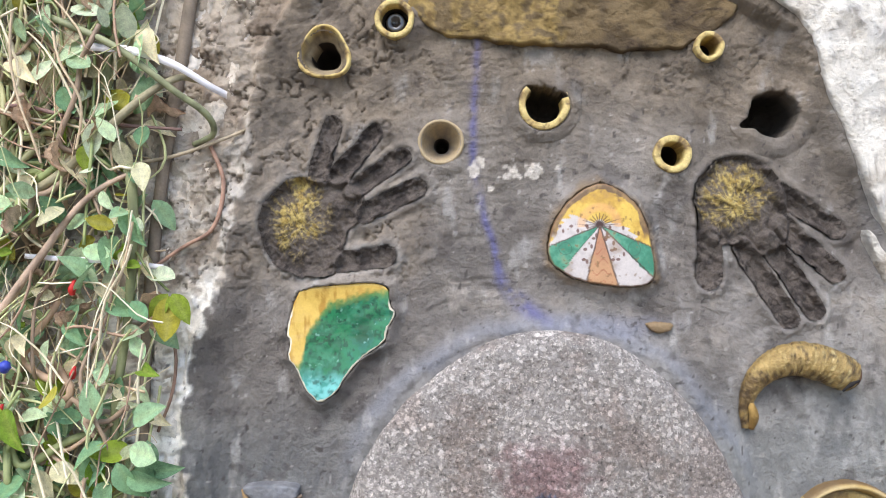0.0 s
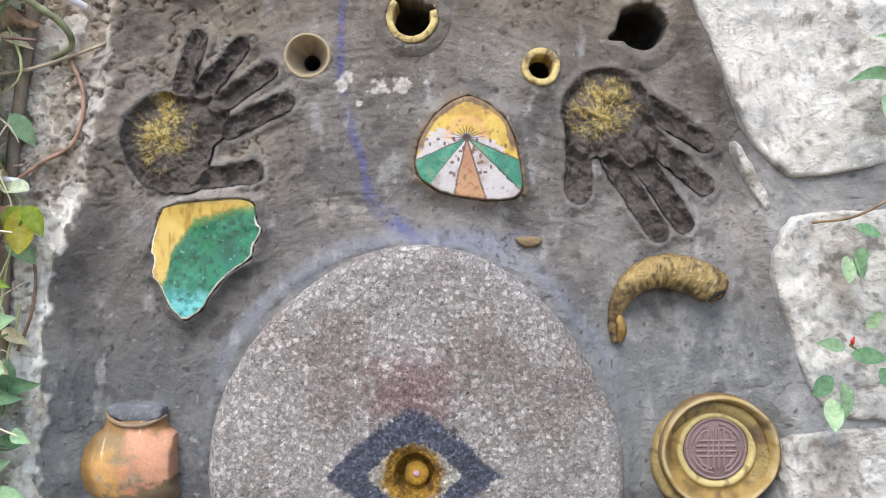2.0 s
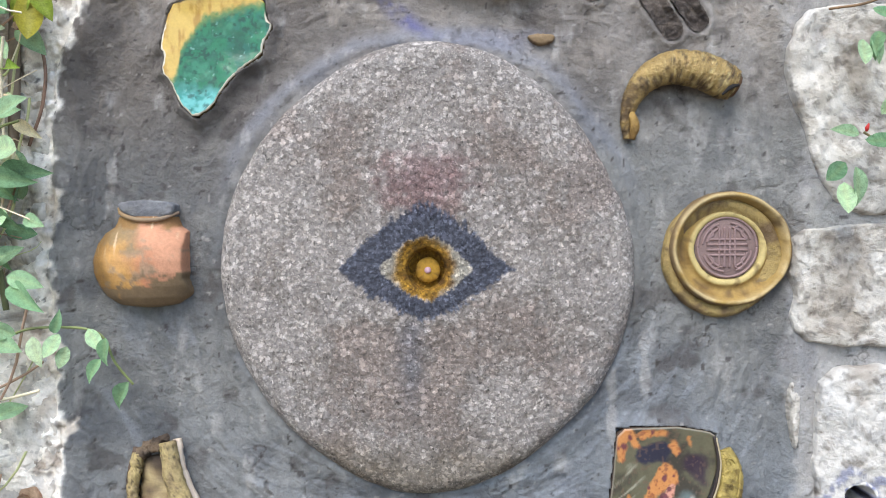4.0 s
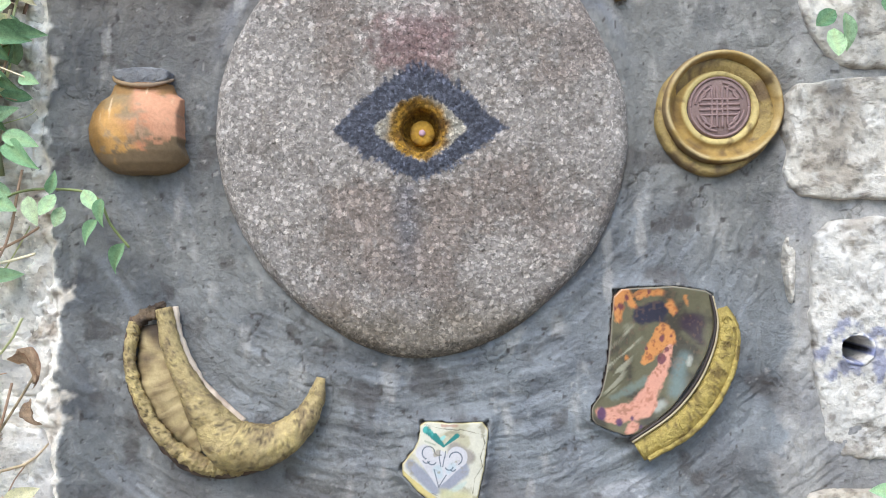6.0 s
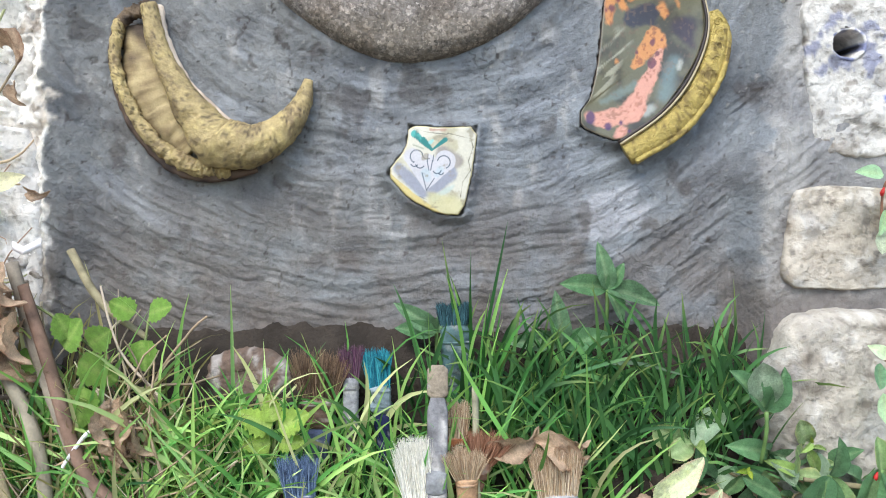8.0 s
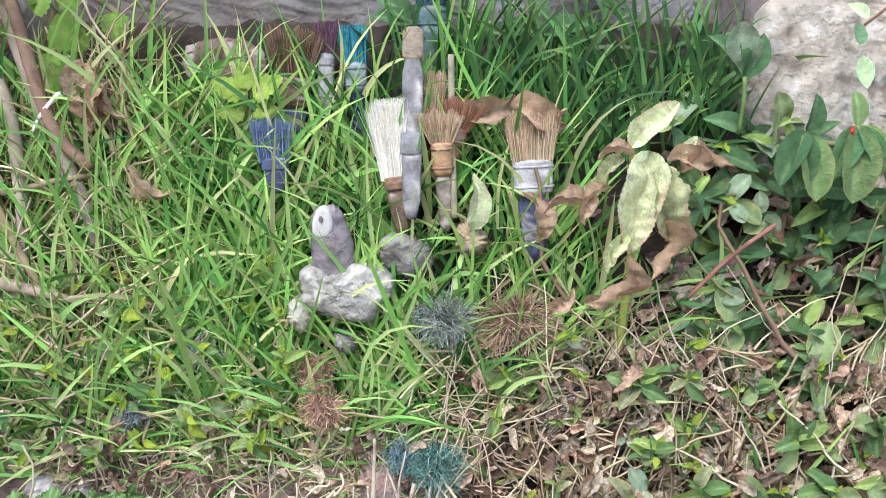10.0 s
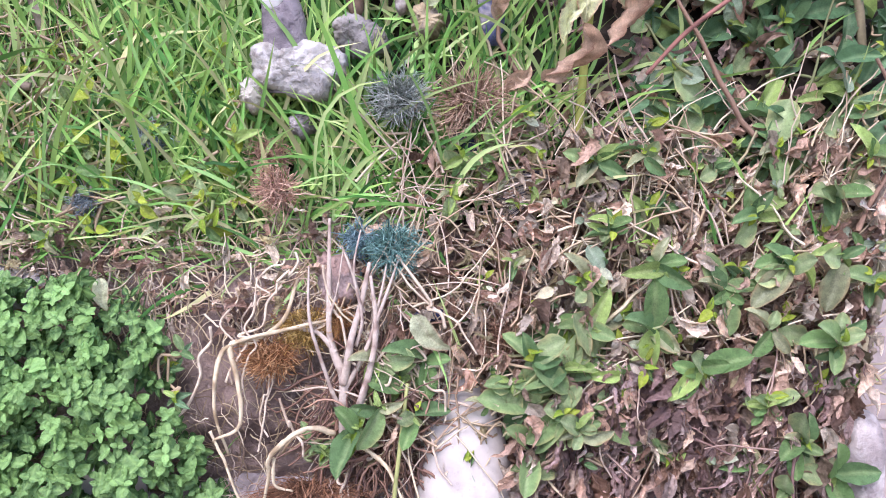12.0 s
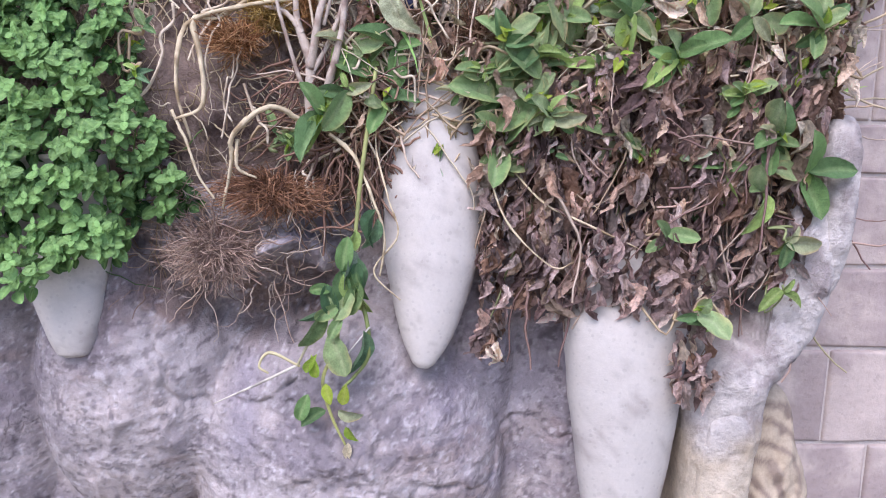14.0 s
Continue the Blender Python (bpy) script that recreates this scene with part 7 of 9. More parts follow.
for k in range(60):
    put_leaf(dry_clump, WILT[1], rng.normal((0, 0, 0), (0.016, 0.012, 0.03)), (rng.normal(0, 0.5), -0.2, rng.normal(-0.8, 0.4)), (rng.normal(0, 0.6), -1, rng.normal(0, 0.4)), rng.uniform(0.024, 0.05))
dry_clump = thing("dry_leaf_cluster", (-0.165, -0.085, 1.10), "small cluster of curled brown dry leaves by a weed", "dry leaves")
for k in range(16):
    put_leaf(dry_clump, WILT[1], rng.normal((0, 0, 0), (0.014, 0.008, 0.022)), (rng.normal(0, 0.4), -0.2, rng.normal(-0.8, 0.4)), (rng.normal(0, 0.6), -1, rng.normal(0, 0.4)), rng.uniform(0.02, 0.04))

# ---- grass on the bank ----
def grass(name, n, s, xr, zr, length, width, cols, label, thick=None, lean=(0.0, 0.42), droop=1.0):
    r = np.random.default_rng(s)
    x, z = r.uniform(*xr, 5 * n), r.uniform(*zr, 5 * n)
    if thick is not None:
        ok = r.uniform(0, 1, 5 * n) < thick(x, z)
        x, z = x[ok], z[ok]
    x, z = x[:n], z[:n]
    n = len(x)
    y = -bank_depth(x, z) + 0.004
    ln = r.uniform(*length, n) * (0.75 + 0.5 * r.uniform(0, 1, n) ** 2)
    a = r.normal(lean[0], lean[1], n)
    outward = -np.abs(r.normal(0.22, 0.16, n))
    bend = r.normal(0, 1.0, n) * 0.5 + np.sign(a) * 0.35
    w = r.uniform(*width, n)
    k = 8
    t = np.linspace(0, 1, k)
    ang = a[:, None] + bend[:, None] * t**1.5 * droop
    step = ln[:, None] / (k - 1)
    fall = np.abs(bend)[:, None] * t**2 * 0.9
    px = x[:, None] + np.cumsum(np.sin(ang) * step, 1)
    pz = z[:, None] + np.cumsum(np.cos(ang) * np.cos(fall) * step, 1)
    py = y[:, None] + np.cumsum((outward[:, None] - 0.35 * fall * 0.5) * step, 1)
    prof = np.array([0.7, 0.95, 1.0, 0.98, 0.9, 0.72, 0.42, 0.04])
    turn = r.uniform(-1.0, 1.0, n)[:, None] + 0.8 * (t - 0.5) * r.normal(0, 1, n)[:, None]
    wx, wy = np.cos(turn) * np.cos(ang), np.sin(turn)
    wz = -np.cos(turn) * np.sin(ang)
    half = (w[:, None] * prof / 2)[..., None]
    mid = np.stack([px, py, pz], -1)
    side = np.stack([wx, wy, wz], -1) * half
    fold = np.stack([-wy, wx, 0 * wx], -1) * half * 0.35
    v = np.stack([mid - side, mid + fold, mid + side], 2).reshape(-1, 3)
    f = sheet_faces(k, 3)
    faces = (f[None] + (np.arange(n) * k * 3)[:, None, None]).reshape(-1, 4)
    pick = r.integers(len(cols), size=n)
    base = np.array(cols)[pick] * r.uniform(0.62, 1.32, n)[:, None]
    c = np.repeat(base[:, None], k, 1)
    c = mix(c, C(196, 206, 110), np.broadcast_to(0.35 * ramp(t, 0.6, 1.0), (n, k)) * (r.uniform(0, 1, n)[:, None] < 0.5))
    c = np.repeat(c[:, :, None], 3, 2)
    return tagged(mesh(name, v, faces, BLADE, None, c.reshape(-1, 3)), label, "grass", kind="stuff")


BRIGHT = [C(160, 212, 112), C(134, 194, 98), C(204, 232, 152), C(96, 156, 78), C(160, 208, 124), C(208, 210, 152), C(180, 220, 124)]
# MIDDLE and SHADY are darkened: shade among the blades sits in their colour
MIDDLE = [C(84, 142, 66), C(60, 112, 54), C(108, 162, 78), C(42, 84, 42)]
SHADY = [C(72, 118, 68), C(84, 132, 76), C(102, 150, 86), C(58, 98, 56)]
clear = lambda x, z: 1 - 0.72 * ramp(z, 0.965, 1.0) * ramp(x, -0.05, -0.02) * ramp(0.27 - x, 0.0, 0.03)
heads = lambda x, z: 1 - 0.93 * ((np.hypot((x - 0.175) / 0.075, (z - 0.868) / 0.030) < 1) | (np.hypot((x - 0.034) / 0.026, (z - 0.805) / 0.034) < 1) | (np.hypot((x - 0.055) / 0.042, (z - 0.905) / 0.030) < 1) | (np.hypot((x - 0.165) / 0.025, (z - 0.935) / 0.025) < 1))
left_side = lambda x, z: ramp(0.28 - x, -0.03, 0.12) * ramp(z, 0.70, 0.78) * clear(x, z) * heads(x, z) * ramp(1.075 - z - 0.02 * (x < 0), 0, 0.03)
grass("grass_tuft", 1750, 11, (-0.30, 0.40), (0.76, 1.08), (0.06, 0.16), (0.0026, 0.0060), BRIGHT, "bright green long grass on the bank", left_side)
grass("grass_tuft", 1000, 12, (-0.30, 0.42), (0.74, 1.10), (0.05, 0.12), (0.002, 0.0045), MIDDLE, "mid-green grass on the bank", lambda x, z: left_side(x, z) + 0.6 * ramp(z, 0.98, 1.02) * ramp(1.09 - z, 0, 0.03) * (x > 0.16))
grass("grass_tuft", 420, 13, (-0.06, 0.43), (1.0, 1.11), (0.05, 0.11), (0.003, 0.0062), SHADY, "dark green grass against the cement, shade put into its colour", lambda x, z: ramp(x, 0.12, 0.20) + 0.15)
grass("grass_tuft", 20, 14, (0.135, 0.17), (1.06, 1.12), (0.09, 0.15), (0.003, 0.005), BRIGHT[:2] + MIDDLE, "tall grass blades rising before the tile", None, (0.0, 0.16), 0.4)
grass("grass_tuft", 520, 18, (-0.12, 0.33), (0.765, 0.90), (0.04, 0.09), (0.0024, 0.0050), BRIGHT, "short pale green grass round the brush heads", heads, (0.0, 0.7), 1.2)
grass("grass_tuft", 600, 15, (-0.30, 0.10), (0.72, 0.80), (0.04, 0.12), (0.0018, 0.0042), BRIGHT, "pale grass hanging at the edge of the bank", None, (0.0, 0.9), 1.2)
grass("grass_tuft", 160, 16, (0.15, 0.55), (0.62, 0.90), (0.05, 0.13), (0.002, 0.004), BRIGHT + [C(186, 178, 128)], "scattered thin grass among dead leaves", None, (0.0, 0.8), 1.0)
grass("grass_tuft", 560, 17, (-0.31, -0.14), (0.74, 1.08), (0.06, 0.14), (0.002, 0.0035), [C(176, 164, 116), C(150, 140, 92), C(160, 176, 96), C(132, 116, 84)], "dry straw and thin grass under the stems", None, (0.1, 0.7), 1.0)

# ---- leaf litter, straw and roots ----
def litter(n, s, xr, zr, size, cols, label, hang=0.0, out=(0.0, 0.03), thick=None, name="leaf_litter"):
    hang = hang * 1.4
    r = np.random.default_rng(s)
    x, z = r.uniform(*xr, 6 * n), r.uniform(*zr, 6 * n)
    if thick is not None:
        ok = r.uniform(0, 1, 6 * n) < thick(x, z)
        x, z = x[ok], z[ok]
    x, z = x[:n], z[:n]
    n = len(x)
    zc = np.maximum(z, 0.57)
    y = -bank_depth(x, zc) - r.uniform(*out, n)
    d = np.stack([r.normal(0, 0.75 if hang < 1 else 0.5, n), r.normal(-0.1, 0.3, n), r.normal(-0.35 - hang, 0.65, n)], 1)
    nr = np.stack([r.normal(0, 0.8, n), -np.ones(n), r.normal(0.2, 0.5, n)], 1)
    parts = []
    root = None
    col = np.array(cols)[r.integers(len(cols), size=n)] * r.uniform(0.45, 1.8, n)[:, None]
    sz = r.uniform(*size, n)
    slim = 0.62 if hang > 1 else 1.0
    for k, form in enumerate((leaf_form(0.38 * slim, 0.8, 0.6, 0.30, 0.25, 18, 7, 0.20, s, twist=0.9, crease=5.0), leaf_form(0.20 * slim, 0.9, 0.7, -0.14, -0.3, 18, 6, 0.26, s + 9, twist=2.6, crease=4.5), leaf_form(0.46 * slim, 0.7, 0.6, 0.40, 0.4, 18, 7, 0.24, s + 5, twist=-1.4, crease=5.5))):
        sel = np.arange(n) % 3 == k
        ob = scatter(name, form, np.stack([x, y, z], 1)[sel], d[sel], nr[sel], sz[sel], col[sel], LITTER)
        tagged(ob, label, "dead leaves", kind="stuff")


BROWNS = [C(228, 212, 190), C(150, 120, 100), C(192, 180, 140), C(216, 190, 164), C(196, 166, 144), C(226, 208, 184), C(172, 142, 124), C(210, 176, 152), C(232, 218, 194)]
GREYED = [C(196, 172, 162), C(168, 142, 134), C(216, 196, 184), C(140, 116, 110), C(202, 172, 154), C(184, 160, 152)]
right_side = lambda x, z: ramp(x + 0.25 * (0.7 - z), 0.10, 0.24)
litter(2100, 21, (0.12, 0.57), (0.56, 0.86), (0.009, 0.030), BROWNS, "curled pale brown dead leaves and husks", 0.2, (0.0, 0.036), lambda x, z: right_side(x, z) * (1 - 0.9 * ramp(0.64 - z, 0, 0.02) * (np.abs(x - 0.20) < 0.045)))
litter(380, 27, (0.24, 0.57), (0.55, 0.86), (0.012, 0.030), BROWNS[:1] + BROWNS[3:], "pale shrivelled leaves caught on the creepers", 0.5, (0.03, 0.055))
litter(300, 22, (-0.20, 0.20), (0.68, 0.80), (0.008, 0.022), BROWNS, "small dead leaves on bare soil")
litter(1250, 23, (0.27, 0.55), (0.44, 0.66), (0.016, 0.038), GREYED + BROWNS[1:2] + BROWNS[3:5], "hanging grey-brown dead leaves over the jaw", 1.2, (0.02, 0.05), lambda x, z: ramp(z - 0.40 - 0.10 * np.cos((x - 0.45) * 22), 0.0, 0.06) * ramp(fbm(x, z * 0.35, 24, 3, 77) + 1.6 * (z - 0.52), -0.35, 0.25))
litter(150, 24, (0.240, 0.266), (0.39, 0.60), (0.012, 0.028), GREYED + BROWNS[:2], "strand of dry leaves beside the long tooth", 1.4, (0.02, 0.045))
litter(70, 26, (0.41, 0.45), (0.37, 0.50), (0.016, 0.034), GREYED + BROWNS[:2], "strand of dry leaves on the broad tooth", 1.4, (0.055, 0.075))
litter(60, 28, (0.335, 0.405), (0.45, 0.51), (0.016, 0.034), GREYED, "dry leaves hanging over the broad tooth", 1.4, (0.055, 0.075))
litter(240, 25, (0.30, 0.56), (0.84, 1.02), (0.016, 0.034), BROWNS + GREYED, "dead leaves under the shrubs", 0.0, (0.0, 0.02))


def strands(name, n, s, xr, zr, ln, rad, cols, label, vertical=0.3, out=(0.0, 0.03), curl=0.3, category="straw"):
    """Thin stems in one mesh."""
    r = np.random.default_rng(s)
    vs, fs, cs = [], [], []
    k, sides = 9, 4
    base = sheet_faces(k, sides, wrap=True)
    a = np.linspace(0, 2 * np.pi, sides, endpoint=False)
    for i in range(n):
        x, z = r.uniform(*xr), r.uniform(*zr)
        y = bank_at(x, max(z, 0.57)) - r.uniform(*out)
        ang = r.normal(-np.pi / 2, 0.5) if r.uniform() < vertical else r.uniform(0, np.pi)
        length = r.uniform(*ln)
        angs = ang + np.cumsum(r.normal(0, curl, k))
        p = np.stack([x + np.cumsum(np.cos(angs)) * length / k, y + np.cumsum(r.normal(0, 0.12, k)) * length / k, z + np.cumsum(np.sin(angs)) * length / k], 1)
        q = r.uniform(*rad)
        ring = np.stack([-np.sin(angs)[:, None] * np.cos(a), np.sin(a)[None] + 0 * angs[:, None], np.cos(angs)[:, None] * np.cos(a)], -1) * q * np.linspace(1, 0.6, k)[:, None, None]
        vs.append((p[:, None] + ring).reshape(-1, 3))
        fs.append(base + i * k * sides)
        cs.append(np.broadcast_to(np.array(cols[r.integers(len(cols))]) * r.uniform(0.75, 1.15), (k * sides, 3)))
    return tagged(mesh(name, np.vstack(vs), np.vstack(fs), BARK, None, np.vstack(cs)), label, category, kind="stuff")


STRAW = [C(226, 212, 182), C(206, 186, 154), C(184, 160, 132), C(214, 194, 172)]
strands("straw", 760, 31, (0.10, 0.56), (0.57, 0.86), (0.03, 0.11), (0.0005, 0.0014), STRAW, "pale dry straw and stalks among dead leaves", 0.25, (0.010, 0.042), 0.14)
strands("straw", 330, 32, (-0.22, 0.10), (0.70, 0.80), (0.03, 0.08), (0.0005, 0.0012), STRAW, "bleached roots and straw on bare soil", 0.5, (0.0, 0.02), 0.25)
strands("fine_roots", 420, 33, (-0.09, 0.17), (0.50, 0.76), (0.02, 0.08), (0.0003, 0.0008), [C(218, 204, 176), C(194, 176, 142), C(170, 150, 118), C(140, 120, 96)], "tangle of pale fine roots over crumbling soil", 0.6, (0.002, 0.022), 0.42, "roots")
strands("fine_roots", 200, 39, (-0.06, 0.08), (0.45, 0.54), (0.02, 0.07), (0.0003, 0.0008), [C(170, 148, 130), C(140, 118, 104), C(196, 178, 158)], "hair-fine roots hanging under the soil", 0.7, (0.015, 0.045), 0.5, "roots")
strands("fine_roots", 200, 34, (0.08, 0.17), (0.54, 0.66), (0.04, 0.09), (0.0007, 0.0016), [C(146, 114, 96), C(168, 134, 112), C(118, 92, 80)], "reddish-brown dry roots at the foot of the stem", 0.8, (0.01, 0.035), 0.3, "roots")
strands("dry_stalks", 150, 37, (0.28, 0.55), (0.46, 0.66), (0.04, 0.12), (0.0006, 0.0016), [C(150, 122, 110), C(176, 150, 134), C(128, 102, 94), C(196, 176, 156)], "brown withered stalks hanging over the jaw", 0.9, (0.02, 0.055), 0.2, "stalks")
strands("dry_stalks", 28, 38, (0.22, 0.57), (0.56, 0.90), (0.08, 0.20), (0.0014, 0.0028), [C(190, 178, 146), C(166, 150, 122), C(176, 172, 128), C(150, 122, 102)], "thick bleached creeping stalks among dead leaves", 0.2, (0.012, 0.035), 0.22, "stalks")
strands("dry_stalks", 60, 35, (0.27, 0.57), (0.48, 0.90), (0.06, 0.16), (0.001, 0.002), [C(176, 168, 130), C(150, 140, 110), C(190, 176, 146), C(128, 134, 92)], "bare creeping stalks on the bank", 0.4, (0.015, 0.04), 0.15, "stalks")
strands("straw", 230, 36, (-0.32, -0.13), (0.78, 1.12), (0.05, 0.14), (0.0006, 0.0018), STRAW + [C(150, 132, 110)], "dry stalks and straw under the climber", 0.3, (0.01, 0.04), 0.18)


# ---- small-leaved herb ----
def herb(s):
    r = np.random.default_rng(s)
    n = 760
    x, z = r.uniform(-0.30, -0.015, 9 * n), r.uniform(0.455, 0.735, 9 * n)
    edge = np.interp(z, [0.455, 0.48, 0.52, 0.56, 0.62, 0.68, 0.735], [-0.13, -0.075, -0.03, -0.025, -0.05, -0.075, -0.12])
    ok = (x < edge + 0.012 * r.normal(0, 1, 9 * n)) & (z > 0.462 + 0.018 * np.sin(x * 60))
    x, z = x[ok][:n], z[ok][:n]
    n = len(x)
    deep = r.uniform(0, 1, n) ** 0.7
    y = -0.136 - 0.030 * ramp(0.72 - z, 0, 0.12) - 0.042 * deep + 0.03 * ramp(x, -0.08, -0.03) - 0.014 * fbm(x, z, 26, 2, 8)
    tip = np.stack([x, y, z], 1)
    # inner leaves get a darker green: the clump's shade put into the colour
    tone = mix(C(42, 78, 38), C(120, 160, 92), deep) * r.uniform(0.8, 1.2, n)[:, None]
    axis = np.stack([r.normal(0, 0.35, n), -np.ones(n), r.normal(0.45, 0.35, n)], 1)
    axis /= np.linalg.norm(axis, axis=1)[:, None]
    u = np.cross(axis, np.stack([r.normal(0, 1, n), 0 * x, r.normal(0, 1, n)], 1))
    u /= np.linalg.norm(u, axis=1)[:, None]
    w = np.cross(axis, u)
    at, d, nr, size, cols = [], [], [], [], []
    for way, big, back, rise in ((u, 1.0, 0.004, 0.20), (-u, 1.0, 0.004, 0.20), (w, 0.62, 0.0, 0.45), (-w, 0.62, 0.0, 0.45), (u + w, 1.05, 0.013, 0.05), (-u - w, 1.05, 0.013, 0.05)):
        way = way / np.linalg.norm(way, axis=1)[:, None]
        at.append(tip - axis * back)
        d.append(way + axis * rise + r.normal(0, 0.08, (n, 3)))
        nr.append(axis - way * rise + r.normal(0, 0.12, (n, 3)))
        size.append(big * r.uniform(0.0085, 0.0148, n))
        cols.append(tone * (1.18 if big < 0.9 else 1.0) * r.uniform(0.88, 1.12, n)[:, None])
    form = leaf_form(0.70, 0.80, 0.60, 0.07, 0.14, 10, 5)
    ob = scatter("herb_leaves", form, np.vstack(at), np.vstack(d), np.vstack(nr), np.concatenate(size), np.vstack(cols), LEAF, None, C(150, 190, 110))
    tagged(ob, "dense clump of small bright green herb leaves", "herb", kind="stuff")
    strands("herb_stems", 90, s + 1, (-0.26, -0.05), (0.47, 0.70), (0.03, 0.07), (0.0006, 0.0010), [C(112, 140, 80), C(90, 112, 70)], "thin green stems inside the herb clump", 0.1, (0.01, 0.03), 0.2, "herb")


herb(51)
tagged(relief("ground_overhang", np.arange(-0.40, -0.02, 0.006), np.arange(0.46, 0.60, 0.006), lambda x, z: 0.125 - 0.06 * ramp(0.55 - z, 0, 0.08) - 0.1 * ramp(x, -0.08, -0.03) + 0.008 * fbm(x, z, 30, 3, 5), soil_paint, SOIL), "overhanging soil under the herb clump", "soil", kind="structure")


# ---- creeping plants with fleshy leaves ----
def rosette(parent, o, at, kinds, n, size, r, up=0.2):
    a0 = r.uniform(0, 2 * np.pi)
    for k in range(n):
        a = a0 + k * 2.4 + r.normal(0, 0.5)
        spread = 0.55 + 0.45 * (k / n)
        d = np.array([math.cos(a), -0.6 + 0.4 * (k / n) + r.normal(0, 0.35), math.sin(a) * 0.9 + up - 0.35 * r.uniform()])
        nr = (0.5 * math.cos(a) * -1 + r.normal(0, 0.4), -1, 0.6 + r.normal(0, 0.45))
        put_leaf(parent, kinds[r.integers(len(kinds))], np.array(at) - o + r.normal(0, 0.002, 3), d, nr, size * spread * r.uniform(0.65, 1.25))


def creeper(spots, kinds, label, s, n=(4, 7), size=(0.026, 0.038), stem=True, out=0.03, col=C(140, 150, 100)):
    r = np.random.default_rng(s)
    x0, z0 = spots[0]
    root = thing("creeping_plant", (x0, bank_at(x0, max(z0, 0.57)) - 0.01, z0), label, "creeping plant", "creeping plants")
    o = np.array(root.location)
    prev = None
    for x, z in spots:
        at = np.array((x, bank_at(x, max(z, 0.57)) - out - r.uniform(-0.008, 0.012), z))
        rosette(root, o, at, kinds, int(r.integers(*n)), r.uniform(*size), r)
        if r.uniform() < 0.45:  # young tips
            rosette(root, o, at + (0, -0.004, 0.004), LIME[:2] + CREEP[3:4], 3, r.uniform(0.012, 0.020), r, 0.5)
        foot = at + (r.normal(0, 0.025), 0.022, -r.uniform(0.0, 0.03)) if prev is None or np.linalg.norm(prev - at) > 0.045 else prev
        if stem:
            line = wander(foot - o, at - o, 6, 0.010, int(r.integers(1e6)))
            sweep("stem", line, r.uniform(0.0009, 0.0016), GREENSTEM, root, 6, 1, plain(col if r.uniform() < 0.4 else C(176, 156, 124), s=s), 18, 0.1)
        prev = at


def spots_in(n, s, xr, zr, gap):
    r = np.random.default_rng(s)
    out = []
    for _ in range(4000):
        p = (r.uniform(*xr), r.uniform(*zr))
        if all(math.hypot(p[0] - q[0], p[1] - q[1]) > gap for q in out):
            out.append(p)
        if len(out) == n:
            break
    return sorted(out)


groups = lambda pts, k: [pts[i : i + k] for i in range(0, len(pts), k)]
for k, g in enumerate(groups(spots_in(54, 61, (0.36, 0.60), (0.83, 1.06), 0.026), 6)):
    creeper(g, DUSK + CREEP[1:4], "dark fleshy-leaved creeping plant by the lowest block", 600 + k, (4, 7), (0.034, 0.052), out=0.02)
for k, g in enumerate(groups(spots_in(30, 62, (0.27, 0.57), (0.55, 0.86), 0.034), 3)):
    creeper(g, CREEP, "fresh green creeping plant over dead leaves", 640 + k, (5, 10), (0.026, 0.046), out=0.046)
for k, g in enumerate(groups(spots_in(72, 65, (0.20, 0.57), (0.56, 0.88), 0.018), 6)):
    creeper(g, CREEP[1:] + DUSK[2:3] + PALE[:2], "small green creeping shoots among dead leaves", 700 + k, (2, 5), (0.010, 0.024), out=0.036)
for k, g in enumerate(groups(spots_in(14, 63, (0.24, 0.33), (0.56, 0.67), 0.026), 7)):
    creeper(g, CREEP[:3], "broad-leaved green creeping plant at the bank's lip", 660 + k, (4, 7), (0.036, 0.052), out=0.035)
creeper([(0.125, 0.655), (0.145, 0.635), (0.165, 0.655), (0.125, 0.62), (0.155, 0.61), (0.105, 0.60)], CREEP, "green shoots round the dry stem", 670, (3, 6), (0.03, 0.05), out=0.035)
creeper([(0.20, 0.83), (0.225, 0.845), (0.24, 0.82), (0.19, 0.80), (0.215, 0.81)], CREEP[2:], "small green shoots beside the bristle tufts", 671, (3, 6), (0.020, 0.030))
creeper([(0.53, 0.52), (0.50, 0.50), (0.505, 0.455), (0.545, 0.48), (0.48, 0.54), (0.555, 0.55)], CREEP, "green creeping shoots hanging over the jaw's edge", 672, (3, 5), (0.026, 0.038), out=0.05)
creeper([(0.425, 0.44), (0.44, 0.425), (0.40, 0.50)], CREEP[:3], "green shoot hanging beside the broad tooth", 673, (2, 4), (0.028, 0.042), out=0.07)
creeper([(-0.20, 0.90), (-0.17, 0.86), (-0.23, 0.86), (-0.20, 0.83), (-0.24, 0.80), (-0.15, 0.82)], CREEP[1:] + DUSK[:1], "low green weeds under the stems", 674, (3, 5), (0.018, 0.028))
for k, g in enumerate(groups(spots_in(40, 64, (-0.27, 0.02), (0.765, 0.93), 0.022), 5)):
    creeper(g, CREEP[2:] + LIME[:2], "low bright green weeds between the grass blades", 680 + k, (3, 6), (0.014, 0.026), out=0.03)
creeper([(-0.06, 0.655), (-0.05, 0.63), (-0.045, 0.67)], DUSK[1:2] + CREEP[:2], "small green herb beside bare roots", 675, (4, 7), (0.012, 0.020), out=0.03)
creeper([(0.062, 0.585), (0.075, 0.575)], CREEP[:2], "seedling under an arched root", 676, (4, 6), (0.018, 0.026), out=0.035)


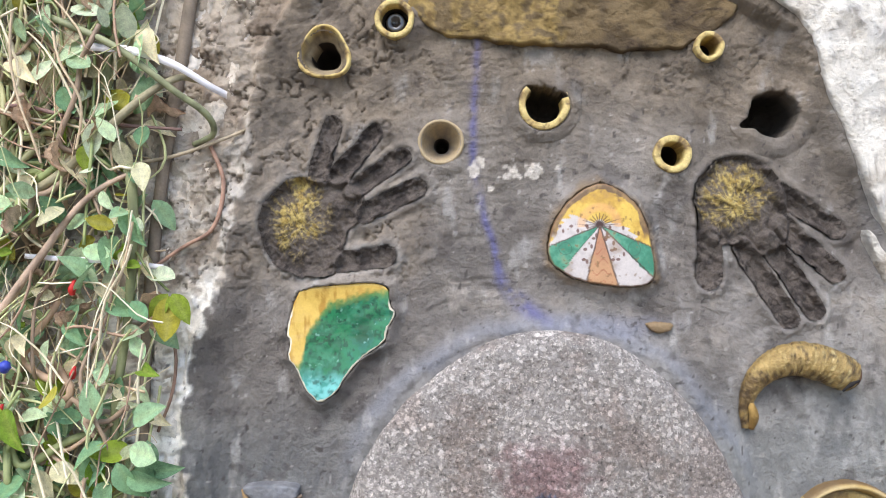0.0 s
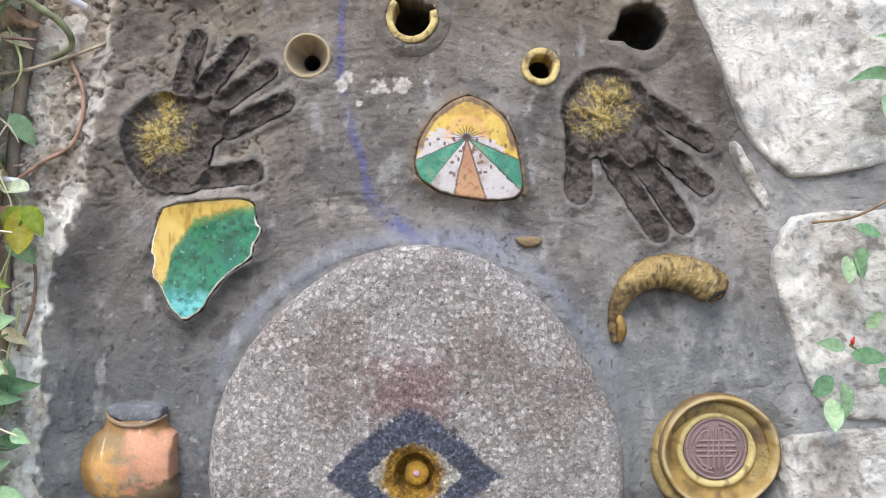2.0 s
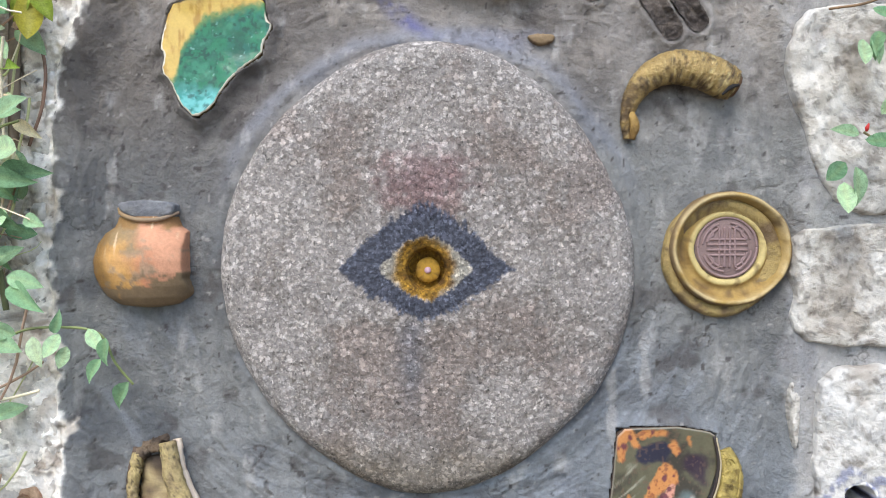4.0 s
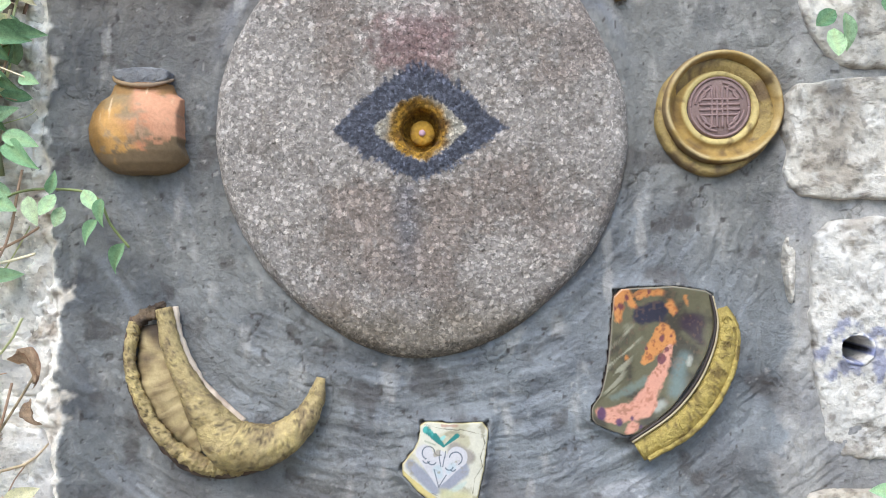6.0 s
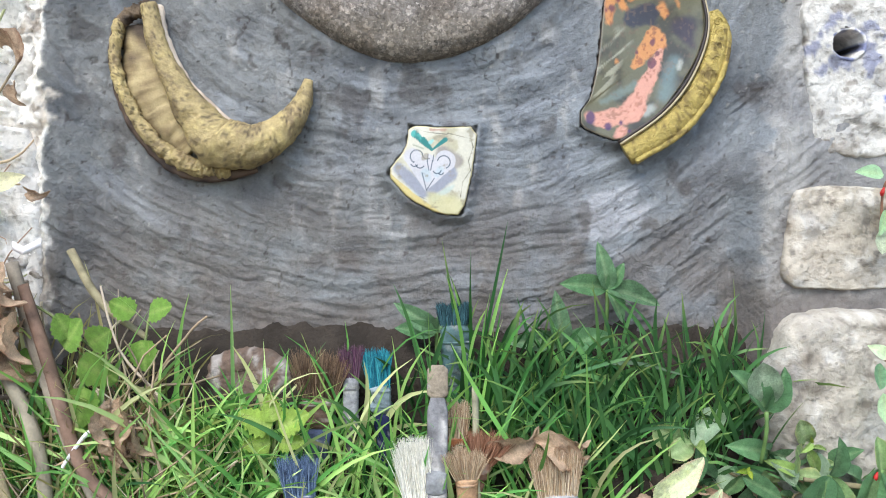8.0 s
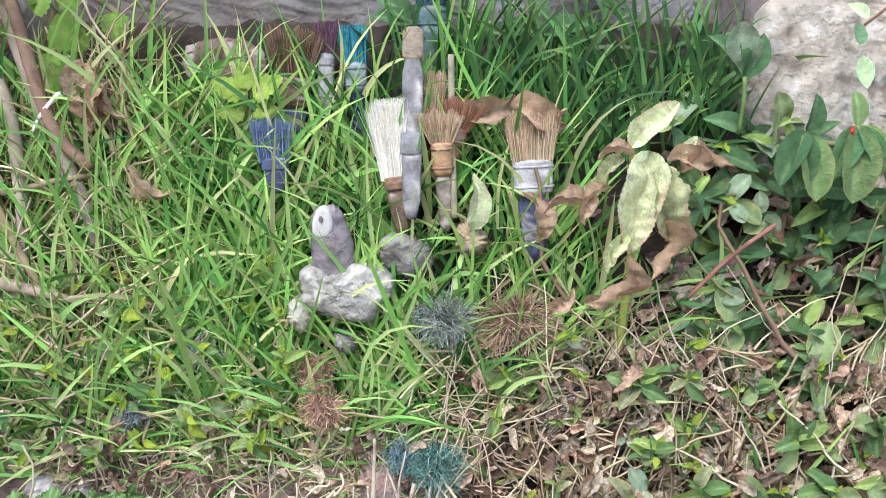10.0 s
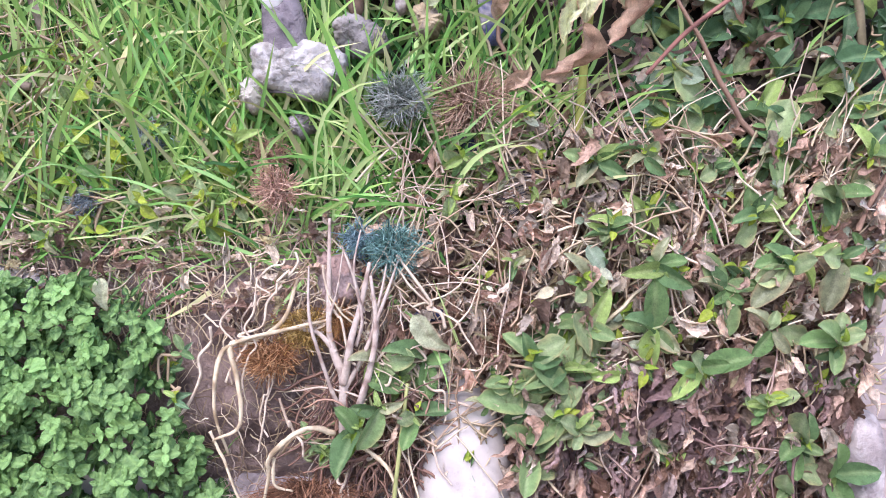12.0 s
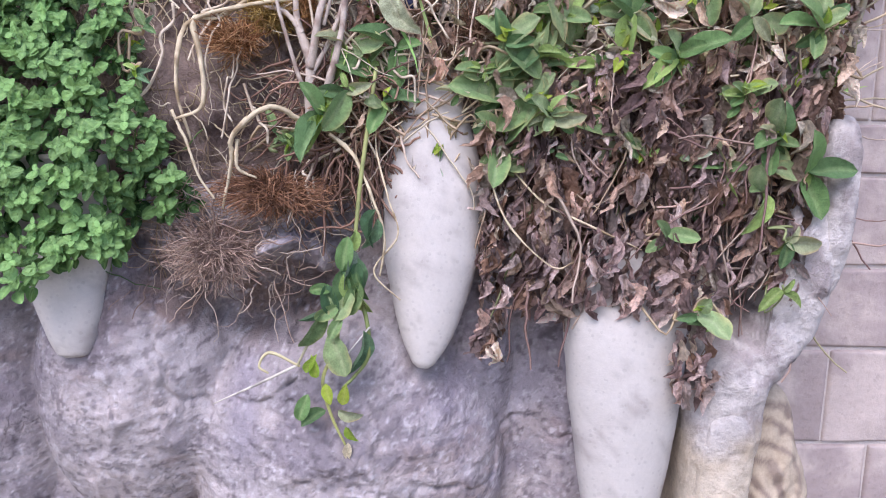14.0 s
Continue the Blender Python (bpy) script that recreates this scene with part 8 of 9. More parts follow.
def big_leaves(at, leaves, kinds, label, s):
    r = np.random.default_rng(s)
    root = thing("broad_leaf_plant", at, label, "plant", "broad-leaved plants")
    sweep("stem", [(0, 0.01, -0.05), (0, 0, -0.02), (0, 0, 0)], 0.002, GREENSTEM, root, 6, 1, plain(C(110, 140, 80)), 10)
    for a, size in leaves:
        put_leaf(root, kinds[r.integers(len(kinds))], (0, r.normal(0, 0.003), 0), (math.cos(radians(a)), -0.35, math.sin(radians(a))), (0.2 * math.cos(radians(a)), -1, 0.4), size)


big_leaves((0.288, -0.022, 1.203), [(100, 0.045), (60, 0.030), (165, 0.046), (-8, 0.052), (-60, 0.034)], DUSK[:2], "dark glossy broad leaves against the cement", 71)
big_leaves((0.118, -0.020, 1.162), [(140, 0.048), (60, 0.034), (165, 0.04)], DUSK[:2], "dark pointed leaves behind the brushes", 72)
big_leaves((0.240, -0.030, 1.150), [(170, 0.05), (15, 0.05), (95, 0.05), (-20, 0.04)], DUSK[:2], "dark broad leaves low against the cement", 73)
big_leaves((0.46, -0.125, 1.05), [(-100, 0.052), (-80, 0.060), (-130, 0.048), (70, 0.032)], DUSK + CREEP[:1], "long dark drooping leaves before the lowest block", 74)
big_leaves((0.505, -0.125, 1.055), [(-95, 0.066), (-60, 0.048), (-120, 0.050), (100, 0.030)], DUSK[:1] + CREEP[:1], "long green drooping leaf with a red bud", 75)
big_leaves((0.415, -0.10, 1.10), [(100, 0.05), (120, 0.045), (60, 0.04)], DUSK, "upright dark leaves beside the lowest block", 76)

# ---- the wilted plant ----
wilt = thing("wilted_plant", (0.318, -0.10, 0.845), "wilted pale plant with drooping papery leaves", "plant")
o = np.array(wilt.location)
sweep("stem", np.array([(0.306, -0.105, 0.850), (0.308, -0.125, 0.92), (0.310, -0.14, 0.98), (0.304, -0.145, 1.036)]) - o, [0.0042, 0.0040, 0.0034, 0.0026], GREENSTEM, wilt, 8, 1, plain(C(176, 182, 96), C(140, 152, 76)), 30, 0.08)
for x, z, a, size, kind in ((0.303, 1.036, 48, 0.056, 0), (0.318, 1.034, -97, 0.090, 0), (0.296, 1.030, -130, 0.034, 1), (0.322, 1.022, -72, 0.075, 1), (0.306, 1.032, 175, 0.030, 3), (0.335, 1.026, -8, 0.040, 3), (0.352, 1.022, 20, 0.032, 4), (0.286, 1.005, -150, 0.030, 3),
                         (0.330, 0.975, -75, 0.045, 4), (0.302, 0.945, -100, 0.045, 4), (0.270, 0.998, -110, 0.026, 3), (0.345, 1.030, 50, 0.022, 2), (0.300, 0.965, -120, 0.036, 1)):
    me = (RAGGED + WILT)[kind]
    put_leaf(wilt, me, np.array((x, -0.147, z)) - o, (math.cos(radians(a)), -0.05, math.sin(radians(a))), (rng.normal(0, 0.3), -1, rng.normal(0.7, 0.2)), size)
big_dry = thing("fallen_dry_leaf", (0.206, -0.10, 1.075), "large curled brown leaf lying on a brush", "dry leaf")
put_leaf(big_dry, WILT[1], (0, 0, 0), (0.86, -0.1, -0.42), (0.3, -1, 0.6), 0.052)
put_leaf(big_dry, WILT[1], (0.015, 0.004, 0.002), (0.9, -0.05, -0.3), (-0.2, -1, 0.3), 0.036)
for x, z, a, size, kind in ((0.172, 0.965, 80, 0.05, 0), (0.235, 0.955, 100, 0.045, 1), (0.165, 1.06, 20, 0.05, 1), (-0.135, 1.02, -40, 0.045, 1), (-0.115, 0.735, -85, 0.030, 0), (0.28, 0.985, 170, 0.045, 1), (0.27, 0.90, 10, 0.028, 1), (0.24, 0.89, 40, 0.030, 1), (-0.155, 0.655, 20, 0.03, 0), (0.155, 0.70, -50, 0.045, 0)):
    leafy = thing("fallen_dry_leaf", (x, bank_at(x, z) - 0.045, z), "single dry curled leaf caught in the grass", "dry leaf", "fallen leaves")
    put_leaf(leafy, WILT[kind], (0, 0, 0), (math.cos(radians(a)), -0.2, math.sin(radians(a))), (rng.normal(0, 0.4), -1, rng.normal(0.3, 0.3)), size)

# ---- woody dry plant and pale roots ----
shrub = thing("dry_shrub", (0.09, -0.15, 0.575), "bleached leafless shrub with forked stems", "dead shrub")
o = np.array(shrub.location)
PALEWOOD = C(190, 176, 160)
for k, (pts, rad) in enumerate([
    ([(0.093, -0.145, 0.565), (0.092, -0.152, 0.605), (0.094, -0.156, 0.645), (0.084, -0.156, 0.675), (0.080, -0.15, 0.72), (0.082, -0.142, 0.785)], [0.0075, 0.0065, 0.006, 0.0045, 0.0035, 0.002]),
    ([(0.094, -0.156, 0.640), (0.104, -0.16, 0.675), (0.112, -0.158, 0.71), (0.118, -0.15, 0.745)], [0.0055, 0.0045, 0.004, 0.0025]),
    ([(0.100, -0.157, 0.600), (0.115, -0.162, 0.65), (0.124, -0.16, 0.69), (0.122, -0.152, 0.735)], [0.005, 0.0045, 0.0035, 0.002]),
    ([(0.084, -0.157, 0.668), (0.072, -0.158, 0.685), (0.056, -0.155, 0.688)], [0.0035, 0.003, 0.002]),
    ([(0.112, -0.158, 0.70), (0.102, -0.156, 0.735), (0.098, -0.15, 0.76)], [0.0025, 0.002, 0.0012]),
    ([(0.120, -0.158, 0.69), (0.132, -0.155, 0.725), (0.135, -0.15, 0.75)], [0.002, 0.0018, 0.001]),
    ([(0.096, -0.156, 0.630), (0.108, -0.160, 0.66), (0.128, -0.158, 0.70), (0.146, -0.15, 0.755)], [0.0035, 0.003, 0.0025, 0.0012]),
    ([(0.092, -0.152, 0.61), (0.082, -0.158, 0.64), (0.068, -0.160, 0.70), (0.066, -0.152, 0.74)], [0.003, 0.0026, 0.002, 0.001]),
    ([(0.104, -0.160, 0.675), (0.110, -0.162, 0.70), (0.106, -0.158, 0.74), (0.112, -0.15, 0.775)], [0.0022, 0.002, 0.0016, 0.0008]),
    ([(0.080, -0.154, 0.70), (0.090, -0.156, 0.725), (0.096, -0.15, 0.755)], [0.0018, 0.0014, 0.0008])]):
    sweep("branch", np.array(pts) - o + rng.normal(0, 0.0015, (len(pts), 3)), 0.72 * np.array(rad), BARK, shrub, 9, 1, plain(PALEWOOD, C(146, 126, 112), s=k), 48, 0.35, k)
for k, (pts, rad) in enumerate([
    ([(0.085, -0.165, 0.598), (0.062, -0.175, 0.602), (0.038, -0.176, 0.585), (0.026, -0.172, 0.555), (0.022, -0.165, 0.52)], [0.0045, 0.004, 0.0038, 0.003, 0.0018]),
    ([(0.036, -0.174, 0.582), (0.040, -0.172, 0.56), (0.050, -0.168, 0.545)], [0.003, 0.0025, 0.0015]),
    ([(0.05, -0.14, 0.735), (0.045, -0.15, 0.70), (0.015, -0.155, 0.685), (-0.004, -0.16, 0.675), (0.004, -0.165, 0.64), (0.0, -0.168, 0.605), (-0.02, -0.165, 0.595)], [0.0022, 0.003, 0.0035, 0.0038, 0.0035, 0.003, 0.002]),
    ([(0.085, -0.15, 0.70), (0.05, -0.16, 0.695), (0.01, -0.16, 0.68), (-0.01, -0.162, 0.665), (-0.018, -0.165, 0.62), (-0.012, -0.165, 0.58)], [0.002, 0.0026, 0.003, 0.003, 0.0025, 0.0018]),
    ([(-0.02, -0.165, 0.60), (-0.005, -0.17, 0.575), (0.004, -0.172, 0.55), (0.02, -0.17, 0.53)], [0.0022, 0.0022, 0.002, 0.0014]),
    ([(0.11, -0.165, 0.59), (0.132, -0.17, 0.565), (0.148, -0.175, 0.53), (0.160, -0.178, 0.50), (0.15, -0.178, 0.46)], [0.003, 0.0028, 0.0024, 0.002, 0.0015]),
    ([(0.165, -0.16, 0.63), (0.150, -0.168, 0.58), (0.163, -0.176, 0.53), (0.166, -0.178, 0.505), (0.150, -0.18, 0.468), (0.168, -0.18, 0.44)], [0.0012, 0.0013, 0.0014, 0.0014, 0.0013, 0.001]),
    ([(0.255, -0.16, 0.57), (0.29, -0.17, 0.53), (0.33, -0.175, 0.51), (0.38, -0.178, 0.49)], [0.0016, 0.0016, 0.0014, 0.001]),
    ([(0.245, -0.165, 0.555), (0.265, -0.175, 0.51), (0.30, -0.178, 0.475), (0.32, -0.178, 0.478)], [0.0014, 0.0014, 0.0012, 0.0008])]):
    tagged(sweep("pale_root", np.array(pts) + rng.normal(0, 0.003, (len(pts), 3)), 0.62 * np.array(rad), BARK, None, 8, 1, plain(C(212, 196, 162), C(158, 138, 106), s=k), 60, 0.55, k, fine=0.15), "pale exposed root curling over the soil", "root", "exposed roots")

for k in range(18):
    a = np.array((rng.uniform(-0.04, 0.16), -0.150, rng.uniform(0.55, 0.76)))
    b = a + (rng.normal(0, 0.035), -0.01, -rng.uniform(0.03, 0.10))
    tagged(sweep("pale_root", wander(a, b, 7, 0.006, 900 + k), rng.uniform(0.0007, 0.0016), BARK, None, 6, 1, plain(C(216, 200, 174), C(172, 152, 128), s=k), 34, 0.3, k), "thin pale root hanging over the soil", "root", "exposed roots")


# ---- the hanging vine ----
vine = thing("hanging_vine", (0.146, -0.16, 0.625), "thin green vine hanging past the long tooth", "vine")
o = np.array(vine.location)
for k, (pts, rad, col) in enumerate([
    ([(0.150, -0.16, 0.64), (0.142, -0.17, 0.58), (0.137, -0.175, 0.54), (0.130, -0.178, 0.47), (0.122, -0.18, 0.445), (0.117, -0.182, 0.40)], [0.0018, 0.002, 0.002, 0.0018, 0.0016, 0.0014], C(160, 166, 104)),
    ([(0.128, -0.178, 0.47), (0.142, -0.182, 0.43), (0.145, -0.185, 0.395), (0.132, -0.187, 0.375), (0.122, -0.188, 0.365)], [0.0018, 0.002, 0.0018, 0.0016, 0.0012], C(132, 146, 86)),
    ([(0.110, -0.18, 0.44), (0.095, -0.184, 0.41), (0.083, -0.186, 0.385)], [0.0015, 0.0015, 0.0012], C(176, 172, 136)),
    ([(0.117, -0.182, 0.40), (0.105, -0.186, 0.372), (0.112, -0.188, 0.34), (0.125, -0.188, 0.31)], [0.0018, 0.0016, 0.0014, 0.001], C(168, 172, 104)),
    ([(0.083, -0.186, 0.385), (0.045, -0.186, 0.366), (0.008, -0.184, 0.348)], [0.0014, 0.0012, 0.0006], C(206, 200, 184)),
    ([(0.085, -0.186, 0.384), (0.060, -0.188, 0.397), (0.050, -0.188, 0.385), (0.058, -0.188, 0.378)], [0.0012, 0.0014, 0.0012, 0.001], C(206, 196, 150)),
    ([(0.146, -0.185, 0.42), (0.13, -0.187, 0.40), (0.118, -0.187, 0.385)], [0.0008, 0.0008, 0.0006], C(206, 200, 190))]):
    sweep("tendril", np.array(pts) - o, rad, GREENSTEM, vine, 7, 1, plain(col, s=k), 30, 0.12, k)
for x, z, a, size, kinds in ((0.092, 0.36, -110, 0.026, CREEP), (0.108, 0.345, -160, 0.026, CREEP), (0.118, 0.345, -20, 0.022, CREEP), (0.12, 0.44, -150, 0.024, CREEP), (0.115, 0.455, 180, 0.02, CREEP), (0.10, 0.375, 100, 0.02, LIME), (0.09, 0.38, 60, 0.018, LIME), (0.122, 0.35, 80, 0.02, LIME), (0.125, 0.33, -60, 0.018, LIME), (0.127, 0.315, -95, 0.018, PALE), (0.108, 0.37, -80, 0.02, LIME), (0.128, 0.50, -100, 0.030, CREEP), (0.135, 0.47, -80, 0.026, CREEP), (0.122, 0.43, -120, 0.022, CREEP)):
    put_leaf(vine, kinds[int(rng.integers(len(kinds)))], np.array((x, -0.19, z)) - o, (math.cos(radians(a)), -0.2, math.sin(radians(a))), (rng.normal(0, 0.3), -1, rng.normal(0.2, 0.3)), size)
for k in range(16):
    z = rng.uniform(0.41, 0.53)
    x = 0.118 + 0.22 * (z - 0.41) + rng.normal(0, 0.010)
    put_leaf(vine, (DUSK + CREEP)[int(rng.integers(8))], np.array((x, -0.180 - rng.uniform(0, 0.012), z)) - o, (rng.normal(-0.1, 0.35), -0.2, -1), (rng.normal(0, 0.7), -1, rng.normal(0.1, 0.4)), rng.uniform(0.018, 0.044))
twig("red_twig", [(0.362, -0.125, 0.905), (0.395, -0.13, 0.94), (0.435, -0.13, 0.97)], [0.0016, 0.0022, 0.0020], C(150, 106, 94), "reddish bare twig through the shrubs", s=91)
twig("bare_stem", [(0.575, -0.14, 0.78), (0.565, -0.15, 0.70), (0.545, -0.155, 0.64), (0.53, -0.155, 0.60)], [0.003, 0.003, 0.0028, 0.002], C(180, 170, 140), "pale creeping stem at the bank's edge", s=92)
twig("bare_stem", [(0.56, -0.11, 0.92), (0.545, -0.12, 0.98), (0.52, -0.125, 1.03), (0.44, -0.12, 1.045)], [0.004, 0.004, 0.003, 0.002], C(140, 130, 100), "grey-green stem under the lowest block", s=93)

# ---- old paintbrushes stuck in the bank ----
FERRULE = surface("worn_ferrule", attr=True, rough=0.62, metal=0.2, var=0.6, scale=70, fine=330, fvar=0.6, flake=0.5, kscale=120, bump=0.7, depth=0.0006, spec=0.5)
BRISTLE = surface("bristle", attr=True, rough=0.8, var=0.15, scale=200, fine=600, fvar=0.2, bump=0.0)
HANDLE = surface("painted_wood", attr=True, rough=0.75, var=0.5, scale=70, fine=300, fvar=0.5, flake=0.6, kscale=110, bump=0.7, depth=0.0007)


def bristles(name, o, d, side, w, th, ln, cols, parent, n=170, splay=0.25, s=0, thick=0.00032):
    n = int(n * 5)
    """A head of stiff hairs from o along d."""
    r = np.random.default_rng(s)
    d, side = np.array(d, float) / np.linalg.norm(d), np.array(side, float) / np.linalg.norm(side)
    nrm = np.cross(d, side)
    u, q = r.uniform(-1, 1, n), r.uniform(-1, 1, n)
    base = np.array(o) + np.outer(u * w / 2, side) + np.outer(q * th / 2, nrm)
    way = d + np.outer(u * splay + r.normal(0, min(0.07, 0.01 + 0.3 * splay), n), side) + np.outer(q * splay * 0.6 + r.normal(0, min(0.05, 0.01 + 0.2 * splay), n), nrm)
    way /= np.linalg.norm(way, axis=1)[:, None]
    length = ln * (0.70 + 0.34 * np.sqrt(r.uniform(0, 1, n))) * (1 + 0.10 * np.sin(9 * u + 2 * s))
    t = np.linspace(0, 1, 4)
    mid = base[:, None] + way[:, None] * (length[:, None] * t)[..., None] + np.outer(r.normal(0, 0.05, n) * length, side)[:, None] * (t**2)[None, :, None]
    half = (thick * np.array([1, 1, 0.8, 0.25]))[None, :, None]
    v = np.stack([mid - side * half, mid + nrm * half, mid + side * half], 2).reshape(-1, 3)
    f = sheet_faces(4, 3, wrap=True)
    faces = (f[None] + (np.arange(n) * 12)[:, None, None]).reshape(-1, 4)
    c = np.array(cols)[r.integers(len(cols), size=n)] * r.uniform(0.75, 1.3, n)[:, None]
    return mesh(name, v, faces, BRISTLE, parent, np.repeat(c, 12, 0))


def flat_bar(name, a, b, w0, w1, th, material, col, parent, s=0, n=18, ribs=0.0):
    a, b = np.array(a, float), np.array(b, float)
    d = (b - a) / np.linalg.norm(b - a)
    side = np.cross(d, (0, -1, 0.0))
    side /= np.linalg.norm(side)
    nrm = np.cross(side, d)
    k = np.linspace(0, 2 * np.pi, 16, endpoint=False)
    t = np.linspace(0, 1, n)
    cap = np.minimum(1, 0.55 + 4 * np.minimum(t, 1 - t))
    w = (w0 + (w1 - w0) * t) / 2 * cap * (1 + ribs * np.sin(t * 40))
    ex = np.sign(np.cos(k)) * np.abs(np.cos(k)) ** 0.6
    ez = np.sign(np.sin(k)) * np.abs(np.sin(k)) ** 0.6
    v = a + np.outer(t, b - a)[:, None] + w[:, None, None] * ex[None, :, None] * side + (th / 2 * cap)[:, None, None] * ez[None, :, None] * nrm
    f = [tuple(x) for x in sheet_faces(n, 16, wrap=True)] + [tuple(range(16))[::-1], tuple(range((n - 1) * 16, n * 16))]
    v = v.reshape(-1, 3)
    c = mix(col, tuple(0.55 * q for q in col), ramp(fbm(v[:, 0] + 0.3, v[:, 2], 160, 4, s), 0.0, 0.5))
    c = mix(c, C(206, 200, 194), 0.55 * ramp(fbm(v[:, 0], v[:, 2] + 0.6, 120, 3, s + 4), 0.25, 0.5))
    return mesh(name, v, f, material, parent, c)


def paintbrush(x, z, y, lean, w, bl, fl, hl, bcols, fcol, hcol, label, s, splay=0.25, th=0.010, n=170):
    """x, z: where the bristles leave the ferrule; bl, fl, hl: lengths of bristles, ferrule and handle."""
    root = thing("paintbrush", (x, y, z - fl - hl), label, "paintbrush", "old paintbrushes")
    o = np.array(root.location)
    d = np.array([math.sin(radians(lean)), -0.08, math.cos(radians(lean))])
    top = np.array((x, y, z)) - o
    side = np.cross(d, (0, -1, 0))
    if bl:
        bristles("bristles", top - d * 0.004, d, side, w, th, bl, bcols, root, n, splay, s)
    if fl:
        ferrule = flat_bar("ferrule", top - d * fl, top, w * 0.95, w * 1.04, th * 1.15, FERRULE, fcol, root, s, ribs=0.015)
        for f in (0.25, 0.75) if fl > 0.025 else ():
            flat_bar("band", top - d * (fl * f + 0.0014), top - d * (fl * f - 0.0014), w * 1.07, w * 1.07, th * 1.27, FERRULE, tuple(0.8 * c for c in fcol), ferrule, s + 3, 6)
    if hl:
        flat_bar("handle", top - d * (fl + hl), top - d * (fl - 0.002), w * 0.5, w * 0.85, th, HANDLE, hcol, root, s + 9)
    return root


TAN = [C(216, 188, 156), C(198, 168, 136), C(228, 206, 178), C(172, 142, 114)]
paintbrush(0.136, 1.178, -0.046, -2, 0.029, 0.020, 0.085, 0.06, [C(52, 88, 96), C(74, 112, 122), C(36, 60, 68)], C(88, 116, 118), C(60, 70, 74), "old paintbrush crusted with dark teal paint", 1, 0.12)
paintbrush(0.063, 1.121, -0.060, -3, 0.021, 0.034, 0.030, 0.06, [C(44, 146, 166), C(76, 172, 184), C(28, 100, 124)], C(150, 164, 172), C(40, 44, 86), "paintbrush with bright cyan bristles and silver ferrule", 2, 0.06)
paintbrush(0.037, 1.131, -0.062, 2, 0.015, 0.028, 0.058, 0.05, [C(104, 62, 92), C(120, 92, 104), C(84, 60, 74)], C(166, 164, 168), C(90, 84, 82), "thin paintbrush with purple-tipped bristles", 3, 0.10, 0.008)
paintbrush(0.006, 1.108, -0.058, 4, 0.032, 0.046, 0.032, 0.04, [C(120, 96, 76), C(146, 120, 96), C(96, 76, 62)], C(120, 94, 80), C(92, 100, 130), "worn dark brown paintbrush with splayed bristles", 4, 0.30)
paintbrush(-0.006, 1.030, -0.100, -4, 0.026, 0.036, 0.012, 0.02, [C(100, 122, 156), C(126, 146, 176), C(76, 94, 126)], C(78, 92, 124), C(70, 78, 108), "short paintbrush caked with blue paint", 5, 0.10)
paintbrush(0.102, 1.014, -0.100, -7, 0.025, 0.064, 0.014, 0.04, [C(236, 232, 218, 1.0), C(222, 216, 200, 1.0), C(244, 240, 230, 1.0)], C(150, 116, 96), C(120, 100, 84), "paintbrush stiff with dried white paint", 6, 0.012, 0.014, 640)
paintbrush(0.133, 1.076, -0.080, 2, 0.024, 0.034, 0.020, 0.04, TAN, C(176, 110, 70), C(120, 90, 66), "orange-brown bristled paintbrush behind a stick", 7, 0.05)
paintbrush(0.144, 1.046, -0.098, -3, 0.020, 0.028, 0.034, 0.05, TAN, C(184, 146, 112), C(150, 140, 130), "round brush with splayed tan bristles", 8, 0.42, 0.016, 300)
paintbrush(0.160, 1.058, -0.092, 14, 0.018, 0.028, 0.02, 0.04, [C(176, 130, 104), C(150, 104, 80)], C(150, 110, 90), C(120, 90, 70), "reddish-brown splayed paintbrush head", 9, 0.45, 0.014, 200)
paintbrush(0.226, 1.030, -0.100, -3, 0.036, 0.042, 0.036, 0.06, TAN, C(196, 194, 196), C(84, 92, 124), "wide paintbrush with tan bristles and whitewashed ferrule", 10, 0.12, 0.012, 300)
stick = thing("wooden_stick", (0.116, -0.086, 0.985), "flat grey wooden brush handle standing upright", "brush handle")
flat_bar("handle_blade", (0.001, -0.03, -0.01), (0.003, -0.012, 0.135), 0.016, 0.0195, 0.007, HANDLE, C(132, 130, 132), stick, 21, 30)
flat_bar("bare_end", (0.003, -0.0125, 0.130), (0.0033, -0.010, 0.160), 0.0198, 0.0185, 0.0066, HANDLE, C(156, 142, 124), stick, 25, 16)
flat_bar("collar", (0.0005, -0.024, 0.045), (0.001, -0.021, 0.068), 0.0185, 0.0190, 0.0085, HANDLE, C(142, 142, 144), stick, 22, 8)
twig("thin_stick", [(0.156, -0.10, 0.975), (0.154, -0.095, 1.04), (0.153, -0.085, 1.122)], [0.003, 0.003, 0.0032], C(172, 166, 140), "thin bleached stick among the brushes", s=95)
tagged(slab("foot_stone", [(-0.115, 1.140), (-0.07, 1.150), (-0.035, 1.142), (-0.02, 1.12), (-0.03, 1.085), (-0.06, 1.08), (-0.105, 1.085)], -0.032, 0.03, LIMESTONE, None, stone_paint(140, (118, 98, 86), (84, 70, 62)), 0.006, 0.012, 0.006, 40, n=110, rings=30, cut=2, s=4, jag=0.003), "reddish-brown rough stone at the wall's foot", "stone")


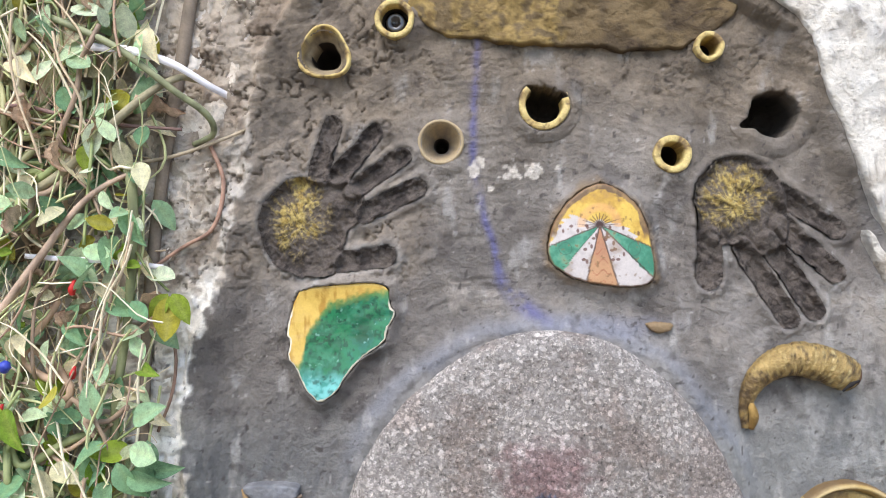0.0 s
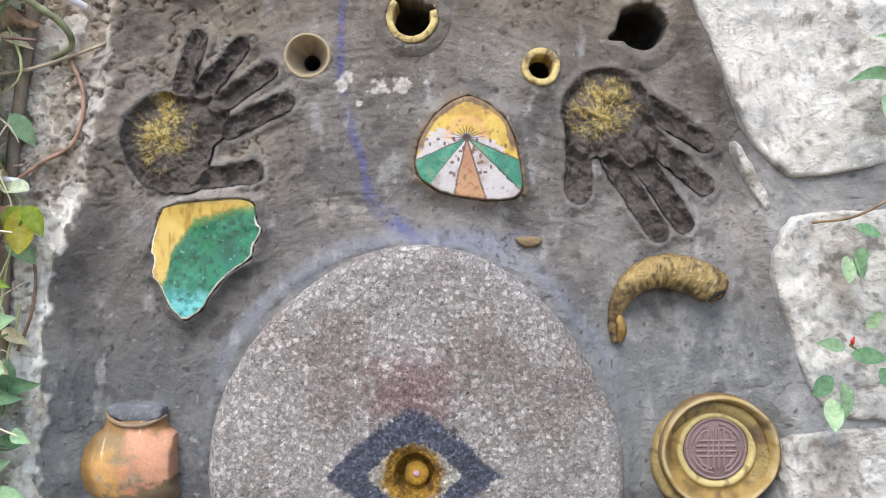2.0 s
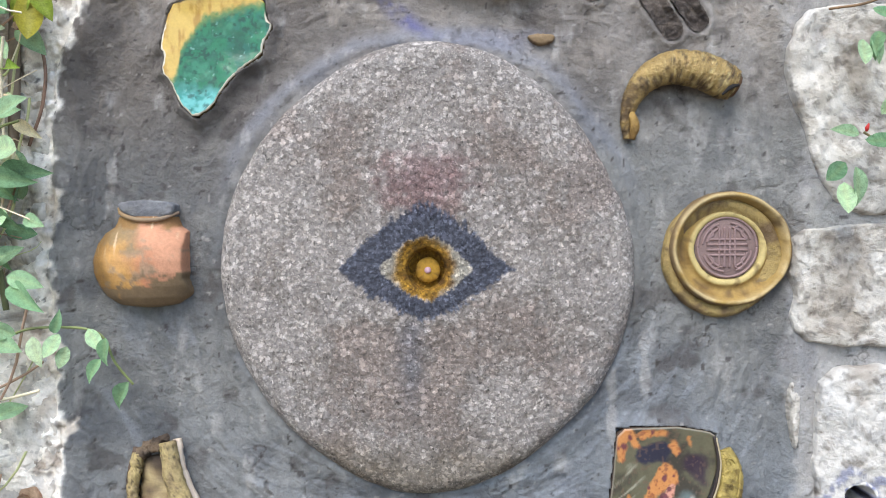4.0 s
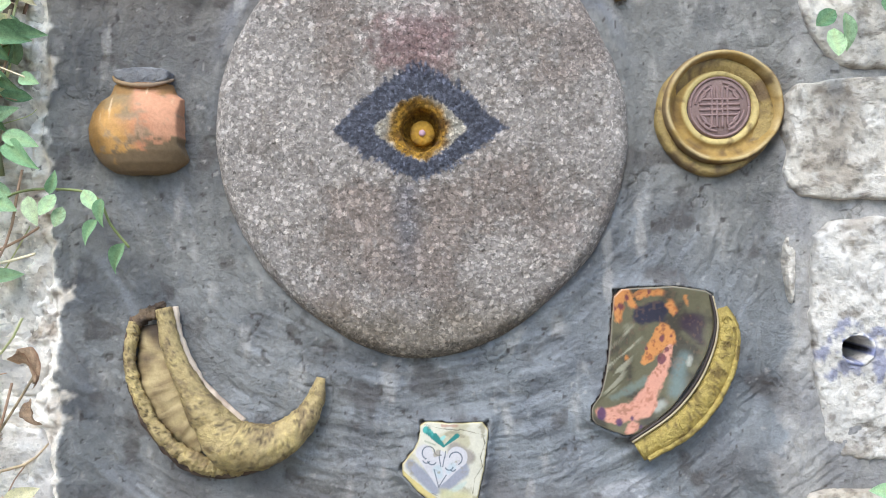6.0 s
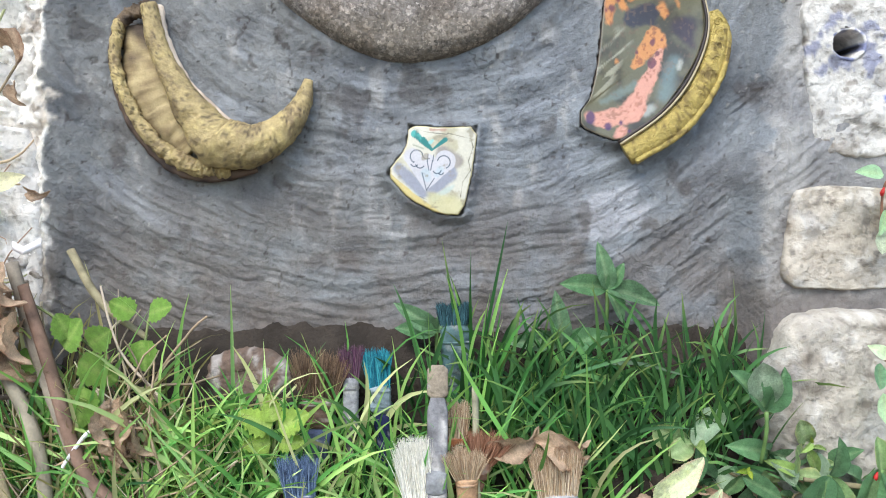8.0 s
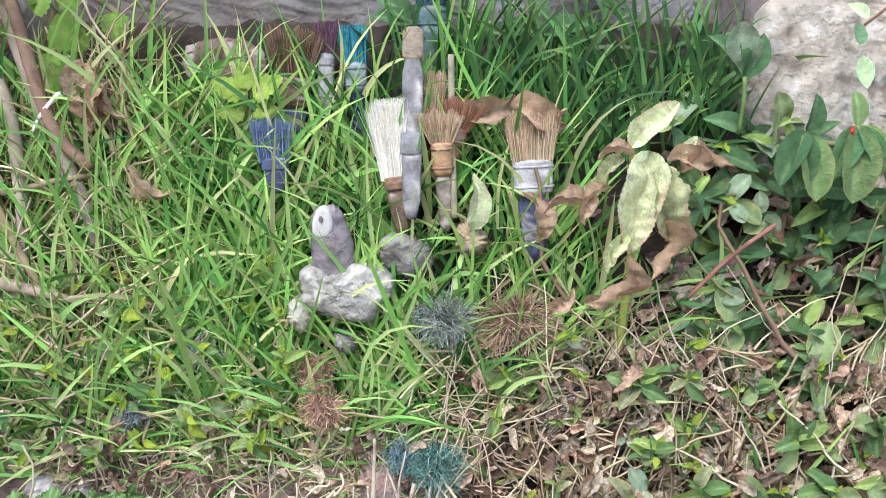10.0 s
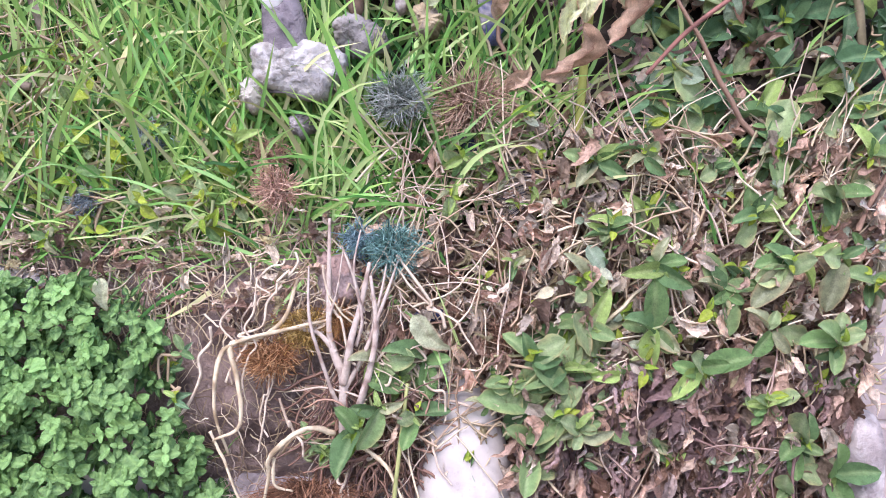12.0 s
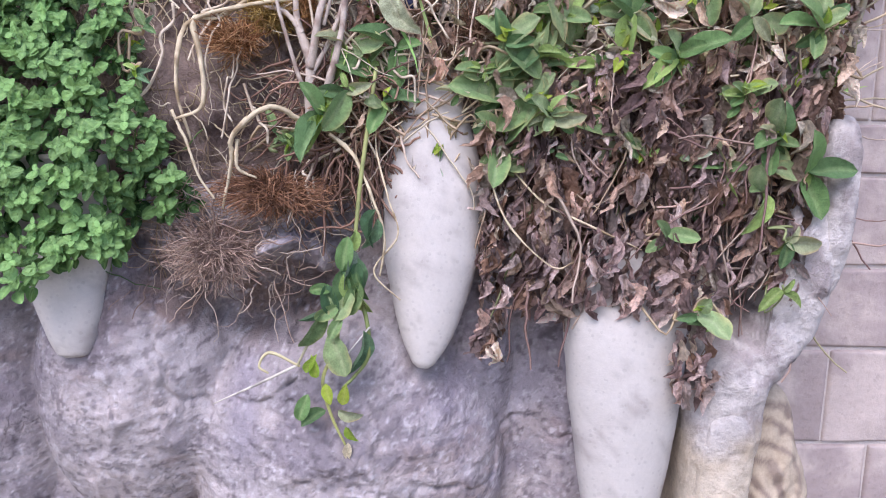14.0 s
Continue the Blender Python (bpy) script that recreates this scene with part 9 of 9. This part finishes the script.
def tuft(at, rx, rz, cols, label, s, n=300, ln=0.03, thick=0.00045, face=(0, -1, 0.35)):
    """Old bristles that splay out of the ground."""
    r = np.random.default_rng(s)
    n = int(1.7 * n)
    root = thing("bristle_tuft", at, label, "brush head", "brush heads in the soil")
    a, q = r.uniform(0, 2 * np.pi, n), np.sqrt(r.uniform(0, 1, n))
    way = np.array(face) * 0.7 + np.stack([np.cos(a) * q, r.normal(0, 0.1, n), np.sin(a) * q], 1)
    way /= np.linalg.norm(way, axis=1)[:, None]
    base = np.stack([np.cos(a) * q * rx * 0.35, 0.01 + 0 * a, np.sin(a) * q * rz * 0.35], 1)
    tip = np.stack([np.cos(a) * q * rx, -ln * (1.05 - 0.6 * q**2), np.sin(a) * q * rz], 1) * r.uniform(0.55, 1.15, n)[:, None] + r.normal(0, 0.003, (n, 3))
    t = np.linspace(0, 1, 4)
    bow = r.normal(0, 0.006, (n, 3))
    mid = base[:, None] * (1 - t)[None, :, None] + tip[:, None] * t[None, :, None] + bow[:, None] * (t * (1 - t) * 4)[None, :, None]
    side = np.stack([-np.sin(a), 0 * a, np.cos(a)], 1)[:, None]
    up = np.array([0, -1.0, 0])
    half = (thick * np.array([1, 1, 0.8, 0.3]))[None, :, None]
    v = np.stack([mid - side * half, mid + up * half, mid + side * half], 2).reshape(-1, 3)
    f = sheet_faces(4, 3, wrap=True)
    faces = (f[None] + (np.arange(n) * 12)[:, None, None]).reshape(-1, 4)
    c = np.array(cols)[r.integers(len(cols), size=n)] * r.uniform(0.75, 1.3, n)[:, None]
    mesh("bristles", v, faces, BRISTLE, root, np.repeat(c, 12, 0))
    core = [(rx * 0.45, 0.012), (rx * 0.42, 0.0), (rx * 0.3, -ln * 0.25), (0.001, -ln * 0.3)]
    lathe("matted_core", core, (0, 0, 0), BRISTLE, root, 20, 0.2, lambda v: np.broadcast_to(np.array(cols[-1]) * 0.75, (len(v), 3)), s, rz / rx)


by = lambda x, z, off=0.024: (x, bank_at(x, z) - off, z)
tuft(by(0.146, 0.886, 0.036), 0.034, 0.026, [C(178, 188, 178), C(206, 214, 204), C(146, 160, 152), C(132, 142, 128)], "grey-blue splayed brush bristles in the grass", 1, 420)
tuft(by(0.209, 0.882, 0.034), 0.046, 0.036, [C(188, 160, 134), C(212, 184, 158), C(152, 126, 104)], "brown splayed brush bristles in the soil", 2, 460)
tuft(by(0.030, 0.838, 0.034), 0.022, 0.018, [C(212, 172, 146), C(235, 200, 172), C(172, 136, 117)], "worn tan brush bristles in the grass", 3, 260, 0.022)
tuft(by(0.038, 0.808, 0.034), 0.024, 0.020, [C(212, 172, 146), C(235, 200, 172), C(172, 136, 117)], "worn tan brush bristles below another head", 4, 260, 0.022)
tuft(by(0.139, 0.756, 0.03), 0.028, 0.026, [C(116, 162, 152), C(150, 194, 182), C(92, 132, 124)], "dark teal brush bristles on bare soil", 5, 460, 0.024)
tuft(by(0.108, 0.762), 0.016, 0.016, [C(130, 166, 172), C(160, 190, 196), C(98, 132, 140)], "small teal brush bristles on bare soil", 6, 200, 0.02)
tuft(by(0.060, 0.686, 0.02), 0.030, 0.020, [C(191, 157, 84), C(221, 191, 120), C(155, 124, 65)], "mossy ochre brush bristles under roots", 7, 380, 0.026)
tuft(by(0.030, 0.662, 0.025), 0.030, 0.018, [C(190, 140, 92), C(216, 172, 124), C(150, 104, 68)], "rusty orange brush bristles under roots", 8, 380, 0.026)
tuft(by(0.088, 0.690, 0.02), 0.014, 0.014, [C(200, 150, 98), C(170, 122, 78)], "small rusty brush bristles beside the shrub", 9, 160, 0.018)
tuft((0.060, -0.150, 0.532), 0.060, 0.024, [C(160, 118, 88), C(184, 140, 106), C(120, 86, 66)], "matted brown bristles under the soil's edge", 10, 700, 0.026)
tuft((0.004, -0.148, 0.480), 0.058, 0.042, [C(179, 153, 136), C(209, 183, 162), C(143, 120, 108)], "hanging grey-brown matted bristles", 11, 420, 0.026, face=(0, -0.6, -1))
tuft(by(0.237, 0.672, 0.02), 0.026, 0.026, [C(155, 122, 96), C(183, 146, 117), C(122, 91, 73)], "curly brown bristle mat at the lip", 12, 380, 0.02)
tuft(by(-0.075, 0.855), 0.016, 0.016, [C(146, 165, 169), C(179, 195, 200)], "small grey bristles deep in the grass", 13, 150, 0.02)
tuft(by(-0.135, 0.800), 0.014, 0.012, [C(127, 143, 150), C(167, 179, 179)], "small dark grey bristles deep in the grass", 14, 130, 0.018)
white_head = thing("bristle_tuft", by(0.258, 0.810, 0.02), "white-crusted brush head lying on its side", "brush head", "brush heads in the soil")
bristles("bristles", (0.010, 0, 0), (-1, -0.35, -0.25), (0, 0, 1), 0.022, 0.012, 0.036, [C(216, 206, 190), C(180, 166, 146), C(70, 66, 74)], white_head, 150, 0.35, 5, 0.0008)
flat_bar("ferrule", (0.008, 0, 0), (0.026, 0.006, 0.004), 0.022, 0.02, 0.010, FERRULE, C(170, 150, 128), white_head, 3, 8)
for x, z, d, label in ((0.204, 0.848, (1, -0.2, -0.6), "small dark blue brush end with white paint"), (0.168, 0.694, (1, -0.2, 0.2), "dark navy scrap half buried in the soil"), (0.356, 0.666, (0.7, -0.2, -0.8), "dark blue handle end among dead leaves")):
    nub = thing("brush_end", by(x, z, 0.022), label, "brush handle")
    flat_bar("handle_end", -0.012 * np.array(d), 0.014 * np.array(d), 0.010, 0.013, 0.009, HANDLE, C(56, 58, 84), nub, int(x * 100), 14)

# ---- painted stone and rocks in the grass ----
cone = thing("painted_stone", (0.048, -0.11, 0.905), "grey cone-shaped stone with a white painted tip", "stone")
o = np.array(cone.location)
sweep("cone_body", np.array([(0.050, -0.112, 0.895), (0.049, -0.118, 0.925), (0.047, -0.122, 0.955), (0.044, -0.124, 0.978), (0.043, -0.124, 0.988)]) - o, [0.0215, 0.0205, 0.0185, 0.0145, 0.007], LIMESTONE, cone, 30, 0.9, lambda v, t: mix(C(146, 138, 140), C(104, 98, 102), ramp(fbm(v[:, 0], v[:, 2], 160, 4, 5), -0.2, 0.4)), 50, 0.06)
white = surface("white_paint", C(228, 226, 222), rough=0.6, var=0.08, scale=80, fine=300, fvar=0.08, bump=0.3)
tip = slab("painted_tip", [(0.0325, 0.962), (0.033, 0.975), (0.038, 0.986), (0.043, 0.989), (0.049, 0.983), (0.051, 0.970), (0.047, 0.961), (0.039, 0.959)], -0.1415, -0.128, white, cone, None, 0.0008, 0.003, 0.0005, 60, n=60, rings=10, lean=(0.05, -0.32))
tip.location = -o
slab("painted_dot", [(0.0385, 0.977), (0.041, 0.981), (0.0435, 0.977), (0.041, 0.973)], -0.1445, -0.139, surface("grey_dot", C(112, 104, 108), rough=0.8), tip, None, 0.0005, 0.001, n=24, rings=5, cut=2)
ROCKS = [([(0.018, 0.930), (0.030, 0.936), (0.066, 0.937), (0.100, 0.928), (0.102, 0.910), (0.088, 0.896), (0.082, 0.884), (0.050, 0.886), (0.046, 0.894), (0.020, 0.896)], -0.134, (162, 160, 152), "grey lichen-covered rock under the cone stone"),
         ([(0.085, 0.955), (0.105, 0.964), (0.132, 0.950), (0.138, 0.930), (0.115, 0.918), (0.092, 0.930)], -0.112, (158, 154, 148), "rounded grey rock in the grass"),
         ([(0.008, 0.905), (0.028, 0.908), (0.032, 0.885), (0.018, 0.872), (0.006, 0.885)], -0.128, (190, 186, 168), "small pale rock in the grass"),
         ([(0.155, 0.968), (0.172, 0.972), (0.188, 0.955), (0.178, 0.938), (0.160, 0.942)], -0.110, (176, 160, 128), "flat tan stone in the grass"),
         ([(0.045, 0.872), (0.062, 0.876), (0.072, 0.862), (0.060, 0.850), (0.047, 0.856)], -0.118, (150, 142, 138), "small grey rock below the painted stone"),
         ([(0.070, 0.752), (0.10, 0.748), (0.112, 0.728), (0.10, 0.70), (0.075, 0.705), (0.066, 0.73)], -0.132, (170, 144, 132), "flat pinkish stone in bare soil"),
         ([(-0.235, 0.742), (-0.19, 0.740), (-0.16, 0.715), (-0.19, 0.70), (-0.24, 0.705)], -0.128, (150, 138, 128), "grey stone at the edge of the herbs")]
for k, (pts, front, base, label) in enumerate(ROCKS):
    tagged(slab("rock", pts, front, -0.05, LIMESTONE, None, stone_paint(150 + 3 * k, base, tuple(int(0.7 * v) for v in base)), 0.005, 0.008, 0.006, 60, n=120, rings=34, cut=1, s=20 + k, jag=0.003), label, "rock", "rocks on the bank")

# ---- the lip at the jaw's edge and the far masonry ----
def lip_paint(v, t):
    n, m = fbm(v[:, 0], v[:, 2], 26, 4, 441), fbm(v[:, 0], v[:, 2], 130, 3, 442)
    col = mix(C(206, 199, 191), C(164, 154, 149), ramp(n + 0.4 * m, -0.1, 0.5))
    col = mix(col, C(206, 190, 160), 0.7 * ramp(0.33 - v[:, 2] + 0.05 * n, 0, 0.06))
    return mix(col, C(96, 84, 82), 0.8 * ramp(fbm(v[:, 0], v[:, 2], 44, 4, 443), 0.32, 0.5))


flat_lip = lambda x, z, d: lip_paint(np.stack([x, 0 * x, z], -1), 0)
lip = thing("jaw_lip", (0, 0, 0), "whitish moulded cement lip at the jaw's corner", "sculpture")
LIP = [(0.438, 0.10), (0.440, 0.24), (0.437, 0.33), (0.446, 0.385), (0.480, 0.410), (0.505, 0.430), (0.512, 0.475), (0.515, 0.53), (0.535, 0.575), (0.563, 0.60), (0.570, 0.54), (0.562, 0.46), (0.556, 0.405), (0.528, 0.372), (0.506, 0.345), (0.507, 0.285), (0.488, 0.25), (0.478, 0.10)]
slab("lip_body", LIP, -0.168, -0.06, CEMENT, lip, flat_lip, 0.012, 0.024, 0.008, 22, n=260, rings=50, cut=2, s=61, jag=0.004, mid=(0.495, 0.39))
slab("lip_foot", [(0.438, 0.05), (0.440, 0.22), (0.447, 0.32), (0.470, 0.36), (0.500, 0.345), (0.505, 0.28), (0.492, 0.20), (0.486, 0.05)], -0.172, -0.06, CEMENT, lip, flat_lip, 0.014, 0.022, 0.007, 24, n=160, rings=40, cut=2, s=63, jag=0.003)
slab("lip_tip", [(0.536, 0.60), (0.566, 0.61), (0.573, 0.54), (0.566, 0.46), (0.552, 0.44), (0.540, 0.50)], -0.170, -0.08, CEMENT, lip, flat_lip, 0.008, 0.012, 0.006, 30, n=120, rings=30, cut=2, s=65, jag=0.003)


def knot_paint(x, z, d):
    n = fbm(x, z, 24, 4, 451)
    ringed = np.sin((np.hypot(x - 0.515, (z - 0.235) * 0.8) + 0.016 * n) * 420)
    return mix(C(190, 174, 150), C(138, 122, 108), ramp(ringed + 1.2 * n + 0.4 * fbm(x, z, 120, 3, 452), -0.4, 1.2))


roll = slab("grained_scroll", [(0.49, 0.02), (0.492, 0.20), (0.500, 0.28), (0.508, 0.335), (0.530, 0.352), (0.556, 0.335), (0.566, 0.29), (0.585, 0.24), (0.592, 0.12), (0.592, 0.02)], -0.122, -0.02, TERRACOTTA, None, knot_paint, 0.020, 0.020, 0.007, 40, n=180, rings=44, cut=2, s=67, jag=0.003)
tagged(roll, "brown swirling grained form beside the lip", "sculpture")

ASHLAR = surface("ashlar", attr=True, rough=0.9, var=0.12, scale=14, fine=160, fvar=0.14, bump=0.6, depth=0.002, pits=0.3, pscale=120)
far_paint = lambda s: (lambda x, z, d: mix(C(196, 182, 172), C(168, 154, 148), ramp(fbm(x, z, 14, 4, s) + 0.3 * fbm(x, z, 90, 3, s + 1), -0.2, 0.5)))
for k, (z0, z1, xs) in enumerate(((0.60, 0.735, (0.52, 0.66, 0.86)), (0.545, 0.596, (0.52, 0.72, 0.86)), (0.445, 0.541, (0.52, 0.608, 0.86)), (0.352, 0.441, (0.52, 0.75, 0.86)), (0.24, 0.348, (0.52, 0.645, 0.86)), (0.10, 0.236, (0.52, 0.70, 0.86)), (0.0, 0.096, (0.52, 0.62, 0.86)))):
    for j, (a, b) in enumerate(zip(xs, xs[1:])):
        a2, b2 = a + 0.001, b - 0.001
        tagged(slab("ashlar_block", [(a2, z0), ((a2 + b2) / 2, z0), (b2, z0), (b2, (z0 + z1) / 2), (b2, z1), ((a2 + b2) / 2, z1), (a2, z1), (a2, (z0 + z1) / 2)], -0.02, 0.11, ASHLAR, None, far_paint(460 + 7 * k + j), 0.001, 0.005, 0.002, 30, n=240, rings=20, cut=0, s=k + 30 * j), "smooth dressed pinkish-grey masonry block", "stone block", "dressed blocks behind the jaw", "structure")
box("wall_joint", 0.53, 0.86, -0.016, 0.10, 0.0, 0.74, surface("pale_mortar", C(196, 186, 178), rough=0.9, var=0.1, scale=30), "pale mortar between dressed blocks")

# ---- ground and the far wall ----
GROUND = surface("trodden_earth", C(128, 114, 98), rough=0.95, var=0.25, scale=3, fine=60, fvar=0.3, bump=0.7, depth=0.01)
me = bpy.data.meshes.new("ground")
me.from_pydata([(-400, -400, 0), (400, -400, 0), (400, 400, 0), (-400, 400, 0)], [], [(0, 1, 2, 3)])
me.materials.append(GROUND)
tagged(new("ground", me), "flat trodden earth in front of the wall", "ground", kind="structure")
